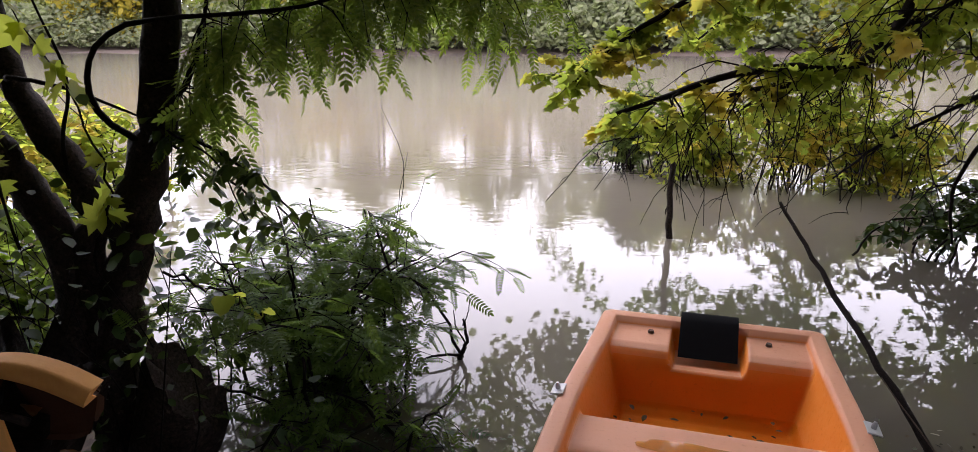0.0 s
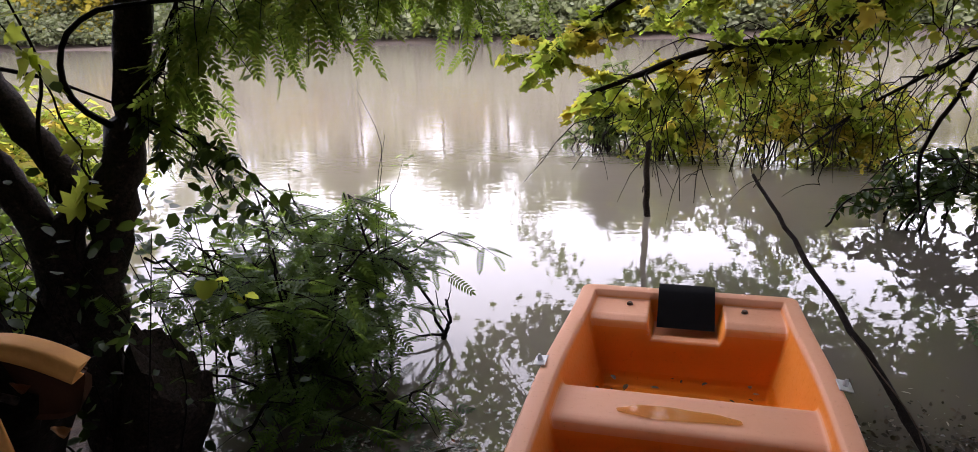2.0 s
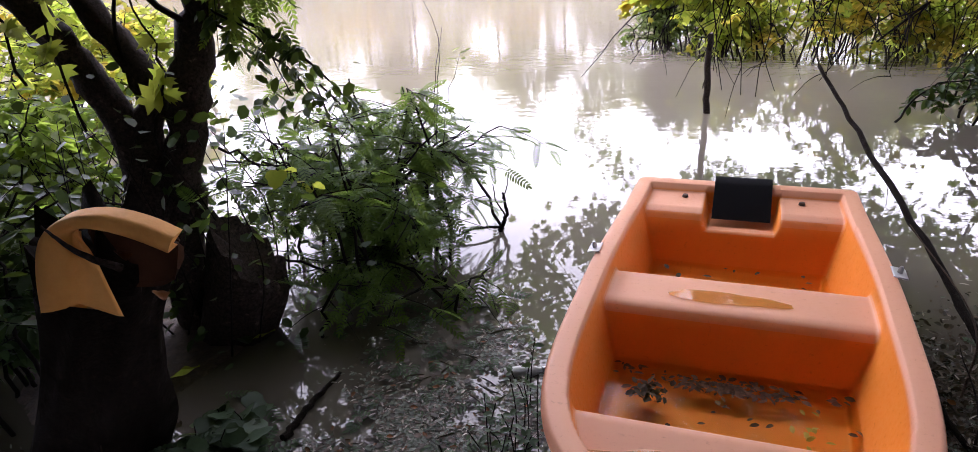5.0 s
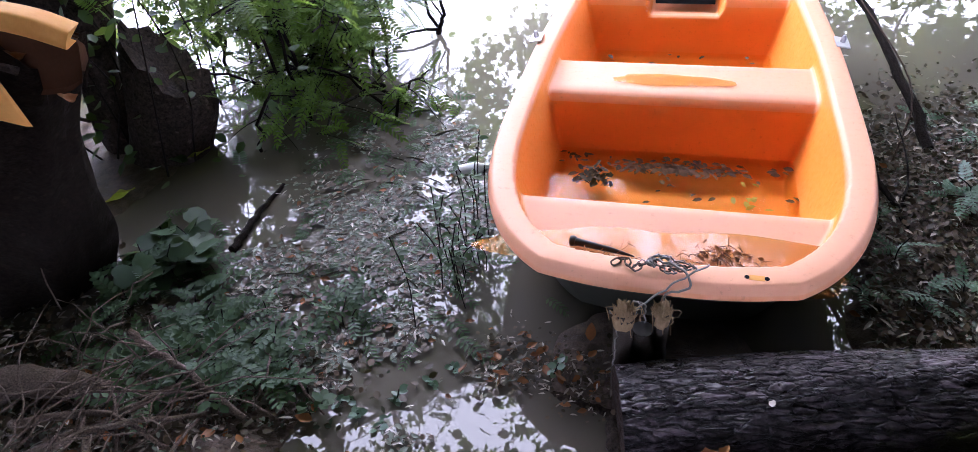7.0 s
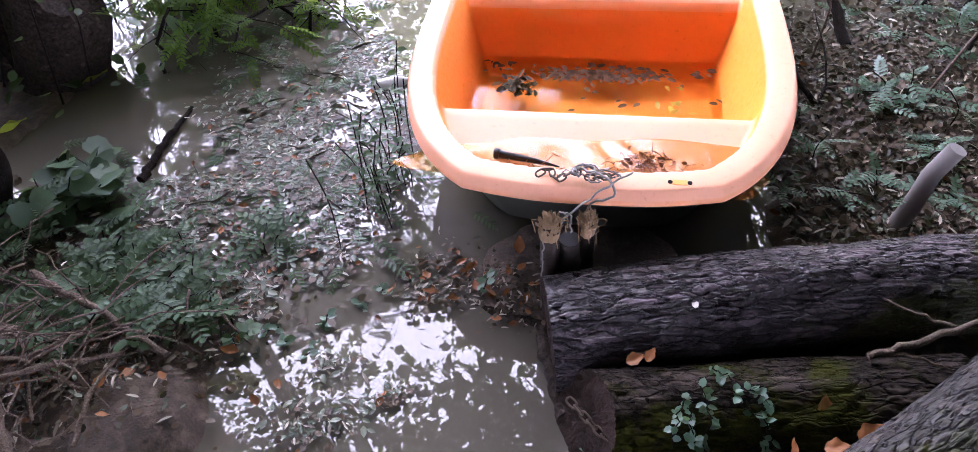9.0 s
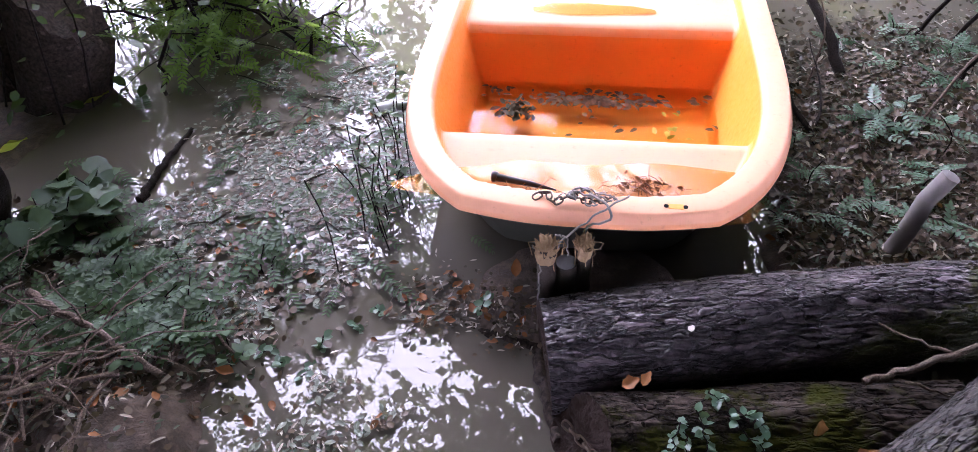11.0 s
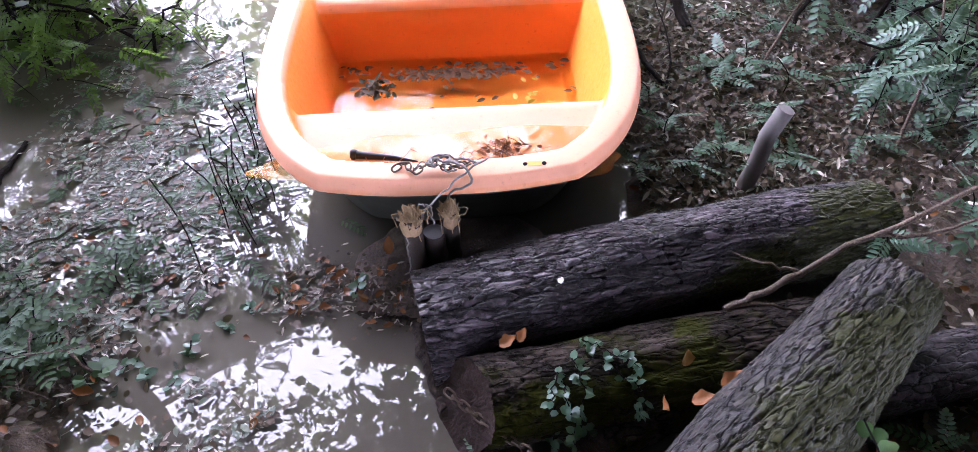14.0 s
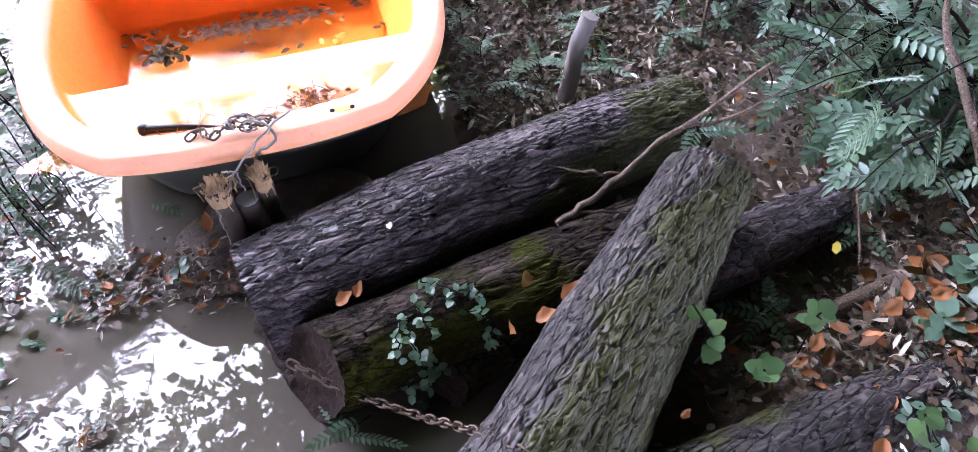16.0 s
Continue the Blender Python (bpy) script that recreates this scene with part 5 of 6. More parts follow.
build_bush("locust_bush", (-0.86, 3.35, 0.0), "dense dark green bush with feathery leaves standing in the water", 38, PINNATE, LEAF_BUSH, 0.78, 1.02, 5, 0.155, 0.25, 7, base_spread=0.27)
build_bush("locust_bush", (-0.80, 3.25, 0.0), "low dark green feathery bush at the water line", 7, PINNATE, LEAF_BUSH, 0.8, 0.42, 2, 0.155, 0.2, 6, base_spread=0.35)
# the spray that reaches out over the water
spray = thing("overhanging_spray", Matrix.Translation((-0.63, 3.45, 0.4)), "feathery green spray reaching out over the water from the bush", "branch")
sp = [curve_points([(-0.8, 3.4, 0.35), (-0.55, 3.46, 0.57), (-0.33, 3.5, 0.68)], 10), curve_points([(-0.8, 3.5, 0.4), (-0.55, 3.55, 0.52), (-0.36, 3.6, 0.54)], 10), curve_points([(-0.8, 3.5, 0.4), (-0.6, 3.6, 0.64), (-0.47, 3.6, 0.72)], 10)]
twig_mesh(sp, 0.006, spray, (-0.63, 3.45, 0.4))
s = Soup()
for p in sp:
    ts = np.linspace(0.3, 1.0, 8)
    A = np.stack([RNG.uniform(0.3, 1.0, 8), RNG.normal(0, 0.5, 8), RNG.normal(-0.1, 0.15, 8)], 1)
    strew(s, PINNATE, along(p, ts) - np.array((-0.63, 3.45, 0.4)), A, RNG.uniform(0.14, 0.22, 8))
part("foliage", s, LEAF_BUSH, spray)
# thin reed-like shoots
shoot = thing("bare_shoots", Matrix.Translation((-0.5, 3.5, 0.0)), "thin bare shoots rising from the bush", "twig")
twig_mesh([curve_points(c, 10, 0.004) for c in ([(-0.52, 3.5, 0.3), (-0.50, 3.5, 0.8), (-0.46, 3.5, 1.15), (-0.56, 3.5, 1.42)], [(-0.50, 3.5, 0.4), (-0.45, 3.5, 0.8), (-0.36, 3.5, 1.07)], [(-0.52, 3.5, 0.5), (-0.50, 3.5, 0.9), (-0.44, 3.5, 1.2)])], 0.003, shoot, (-0.5, 3.5, 0.0), "shoot")
s = Soup()
strew(s, OVAL, np.array([(-0.36, 3.5, 1.07), (-0.38, 3.5, 1.04), (-0.34, 3.5, 1.04), (-0.40, 3.5, 1.08), (-0.33, 3.5, 1.08)]) - np.array((-0.5, 3.5, 0)), rand_dirs(5, 0, 0.3), 0.05)
part("foliage", s, LEAF_LOCUST, shoot)

# the maple reaching in from the right over the river
R0 = (4.6, 4.6, 0.0)
right_tree = thing("leaning_maple", Matrix.Translation(R0), "maple leaning over the river with drooping dark twigs and yellowing leaves", "tree")
tree_limb(right_tree, [(4.6, 4.6, -0.2), (4.3, 4.75, 0.9), (3.7, 4.9, 1.9), (3.3, 5.0, 2.6), (2.9, 5.1, 3.6), (2.6, 5.2, 5.2)], 0.14, 0.06, "trunk", 30, 16, origin=R0)
limbs_r = [
    tree_limb(right_tree, c, r, r * 0.3, "limb", 24, 10, TWIG_BARK, R0)
    for c, r in (
        ([(3.3, 5.0, 2.6), (2.75, 5.0, 2.25), (2.62, 5.0, 1.90), (2.45, 5.0, 1.62), (2.25, 5.0, 1.50), (1.85, 4.95, 1.52), (1.5, 4.9, 1.48), (1.1, 4.9, 1.34), (0.75, 4.9, 1.22)], 0.05),
        ([(2.3, 5.0, 1.52), (2.0, 5.1, 1.40), (1.6, 5.2, 1.32), (1.2, 5.2, 1.12), (0.95, 5.2, 1.05)], 0.022),
        ([(3.3, 5.0, 2.6), (2.6, 4.9, 2.5), (1.9, 4.8, 2.25), (1.3, 4.7, 2.02), (0.8, 4.6, 1.75), (0.45, 4.6, 1.45)], 0.035),
        ([(3.1, 5.05, 3.1), (2.3, 5.0, 2.9), (1.5, 4.9, 2.6), (0.9, 4.8, 2.3)], 0.035),
        ([(3.7, 4.9, 1.9), (3.35, 4.7, 1.6), (3.05, 4.6, 1.2), (2.85, 4.6, 0.8), (2.9, 4.6, 0.42)], 0.025),
        ([(3.9, 4.85, 1.6), (3.5, 5.0, 1.5), (3.1, 5.1, 1.25), (2.7, 5.2, 1.0), (2.4, 5.3, 0.7)], 0.022),
        ([(3.7, 4.9, 1.9), (3.3, 5.3, 1.9), (2.8, 5.6, 1.75), (2.3, 5.8, 1.5), (1.9, 5.9, 1.15)], 0.03),
        ([(3.5, 4.95, 2.3), (3.0, 4.6, 2.2), (2.6, 4.3, 2.0), (2.2, 4.2, 1.7)], 0.025),
        ([(3.9, 4.85, 1.8), (3.6, 5.6, 2.4), (3.0, 6.3, 2.4), (2.3, 6.8, 2.1), (1.7, 7.0, 1.6)], 0.03),
        ([(3.9, 4.9, 1.7), (4.0, 5.8, 2.2), (3.8, 6.6, 2.1), (3.3, 7.2, 1.5)], 0.03),
        ([(3.5, 4.95, 2.3), (3.4, 6.0, 3.2), (3.0, 6.6, 3.6), (2.4, 7.0, 3.3)], 0.03),
        ([(3.5, 4.95, 2.3), (3.2, 5.4, 2.4), (2.6, 5.8, 2.5), (1.8, 6.0, 2.4), (1.2, 6.0, 2.1)], 0.03),
    )
]
bare = []
for k, cnt in ((0, 34), (1, 24), (4, 16), (5, 24), (6, 28), (7, 14)):
    bare += [p for p in twigs_from(limbs_r[k], cnt, 0.62, 0.8, 0.6, lo=0.15, hi=0.9, lean=(-0.55, 0, 0)) if p[-1, 2] > 0.42]
for p in bare:
    p[1:] += RNG.normal(0, 0.018, (len(p) - 1, 3))
fork = []
for b in bare:
    fork += [p for p in twigs_from(b, 3, 0.26, 0.6, 0.6, lo=0.2, lean=(-0.3, 0, 0)) if p[-1, 2] > 0.3]
twig_mesh(bare, 0.0068, right_tree, R0)
twig_mesh(fork, 0.0035, right_tree, R0)
leafy = []
for k, cnt, lo in ((0, 26, 0.45), (1, 24, 0.35), (2, 60, 0.2), (3, 60, 0.15), (11, 70, 0.25), (6, 26, 0.3), (7, 26, 0.3), (8, 75, 0.2), (9, 70, 0.2), (10, 80, 0.2)):
    leafy += twigs_from(limbs_r[k], cnt, 0.34, 0.3, 0.45, lo=lo)
twig_mesh(leafy, 0.004, right_tree, R0)
s = Soup()
dress(s, leafy, LOBED, 18, 0.09, 0.45, R0, 0.45, roll=0.6)
dress(s, fork, LOBED, 2, 0.07, 0.5, R0, 0.45, lo=0.5, roll=0.6, floor=0.95)
part("foliage", s, LEAF_MAPLE, right_tree, "yellow-green lobed leaves, some turning orange")

build_bush("willow_bush", (1.62, 9.3, 0.0), "pale willow bush growing at the water's edge", 30, NARROW, LEAF_WILLOW, 0.5, 1.1, 20, 0.10, 0.2, 8, base_spread=0.22, twig_len=0.25)
for bx, by, reach, tall, kind in ((2.25, 8.6, 0.6, 1.0, LEAF_MAPLE), (4.4, 8.2, 0.7, 1.0, LEAF_MAPLE)):
    build_bush("bank_bush", (bx, by, 0.0), "green leafy bush hanging into the river", 26, OVAL, kind, reach, tall, 12, 0.09, 0.5, 9, base_spread=0.3)
build_bush("bank_bush", (3.4, 8.4, 0.0), "yellow-green leafy bush overhanging the river", 34, OVAL, LEAF_MAPLE, 1.0, 1.5, 12, 0.09, 0.4, 9, base_spread=0.5)
build_bush("bank_bush", (3.75, 5.6, 0.1), "dark green leafy bush with drooping leaves by the water", 12, OVAL, LEAF_DARK, 0.42, 0.55, 8, 0.10, 0.5, 8, base_spread=0.4)
build_bush("bank_bush", (-4.6, 6.8, 0.0), "yellow-green leafy bush on the bank behind the tree", 40, OVAL, LEAF_MAPLE, 1.3, 1.3, 14, 0.10, 0.4, 8, base_spread=0.5)
build_bush("bank_bush", (-2.9, 3.6, 0.0), "dark green leafy bush beside the forked tree", 40, OVAL, LEAF_LOCUST, 0.9, 1.0, 14, 0.09, 0.4, 8, base_spread=0.4)
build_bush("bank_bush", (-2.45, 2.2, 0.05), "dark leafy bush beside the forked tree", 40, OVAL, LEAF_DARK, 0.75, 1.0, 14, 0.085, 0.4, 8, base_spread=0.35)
# unseen tall bush, added to keep light off the stump
build_bush("bank_bush", (-2.65, 0.75, 0.1), "tall dark leafy bush added out of view to shade the stump", 44, OVAL, LEAF_DARK, 0.95, 2.6, 14, 0.12, 0.4, 9, base_spread=0.4, twig_len=0.5)
build_bush("bank_bush", (2.75, 2.35, 0.08), "dark green bank bush with feathery leaves", 26, PINNATE_SMALL, LEAF_SEEDLING, 0.75, 0.75, 4, 0.16, 0.3, 6, base_spread=0.3)
build_bush("fern_bush", (2.15, 0.62, 0.08), "blue-green feathery shrub over the puddles", 15, PINNATE, LEAF_SEEDLING, 0.50, 0.42, 3, 0.19, 0.3, 4, base_spread=0.2)
build_bush("fern_bush", (2.25, 1.35, 0.08), "blue-green feathery shrub on the bank", 12, PINNATE, LEAF_SEEDLING, 0.42, 0.42, 3, 0.16, 0.3, 4, base_spread=0.2)

# ---------------------------------------------------------------- woods added out of view behind, and crowns overhead
def open_sky(x, y):
    """The gap between the crowns above the water's edge."""
    return (-1.5 < x < 0.4 and y > 3.7) or math.hypot(x - 1.0, y - 2.9) < 0.6 or (-2.4 < x < 1.6 and y > 1.4 and noise.noise((x * 1.8, y * 1.8, 3.0)) > 0.08)


def crown(parent, origin, centres, n, size, leaf, material, spread):
    c = np.array(centres, float)
    pick = RNG.integers(0, len(c), n)
    P = c[pick, :3] + RNG.normal(0, 1, (n, 3)) * c[pick, 3:4] * np.array((1, 1, spread))
    s = Soup()
    strew(s, leaf, P - np.array(origin), rand_dirs(n, -0.3, 0.5), RNG.uniform(0.7, 1.3, n) * size, RNG.normal(0, 0.6, n))
    part("crown", s, material, parent)


def bank_tree(base, height, lean, leaf_n, label, clusters=44, size=0.10, thick=0.55, skirt=0.5):
    t = thing("bank_tree", Matrix.Translation(base), label, "tree", "trees on the near bank")
    b = np.array(base, float)
    top = b + np.array([lean[0], lean[1], height])
    tree_limb(t, [b - (0, 0, 0.2), b + (top - b) * (0.2, 0.2, 0.4), b + (top - b) * (0.6, 0.6, 0.75), top], 0.13, 0.04, "trunk", 20, 12, origin=base)
    cs = []
    for k in range(clusters):
        a, q = RNG.uniform(0, 2 * np.pi), RNG.uniform(0.4, 2.6)
        z = RNG.uniform(skirt, 1.05) * height
        foot = b + (top - b) * (z / height) * np.array((1, 1, 0.75))
        tip = np.array([foot[0] + q * math.cos(a), foot[1] + q * math.sin(a), z])
        if k % 2 == 0:
            tree_limb(t, [foot, (foot + tip) / 2 + (0, 0, 0.15), tip], 0.03, 0.008, "limb", 8, 6, TWIG_BARK, base)
        if not open_sky(tip[0], tip[1]):
            cs.append((*tip, RNG.uniform(0.5, 1.0) * thick))
    crown(t, base, cs, leaf_n, size, OVAL_WIDE, LEAF_CANOPY, 0.5)


# near trees added out of view: crowns for puddle reflections, bulk to block skylight
for base, h, lean, n in (
    ((-2.6, 0.2, 0.15), 6.5, (1.6, 1.4), 15000),
    ((2.9, 0.3, 0.15), 6.5, (-1.2, 1.8), 15000),
    ((0.4, -2.2, 0.3), 7.5, (0.2, 1.6), 30000),
    ((-2.2, -2.6, 0.3), 7.0, (0.3, 1.0), 24000),
    ((3.2, -2.2, 0.3), 7.0, (-0.2, 1.0), 24000),
    ((5.2, 1.8, 0.2), 7.0, (-0.8, 0.6), 14000),
    ((-4.6, 2.2, 0.2), 6.5, (0.8, 0.4), 14000),
):
    bank_tree(base, h, lean, n, "tall leafy tree added out of view, for reflections and to block skylight", *((70, 0.13, 0.7) if base[1] < 0.4 else ()))
# outer ring of unseen trees, added only to block skylight
for base, h in (((-7.0, -1.0, 0.3), 9), ((-8.0, 4.0, 0.1), 9), ((-6.0, -5.0, 0.3), 10), ((-1.5, -6.5, 0.3), 10), ((3.0, -6.5, 0.3), 10), ((7.0, -4.0, 0.3), 10), ((8.5, 0.5, 0.3), 9), ((8.0, 5.0, 0.1), 9), ((9.0, 9.5, 0.1), 8), ((5.6, -2.0, 0.3), 9), ((-4.8, -2.6, 0.3), 9), ((0.6, -5.0, 0.3), 9), ((6.5, 1.2, 0.3), 8), ((-6.6, 1.4, 0.2), 8)):
    bank_tree(base, h, (0.3, 0.2), 14000, "tall leafy tree added out of view to block skylight", 90, 0.34, 0.55, 0.2 if base[1] < 1.5 else 0.5)
# unseen bushes added to close off low light from behind
for base in ((-3.4, -1.2, 0.3), (-1.2, -3.6, 0.3), (1.6, -3.4, 0.3), (4.4, -0.6, 0.3)):
    build_bush("bank_bush", base, "dense green bush added out of view to block low light", 26, OVAL, LEAF_DARK, 1.5, 2.4, 10, 0.16, 0.3, 7, base_spread=0.6, twig_len=0.6)

# upper crowns above view, added to cut skylight and speckle the reflections
for owner, origin, x0, x1, y0, y1, count in ((left_tree, T0, -3.8, 0.3, 1.6, 5.0, 44), (right_tree, R0, 0.5, 4.8, 1.6, 6.2, 50)):
    cs = [(RNG.uniform(x0, x1), RNG.uniform(y0, y1), RNG.uniform(3.1, 6.6), RNG.uniform(0.2, 0.42)) for k in range(count)]
    cs = [c for c in cs if not open_sky(c[0], c[1])]
    count = len(cs)
    crown(owner, origin, cs, 420 * count, 0.068, OVAL, LEAF_CANOPY, 0.5)
    for k in range(0, count, 4):
        foot = np.array((-1.14, 2.85, 3.2)) if owner is left_tree else np.array((3.0, 5.08, 3.3))
        tip = np.array(cs[k][:3])
        tree_limb(owner, [foot, (foot + tip) / 2 + (0, 0, 0.3), tip], 0.025, 0.008, "limb", 8, 6, TWIG_BARK, origin)

cs = [(RNG.uniform(2.6, 5.6), RNG.uniform(5.6, 9.0), RNG.uniform(2.0, 4.6), RNG.uniform(0.2, 0.4)) for k in range(34)]
crown(right_tree, R0, cs, 34 * 110, 0.10, LOBED, LEAF_MAPLE, 0.6)
for c in cs[::2]:
    tree_limb(right_tree, [(3.3, 5.0, 2.6), (np.array(c[:3]) + (3.3, 5.0, 2.6)) / 2 + (0, 0, 0.3), c[:3]], 0.025, 0.008, "limb", 10, 6, TWIG_BARK, R0)

cs = [(RNG.uniform(2.0, 4.3), RNG.uniform(4.7, 7.2), RNG.uniform(1.5, 3.2), RNG.uniform(0.15, 0.3)) for k in range(26)]
crown(right_tree, R0, cs, 26 * 85, 0.09, LOBED, LEAF_MAPLE, 0.6)
for c in cs[::2]:
    tree_limb(right_tree, [(3.3, 5.0, 2.6), (np.array(c[:3]) + (3.3, 5.0, 2.6)) / 2 + (0, 0, 0.3), c[:3]], 0.022, 0.007, "limb", 10, 6, TWIG_BARK, R0)

# the tall tree on the right bank, seen mirrored in the river
TALL0 = (9.6, 11.5, 0.1)
tall = thing("bank_tree", Matrix.Translation(TALL0), "tall spreading tree on the bank leaning over the river", "tree", "trees on the near bank")
tree_limb(tall, [(9.6, 11.5, -0.2), (9.2, 11.4, 2.5), (8.0, 11.2, 5.0), (6.4, 10.9, 7.5)], 0.16, 0.05, "trunk", 20, 12, origin=TALL0)


def by_angles(n, d0, d1, el0, el1, az0, az1, lean, thin):
    """Places over the water by distance, height angle and bearing from the landing's mirror image."""
    out = []
    while len(out) < n:
        d, el, az = RNG.uniform(d0, d1), RNG.uniform(el0, el1), RNG.uniform(az0, az1)
        if az < az0 + (el - el0) * lean + RNG.normal(0, 0.8) or (az > 23 and RNG.uniform() < thin):
            continue
        a, e = radians(az), radians(el)
        out.append((0.08 + d * math.sin(a), 0.05 + d * math.cos(a), d * math.tan(e) - 1.75))
    return out


cs = [(*c, RNG.uniform(0.25, 0.45)) for c in by_angles(140, 10.0, 14.0, 20.0, 37.0, 10.5, 44.0, 0.22, 0.5)]
crown(tall, TALL0, cs, 140 * 48, 0.15, LOBED, LEAF_LOCUST, 0.6)
for c in cs[::4]:
    foot = np.array((7.2, 11.0, 6.2))
    tree_limb(tall, [foot, (foot + c[:3]) / 2 + (0, 0, 0.2), c[:3]], 0.035, 0.010, "limb", 10, 6, TWIG_BARK, TALL0)
bough_cs = [(*c, RNG.uniform(0.14, 0.26)) for c in by_angles(34, 9.2, 10.4, 24.0, 35.0, -3.0, 6.5, 0.0, 0.0)]
crown(right_tree, R0, bough_cs, 34 * 46, 0.13, LOBED, LEAF_LOCUST, 0.7)
spray_cs = [(0.08 + 16 * math.sin(radians(2.4 + 1.1 * k)), 16 * math.cos(radians(2.4 + 1.1 * k)), 16 * math.tan(radians(17.0 + 1.0 * k)) - 1.75, 0.16) for k in range(6)]
crown(tall, TALL0, spray_cs, 6 * 15, 0.19, LOBED, LEAF_LOCUST, 0.8)
tree_limb(tall, [(6.4, 10.9, 7.4), (3.9, 13.0, 6.4), (2.4, 15.4, 4.9), (0.8, 16.0, 3.2)], 0.05, 0.008, "limb", 18, 8, TWIG_BARK, TALL0)
tree_limb(right_tree, [(2.6, 5.2, 5.2), (2.0, 7.4, 5.0), (1.1, 9.2, 4.4), (0.2, 9.8, 3.6), (-0.4, 9.8, 3.0)], 0.045, 0.010, "limb", 18, 8, TWIG_BARK, R0)
for c in bough_cs[::3]:
    tree_limb(right_tree, [(1.1, 9.2, 4.4), (np.array(c[:3]) + (1.1, 9.2, 4.4)) / 2 + (0, 0, 0.1), c[:3]], 0.012, 0.005, "limb", 8, 5, TWIG_BARK, R0)

# thin sprays that close the gap with a lace of leaves
for owner, origin, x0, x1, y0, y1, count in ((left_tree, T0, -1.6, 1.0, 1.5, 4.4, 210), (right_tree, R0, -0.3, 2.4, 4.4, 8.0, 260)):
    lace = []
    for k in range(count):
        a = np.array((RNG.uniform(x0, x1), RNG.uniform(y0, y1), RNG.uniform(3.4, 5.2)))
        d = rand_dirs(1, -0.2, 0.3)[0] * RNG.uniform(0.3, 0.6)
        lace.append(curve_points([a, a + d * 0.5 + (0, 0, 0.05), a + d], 6, 0.01))
    twig_mesh(lace, 0.004, owner, origin)
    s = Soup()
    dress(s, lace, OVAL, 30, 0.064, 0.3, origin, 0.5)
    part("foliage", s, LEAF_LOCUST, owner, "thin lace of green leaves")

# ---------------------------------------------------------------- the far bank
def far_tree(name, height, width, leaf_material, n, label):
    t = thing(name, pose(0, -900, -60), label, "tree", "trees on the far bank")
    s = Soup()
    tube(s, curve_points([(0, 0, -0.5), (0.2, 0.1, height * 0.4), (0.1, 0, height * 0.85)], 10), np.linspace(0.22, 0.06, 10), 8)
    part("trunk", s, TREE_BARK, t)
    s = Soup()
    cs = []
    for k in range(34):
        z = RNG.uniform(0.10, 1.0)
        q = width * math.sqrt(RNG.uniform(0, 1)) * (1.05 - 0.75 * abs(z - 0.45) ** 1.3)
        a = RNG.uniform(0, 2 * np.pi)
        cs.append((q * math.cos(a), q * math.sin(a), z * height, RNG.uniform(0.5, 0.9)))
    c = np.array(cs)
    pick = RNG.integers(0, len(c), n)
    P = c[pick, :3] + RNG.normal(0, 1, (n, 3)) * c[pick, 3:4] * (1, 1, 0.6)
    P = P[P[:, 2] > 0.1]
    strew(s, OVAL_WIDE, P, rand_dirs(len(P), -0.2, 0.5), RNG.uniform(0.22, 0.5, len(P)), RNG.normal(0, 0.7, len(P)))
    part("crown", s, leaf_material, t)
    return t


FAR = [
    far_tree("far_tree", 11.0, 3.2, LEAF_FAR, 5200, "tall green tree on the far bank"),
    far_tree("far_tree", 9.0, 3.0, LEAF_FAR_GREY, 5200, "grey-green tree on the far bank"),
    far_tree("far_tree", 12.5, 3.6, LEAF_FAR, 5200, "tall spreading green tree on the far bank"),
    far_tree("far_tree", 6.0, 2.2, LEAF_FAR_YELLOW, 3600, "yellow autumn tree on the far bank"),
    far_tree("far_shrub", 2.6, 2.4, LEAF_FAR_GREY, 2600, "low grey-green shrub at the far waterline"),
]
spots = []
for x in np.arange(-66, 62, 2.5):
    spots.append((x + RNG.normal(0, 0.6), RNG.uniform(2.5, 6), int(RNG.integers(0, 3)), RNG.uniform(0.80, 1.05)))
for x in np.arange(-66, 62, 2.3):
    spots.append((x + RNG.normal(0, 0.5), RNG.uniform(0.5, 1.6), 4, RNG.uniform(0.7, 1.2)))
for x in (-2.2, -29.0, -33.0, -14.0, 20.0):
    spots.append((x, 1.8, 3, RNG.uniform(0.75, 1.1)))
for x, back, kind, sc in spots:
    y = 48.9 - 0.197 * x + back
    z = float(np.clip(back * 0.22, -0.45, 3.0))
    copy_thing(FAR[kind], pose(x, y, z, 0, 0, RNG.uniform(0, 360)) @ Matrix.Scale(sc, 4))
for t in FAR:
    for o in (*t.children_recursive, t):
        bpy.data.objects.remove(o)

# ---------------------------------------------------------------- floating debris and leaf litter
def lies_on(x, y, lift=0.004):
    return np.maximum(ground_height(x, y) + 0.012, 0.0) + lift


def scatter_stuff(name, label, category, leaf, material, x, y, size, tilt=0.12, lift=0.004, z=None):
    n = len(x)
    z = lies_on(x, y) if z is None else z
    s = Soup()
    d = rand_dirs(n, 0, tilt)
    strew(s, leaf, np.stack([x, y, z + lift + RNG.uniform(0, 0.008, n)], 1), d, size, RNG.normal(0, tilt * 2, n))
    tagged(part(name, s, material), label, category, kind="stuff")


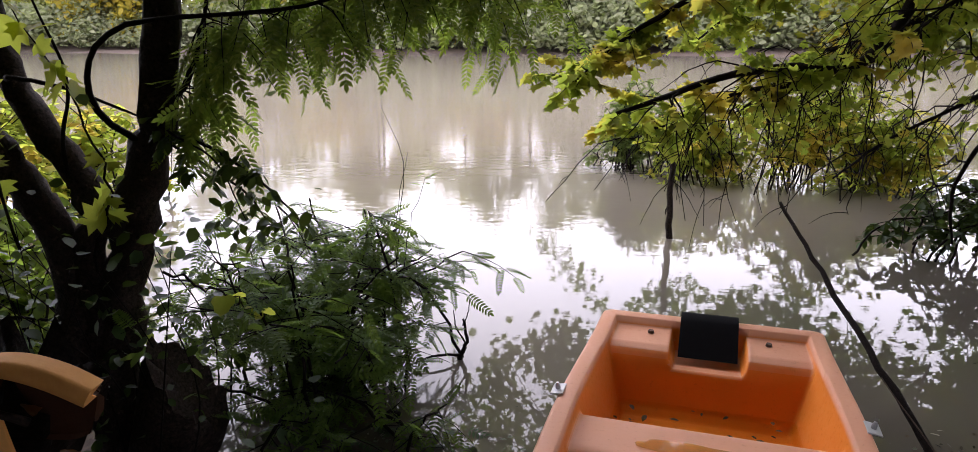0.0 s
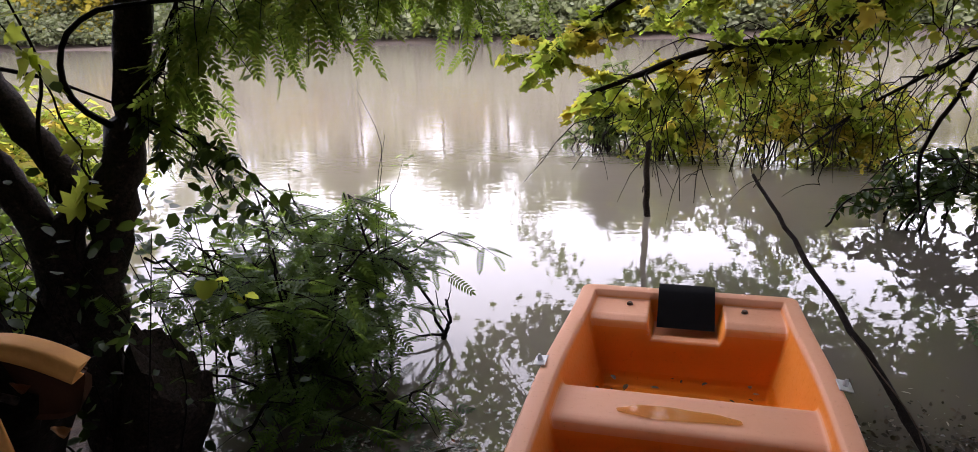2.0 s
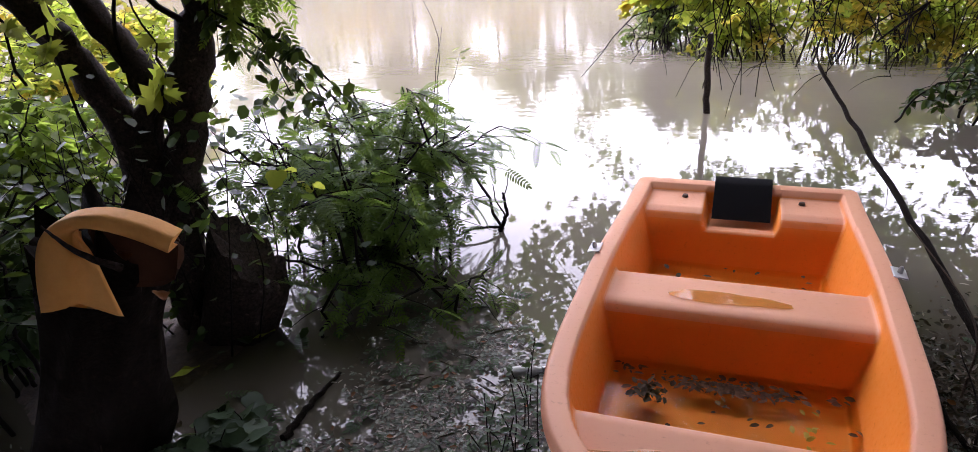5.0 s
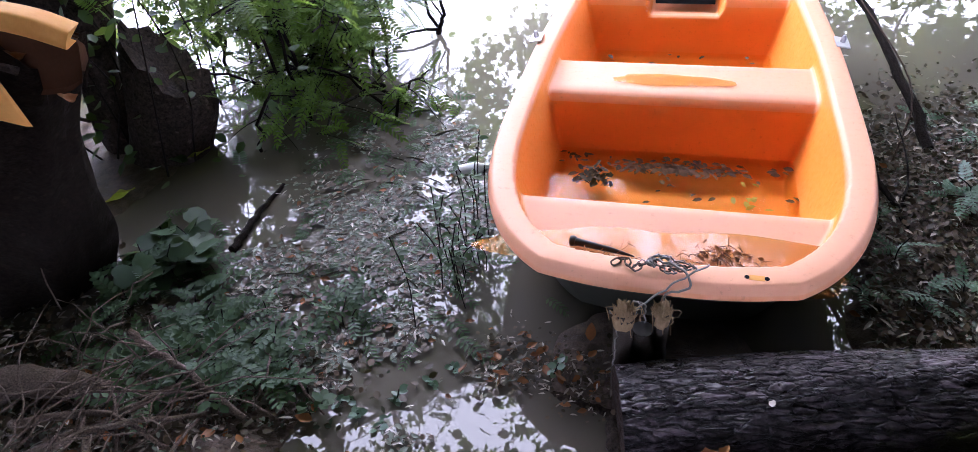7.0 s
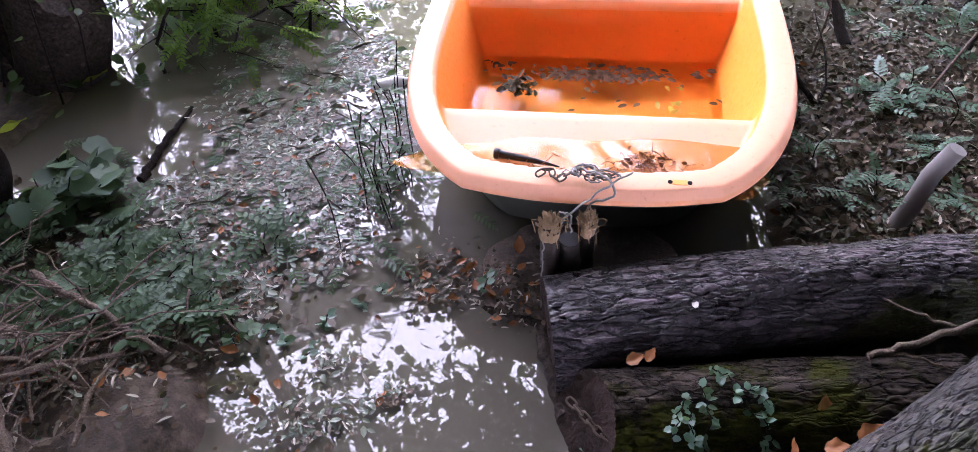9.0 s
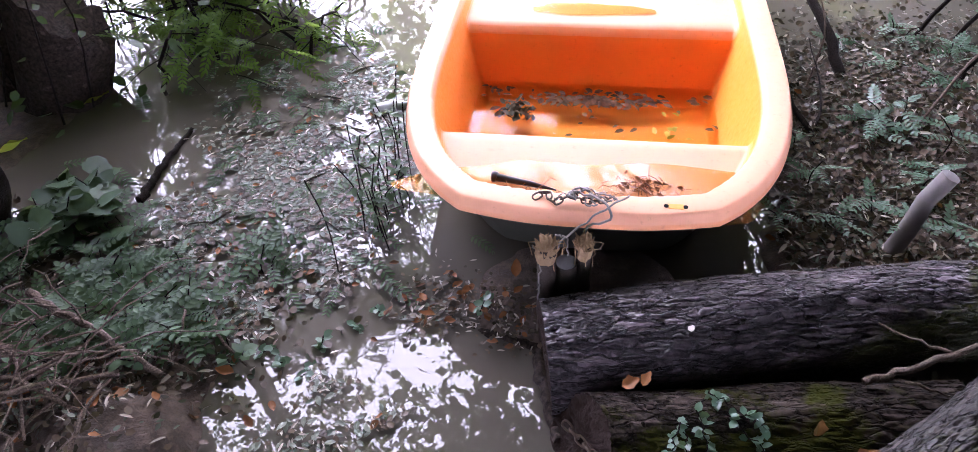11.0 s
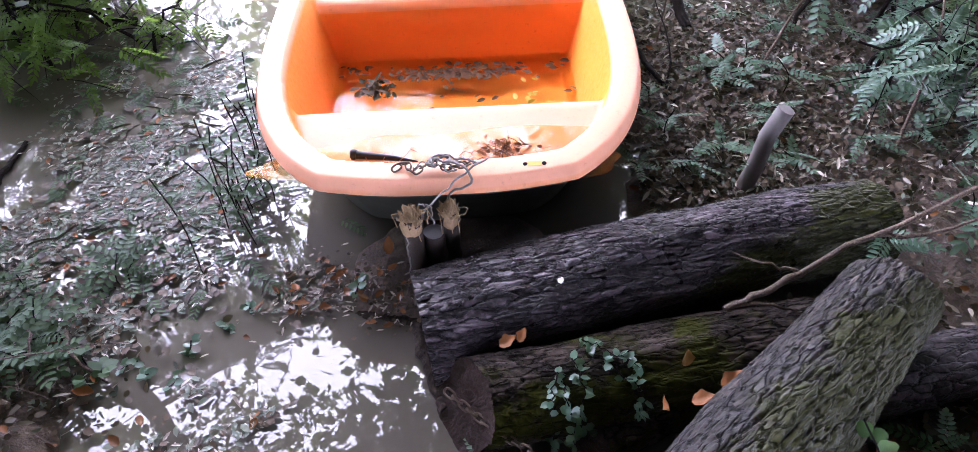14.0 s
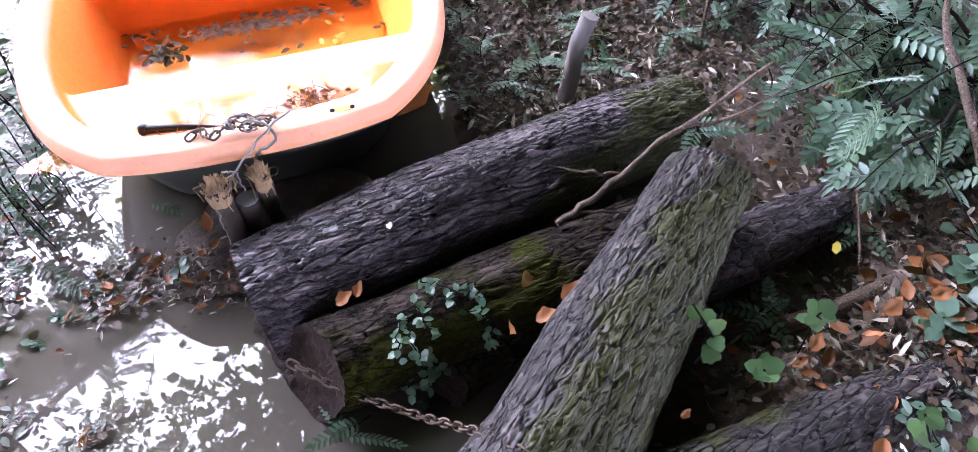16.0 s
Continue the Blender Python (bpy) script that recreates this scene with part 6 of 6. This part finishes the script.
def blobs(n, places):
    """Points in soft clumps: x, y, spread in x, spread in y, weight."""
    p = np.array(places, float)
    k = RNG.choice(len(p), n, p=p[:, 4] / p[:, 4].sum())
    return p[k, 0] + RNG.normal(0, 1, n) * p[k, 2], p[k, 1] + RNG.normal(0, 1, n) * p[k, 3]


def off_boat(x, y):
    bx = (x - BOAT_O[0]) * BOAT_R[0] + (y - BOAT_O[1]) * BOAT_R[1]
    by = (x - BOAT_O[0]) * BOAT_A[0] + (y - BOAT_O[1]) * BOAT_A[1]
    return ~((np.abs(bx) < 0.56) & (by > 0.02) & (by < 2.35))


def clumped(x, y):
    """Drifts with open water between them."""
    return np.array([noise.fractal((px * 3.5, py * 3.5, 4.2), 1.0, 2.0, 3) + RNG.normal(0, 0.12) > 0.0 for px, py in zip(x, y)])


MAT = [(-0.35, 2.0, 0.20, 0.25, 3), (-0.52, 1.75, 0.17, 0.2, 3), (-0.17, 1.75, 0.12, 0.2, 2.4), (-0.62, 1.5, 0.16, 0.13, 2), (-0.35, 2.45, 0.18, 0.25, 2.2), (-0.12, 1.45, 0.12, 0.09, 0.8), (-0.38, 1.42, 0.10, 0.06, 0.6), (-0.24, 1.10, 0.045, 0.035, 0.12), (-0.29, 0.88, 0.07, 0.05, 0.2), (-0.06, 1.24, 0.07, 0.03, 0.12), (-0.10, 0.95, 0.03, 0.02, 0.03)]
for name, label, leaf, material, n, lo, hi in (
    ("floating_leaves", "grey-green leaflets floating in a raft on the water", OVAL, LITTER_GREEN, 9500, 0.012, 0.034),
    ("floating_straw", "pale straw and twig bits floating on the water", NARROW, STRAW, 5500, 0.008, 0.034),
    ("floating_litter", "dark brown rotting leaf bits floating on the water", OVAL_WIDE, LITTER, 7000, 0.010, 0.026),
):
    x, y = blobs(n, MAT)
    ok = off_boat(x, y) & clumped(x, y)
    scatter_stuff(name, label, "debris", leaf, material, x[ok], y[ok], RNG.uniform(lo, hi, ok.sum()), 0.05)

x, y = blobs(160, MAT)
ok = off_boat(x, y)
scatter_stuff("floating_twigs", "thin dark twigs and stalks floating on the water", "debris", oval_leaf(0.03), LITTER, x[ok], y[ok], RNG.uniform(0.03, 0.12, ok.sum()), 0.06)
x, y = blobs(320, MAT)
ok = off_boat(x, y)
scatter_stuff("floating_leaves", "larger dull leaves floating on the water", "debris", OVAL_WIDE, LITTER, x[ok], y[ok], RNG.uniform(0.02, 0.036, ok.sum()), 0.08, 0.008)
SHADE = [(0.14, 1.28, 0.09, 0.05, 2), (0.27, 1.19, 0.05, 0.05, 1), (0.05, 1.36, 0.08, 0.06, 1)]
for name, label, leaf, material, n, lo, hi in (("floating_litter", "dark rotting bits floating below the bow", OVAL_WIDE, LITTER, 500, 0.006, 0.02), ("floating_leaves", "brown leaves floating below the bow", CURLED, LITTER_BROWN, 22, 0.02, 0.04), ("floating_straw", "pale straw floating below the bow", NARROW, STRAW, 160, 0.008, 0.03)):
    x, y = blobs(n, SHADE)
    scatter_stuff(name, label, "debris", leaf, material, x, y, RNG.uniform(lo, hi, n), 0.1)
x, y = blobs(90, MAT)
scatter_stuff("floating_leaves", "brown leaves floating in the raft", "debris", CURLED, LITTER_BROWN, x, y, RNG.uniform(0.015, 0.035, 90), 0.15, 0.008)
x, y = blobs(170, MAT[:5] + [(-0.9, 2.2, 0.2, 0.3, 1.5), (-0.45, 2.7, 0.25, 0.2, 4)])
scatter_stuff("floating_fronds", "green feathery fronds floating on the water", "debris", PINNATE, LEAF_SHADE, x, y, RNG.uniform(0.10, 0.2, 170), 0.05, 0.01)

BANK = [(1.6, 1.7, 0.35, 0.35, 4), (1.9, 2.2, 0.4, 0.3, 3), (1.35, 1.35, 0.18, 0.14, 1.5), (2.1, 1.2, 0.4, 0.4, 2), (1.7, 0.4, 0.3, 0.25, 1.6), (1.5, 0.15, 0.25, 0.12, 1.2), (-1.1, 1.3, 0.3, 0.2, 3), (-0.95, 1.25, 0.2, 0.10, 1.2), (-1.5, 1.2, 0.3, 0.3, 2), (2.6, 0.6, 0.5, 0.6, 1.5)]
for name, label, leaf, material, n, lo, hi in (
    ("leaf_litter", "dark wet leaf litter on the bank", OVAL_WIDE, LITTER, 22000, 0.010, 0.030),
    ("leaf_litter", "small green leaflets lying on the bank", OVAL, LITTER_GREEN, 6000, 0.010, 0.024),
    ("straw_litter", "pale straw bits lying on the bank", NARROW, STRAW, 4000, 0.012, 0.05),
):
    x, y = blobs(n, BANK)
    ok = off_boat(x, y)
    scatter_stuff(name, label, "litter", leaf, material, x[ok], y[ok], RNG.uniform(lo, hi, ok.sum()), 0.35, 0.006)
x, y = blobs(260, [(1.55, 0.17, 0.2, 0.1, 3), (-0.95, 1.15, 0.25, 0.15, 2), (0.12, 1.30, 0.10, 0.07, 0.6), (1.2, 0.3, 0.2, 0.1, 1), (1.9, 0.6, 0.2, 0.2, 1), (1.5, 1.5, 0.3, 0.3, 0.8), (0.85, 0.15, 0.12, 0.06, 0.8)])
scatter_stuff("brown_leaves", "curled orange-brown fallen leaves", "litter", CURLED, LITTER_BROWN, x, y, RNG.uniform(0.025, 0.055, len(x)), 0.4, 0.012)


# larger fallen leaves that lie on the logs
def autumn_leaf():
    """A dry leaf folded along its midrib, with a wavy edge and a turned-up tip."""
    t, a = np.meshgrid(np.linspace(0, 1, 11), np.linspace(-1, 1, 7), indexing="ij")
    w = 0.34 * np.sin(np.pi * t ** 0.75) * (1 + 0.13 * np.sin(16 * t)) + 0.012
    v = np.stack([a * w, t, 0.5 * np.abs(a) * w + 0.22 * t ** 2 + 0.03 * np.sin(9 * t + 3 * a)], 2).reshape(-1, 3)
    f = np.array([tri for r in range(10) for c in range(6) for tri in ((r * 7 + c, r * 7 + c + 1, r * 7 + c + 8), (r * 7 + c, r * 7 + c + 8, r * 7 + c + 7))])
    return v, f


AUTUMN = autumn_leaf()


def fallen_leaf(place, size, aim, label, material=None, leaf=None, roll=0.4, up=(0, 0, 1)):
    ob = thing("fallen_leaf", Matrix.Translation(place), label, "leaf", "fallen leaves on the logs")
    s = Soup()
    strew(s, leaf or AUTUMN, np.zeros((1, 3)), np.array([aim], float), size, roll, np.array([up], float))
    part("blade", s, material or LITTER_BROWN, ob)


for place, size, aim in (((0.825, 0.655, 0.212), 0.06, (0.1, 0.5, 0.9)), ((0.465, 0.835, 0.205), 0.06, (1, 0.1, 0.2)), ((0.51, 0.83, 0.205), 0.05, (0.6, 0.5, 0.3)), ((0.80, 0.58, 0.20), 0.07, (0.8, -0.3, 0.3)), ((0.87, 0.58, 0.21), 0.08, (1, 0.3, 0.2)), ((0.76, 0.62, 0.18), 0.06, (0, -1, 0.3)),
                           ((1.46, 0.17, 0.27), 0.06, (1, -0.2, 0.1)), ((1.36, 0.20, 0.26), 0.065, (1, -0.1, 0.2)), ((1.10, 0.24, 0.20), 0.07, (-0.4, 0.5, 0.5)), ((1.22, 0.23, 0.20), 0.06, (0.8, 0.3, 0.2)), ((0.90, 0.255, 0.215), 0.035, (0.9, 0.2, 0.2))):
    fallen_leaf(place, size * 0.72, aim, "curled orange-brown leaf lying on a log", roll=RNG.normal(0, 0.5))
for place in ((-1.005, 1.475, 0.985), (-0.93, 1.47, 0.875)):
    fallen_leaf(place, 0.06, (0.5, -0.6, -0.2), "dull brown leaf caught on the stump")
fallen_leaf((1.48, 0.38, 0.17), 0.04, (0.6, 0.5, 0.1), "small yellow leaf lying on a dark log", LEAF_FAR_YELLOW, OVAL)
fallen_leaf((0.64, 0.915, 0.262), 0.022, (0.3, 1, 0.1), "small pale chip lying on the thick log", STRAW, OVAL_WIDE)
for place, size in (((-1.30, 2.55, 0.006), 0.14), ((-1.52, 2.28, 0.006), 0.13)):
    fallen_leaf(place, size, (0.8, 0.3, 0.02), "yellow-green vine leaf floating on the water", LEAF_VINE)

# leaves and twigs collected in the boat
boat_leaves = Soup()
x = np.concatenate([RNG.normal(0.0, 0.11, 190), RNG.uniform(-0.42, 0.44, 22), RNG.normal(-0.38, 0.03, 9), RNG.normal(0.40, 0.04, 9)])
u = np.concatenate([RNG.normal(0.915, 0.022, 190), RNG.uniform(0.60, 0.98, 22), RNG.normal(0.95, 0.02, 9), RNG.normal(0.94, 0.02, 9)])
strew(boat_leaves, OVAL, np.stack([x, u, np.full(len(x), 0.1095) + RNG.uniform(0, 0.003, len(x))], 1), rand_dirs(len(x), 0, 0.05), RNG.uniform(0.016, 0.044, len(x)), RNG.normal(0, 0.2, len(x)))
ob = tagged(part("boat_leaf_litter", boat_leaves, BOAT_LITTER), "brown leaves floating on the water inside the boat", "litter", kind="stuff")
ob.matrix_basis = BOAT
clump = Soup()
n = 110
strew(clump, OVAL, np.stack([RNG.normal(-0.265, 0.026, n), RNG.normal(0.81, 0.026, n), RNG.uniform(0.108, 0.135, n)], 1), rand_dirs(n, 0.1, 0.4), RNG.uniform(0.02, 0.04, n), RNG.normal(0, 0.5, n))
ob = tagged(part("leaf_clump", clump, CLUMP_LITTER), "grey-green clump of dead leaves floating in the boat", "litter", kind="stuff")
ob.matrix_basis = BOAT
sprig = Soup()
strew(sprig, OVAL, np.stack([RNG.normal(0.262, 0.025, 14), RNG.normal(0.745, 0.04, 14), RNG.uniform(0.11, 0.125, 14)], 1), rand_dirs(14, 0, 0.2), RNG.uniform(0.025, 0.04, 14), RNG.normal(0, 0.3, 14))
ob = tagged(part("leaf_sprig", sprig, LEAF_FAR_YELLOW), "yellow-green leaf sprig floating in the boat", "litter", kind="stuff")
ob.matrix_basis = BOAT
bits = Soup()
for cx, cu, cnt in ((-0.17, 0.165, 34), (0.15, 0.20, 46), (0.05, 0.16, 12)):
    for k in range(cnt):
        p = np.array((RNG.normal(cx, 0.045), RNG.normal(cu, 0.018), 0.310 + RNG.uniform(0, 0.012)))
        d = rand_dirs(1, 0.2, 0.3)[0] * RNG.uniform(0.015, 0.045)
        tube(bits, curve_points([p, p + d * 0.5 + RNG.normal(0, 0.006, 3), p + d], 5), 0.0011, 4, caps=False)
n = 30
strew(bits, CURLED, np.stack([RNG.normal(0.14, 0.05, n), RNG.normal(0.20, 0.02, n), 0.312 + RNG.uniform(0, 0.008, n)], 1), rand_dirs(n, 0.1, 0.2), RNG.uniform(0.012, 0.03, n), RNG.normal(0, 0.5, n))
ob = tagged(part("dry_bits", bits, LITTER_BROWN), "dry brown rootlets and plant bits on the bow shelf", "litter", kind="stuff")
ob.matrix_basis = BOAT
rear = Soup()
n = 26
strew(rear, OVAL, np.stack([RNG.uniform(-0.4, 0.35, n), RNG.uniform(1.5, 1.85, n), np.full(n, 0.113)], 1), rand_dirs(n, 0, 0.1), RNG.uniform(0.02, 0.05, n))
ob = tagged(part("boat_leaf_litter", rear, CLUMP_LITTER), "dull green leaves floating in the rear well", "litter", kind="stuff")
ob.matrix_basis = BOAT

# ---------------------------------------------------------------- seedlings and creepers
def seedling(place, leaves, size, label, leaf=None, material=None, height=0.10, category="seedling", name="seedling"):
    ob = thing(name, Matrix.Translation(place), label, category, "seedlings on the bank")
    s = Soup()
    stem = curve_points([(0, 0, -0.02), (RNG.normal(0, 0.01), RNG.normal(0, 0.01), height * 0.6), (RNG.normal(0, 0.03), RNG.normal(0, 0.03), height)], 8)
    tube(s, stem, 0.002, 5)
    part("stem", s, TWIG_BARK, ob)
    s = Soup()
    a = RNG.uniform(0, 6.28) + np.arange(leaves) * 2.4
    A = np.stack([np.cos(a), np.sin(a), RNG.normal(0.15, 0.25, leaves)], 1)
    strew(s, leaf or PINNATE_SMALL, along(stem, RNG.uniform(0.3, 1, leaves)), A, size * RNG.uniform(0.7, 1.2, leaves), RNG.normal(0, 0.3, leaves))
    part("foliage", s, material or LEAF_SEEDLING, ob)


def many(count, places, leaves, size, label, leaf=None, material=None, height=0.10):
    x, y = blobs(count, places)
    ok = off_boat(x, y)
    for px, py in zip(x[ok], y[ok]):
        z = max(float(ground_height(px, py)), -0.02)
        seedling((px, py, z), leaves, size, label, leaf, material, height * RNG.uniform(0.6, 1.4))


many(40, [(1.6, 1.6, 0.25, 0.3, 2), (1.45, 1.38, 0.2, 0.1, 1.4), (2.0, 2.1, 0.4, 0.3, 2), (2.0, 1.0, 0.2, 0.25, 1.5), (1.8, 0.5, 0.2, 0.2, 1)], 5, 0.085, "blue-green feathery seedling in the leaf litter")
many(34, [(-1.05, 1.55, 0.2, 0.12, 2), (-1.0, 1.38, 0.22, 0.10, 1.2), (-0.68, 1.45, 0.15, 0.1, 2), (-0.75, 1.28, 0.12, 0.08, 1), (-1.1, 1.75, 0.15, 0.1, 1)], 6, 0.11, "dark green feathery seedling at the water's edge", None, LEAF_SHADE)
many(26, [(-0.85, 1.40, 0.18, 0.12, 2), (-1.1, 1.45, 0.15, 0.12, 1), (-0.62, 1.30, 0.1, 0.08, 1)], 8, 0.04, "low green broad-leaved plant in the litter", OVAL_WIDE, LEAF_SHADE, 0.07)
many(16, [(-1.10, 1.87, 0.10, 0.10, 2), (-1.0, 1.80, 0.08, 0.08, 1)], 5, 0.08, "dark broad-leaved seedling at the water's edge", HEART, LEAF_SHADE, 0.12)
many(26, [(-0.03, 1.78, 0.05, 0.14, 3), (-0.1, 1.62, 0.08, 0.12, 1)], 8, 0.034, "small leafy water plant beside the boat", OVAL, LEAF_SHADE, 0.26)
many(9, [(-0.33, 1.17, 0.05, 0.05, 2), (-0.05, 1.3, 0.06, 0.05, 1), (0.2, 1.32, 0.05, 0.04, 1)], 11, 0.028, "low blue-green water plant", OVAL_WIDE, LEAF_SEEDLING, 0.03)
many(8, [(1.55, 0.15, 0.12, 0.06, 2), (1.8, 0.2, 0.1, 0.1, 1)], 5, 0.06, "small green seedling among brown leaves", OVAL_WIDE, LEAF_SEEDLING, 0.06)
for place in ((1.06, 0.335, 0.16), (1.10, 0.26, 0.12), (1.25, 0.26, 0.14)):
    seedling(place, 6, 0.038, "bright green broad-leaved plant growing between the logs", HEART, LEAF_BRIGHT, 0.13, "plant", "bramble_shoot")
for place in ((1.18, -0.02, 0.22), (1.26, -0.08, 0.22), (1.36, -0.05, 0.24)):
    seedling(place, 6, 0.038, "bright green broad-leaved plant beside the log", HEART, LEAF_BRIGHT, 0.10, "plant", "bramble_shoot")
seedling((0.36, 0.66, 0.0), 3, 0.12, "blue-green feathery sprig at the water's edge", PINNATE, LEAF_SEEDLING, 0.06)
seedling((1.42, 0.80, 0.22), 4, 0.15, "blue-green feathery sprig on the thick log", PINNATE, LEAF_SEEDLING, 0.05)


def creeper(paths, per, size, label):
    ob = thing("creeper", Matrix.Translation(paths[0][0]), label, "creeper")
    o = np.array(paths[0][0], float)
    ps = [curve_points(p, 14, 0.004) for p in paths]
    twig_mesh(ps, 0.002, ob, o, "stem")
    s = Soup()
    dress(s, ps, OVAL_WIDE, per, size, 0.1, o, 0.3, lo=0.0)
    part("foliage", s, LEAF_SEEDLING, ob)


creeper([[(x, y - 0.015, z + 0.03) for x, y, z in line] for line in ([(0.56, 0.74, 0.185), (0.53, 0.69, 0.17), (0.52, 0.66, 0.08), (0.53, 0.63, 0.02)], [(0.60, 0.76, 0.19), (0.60, 0.69, 0.17), (0.59, 0.655, 0.12), (0.60, 0.63, 0.05)], [(0.66, 0.74, 0.19), (0.70, 0.69, 0.16), (0.73, 0.66, 0.13), (0.70, 0.62, 0.12)], [(0.64, 0.80, 0.19), (0.68, 0.75, 0.19), (0.74, 0.70, 0.18)], [(0.56, 0.72, 0.18), (0.56, 0.66, 0.15), (0.565, 0.63, 0.06)])], 34, 0.021, "small-leaved grey-green creeper trailing over the log")
creeper([[(1.24, 0.02, 0.26), (1.22, -0.03, 0.26), (1.2, -0.06, 0.25)], [(1.2, 0.03, 0.26), (1.26, 0.03, 0.26), (1.3, 0.0, 0.26)]], 12, 0.025, "small-leaved grey-green creeper on the mossy log")

# dry grass stalks on the left bank
stalks = thing("dry_stalks", pose(-1.15, 1.15, 0.05), "bent dry pale stalks lying over the bank litter", "stalks")
ps = []
for k in range(60):
    a = np.array([RNG.normal(-1.05, 0.22), RNG.normal(1.14, 0.15), RNG.uniform(0.12, 0.20)])
    d = rand_dirs(1, 0.05, 0.1)[0] * RNG.uniform(0.2, 0.5)
    ps.append(curve_points([a, a + d * 0.5 + (0, 0, 0.06), a + d], 8, 0.006))
for p in ps:
    s = Soup()
    tube(s, p - np.array((-1.15, 1.15, 0.05)), np.linspace(0.003, 0.001, len(p)), 5)
    part("stem", s, DRY_STICK, stalks)
# low boughs of the locust bush that droop to the water
build_bush("locust_bush", (-0.70, 2.98, 0.0), "low drooping feathery bush dipping its leaves into the water", 6, PINNATE, LEAF_BUSH, 0.50, 0.30, 3, 0.155, 0.35, 6, base_spread=0.22, twig_len=0.28)
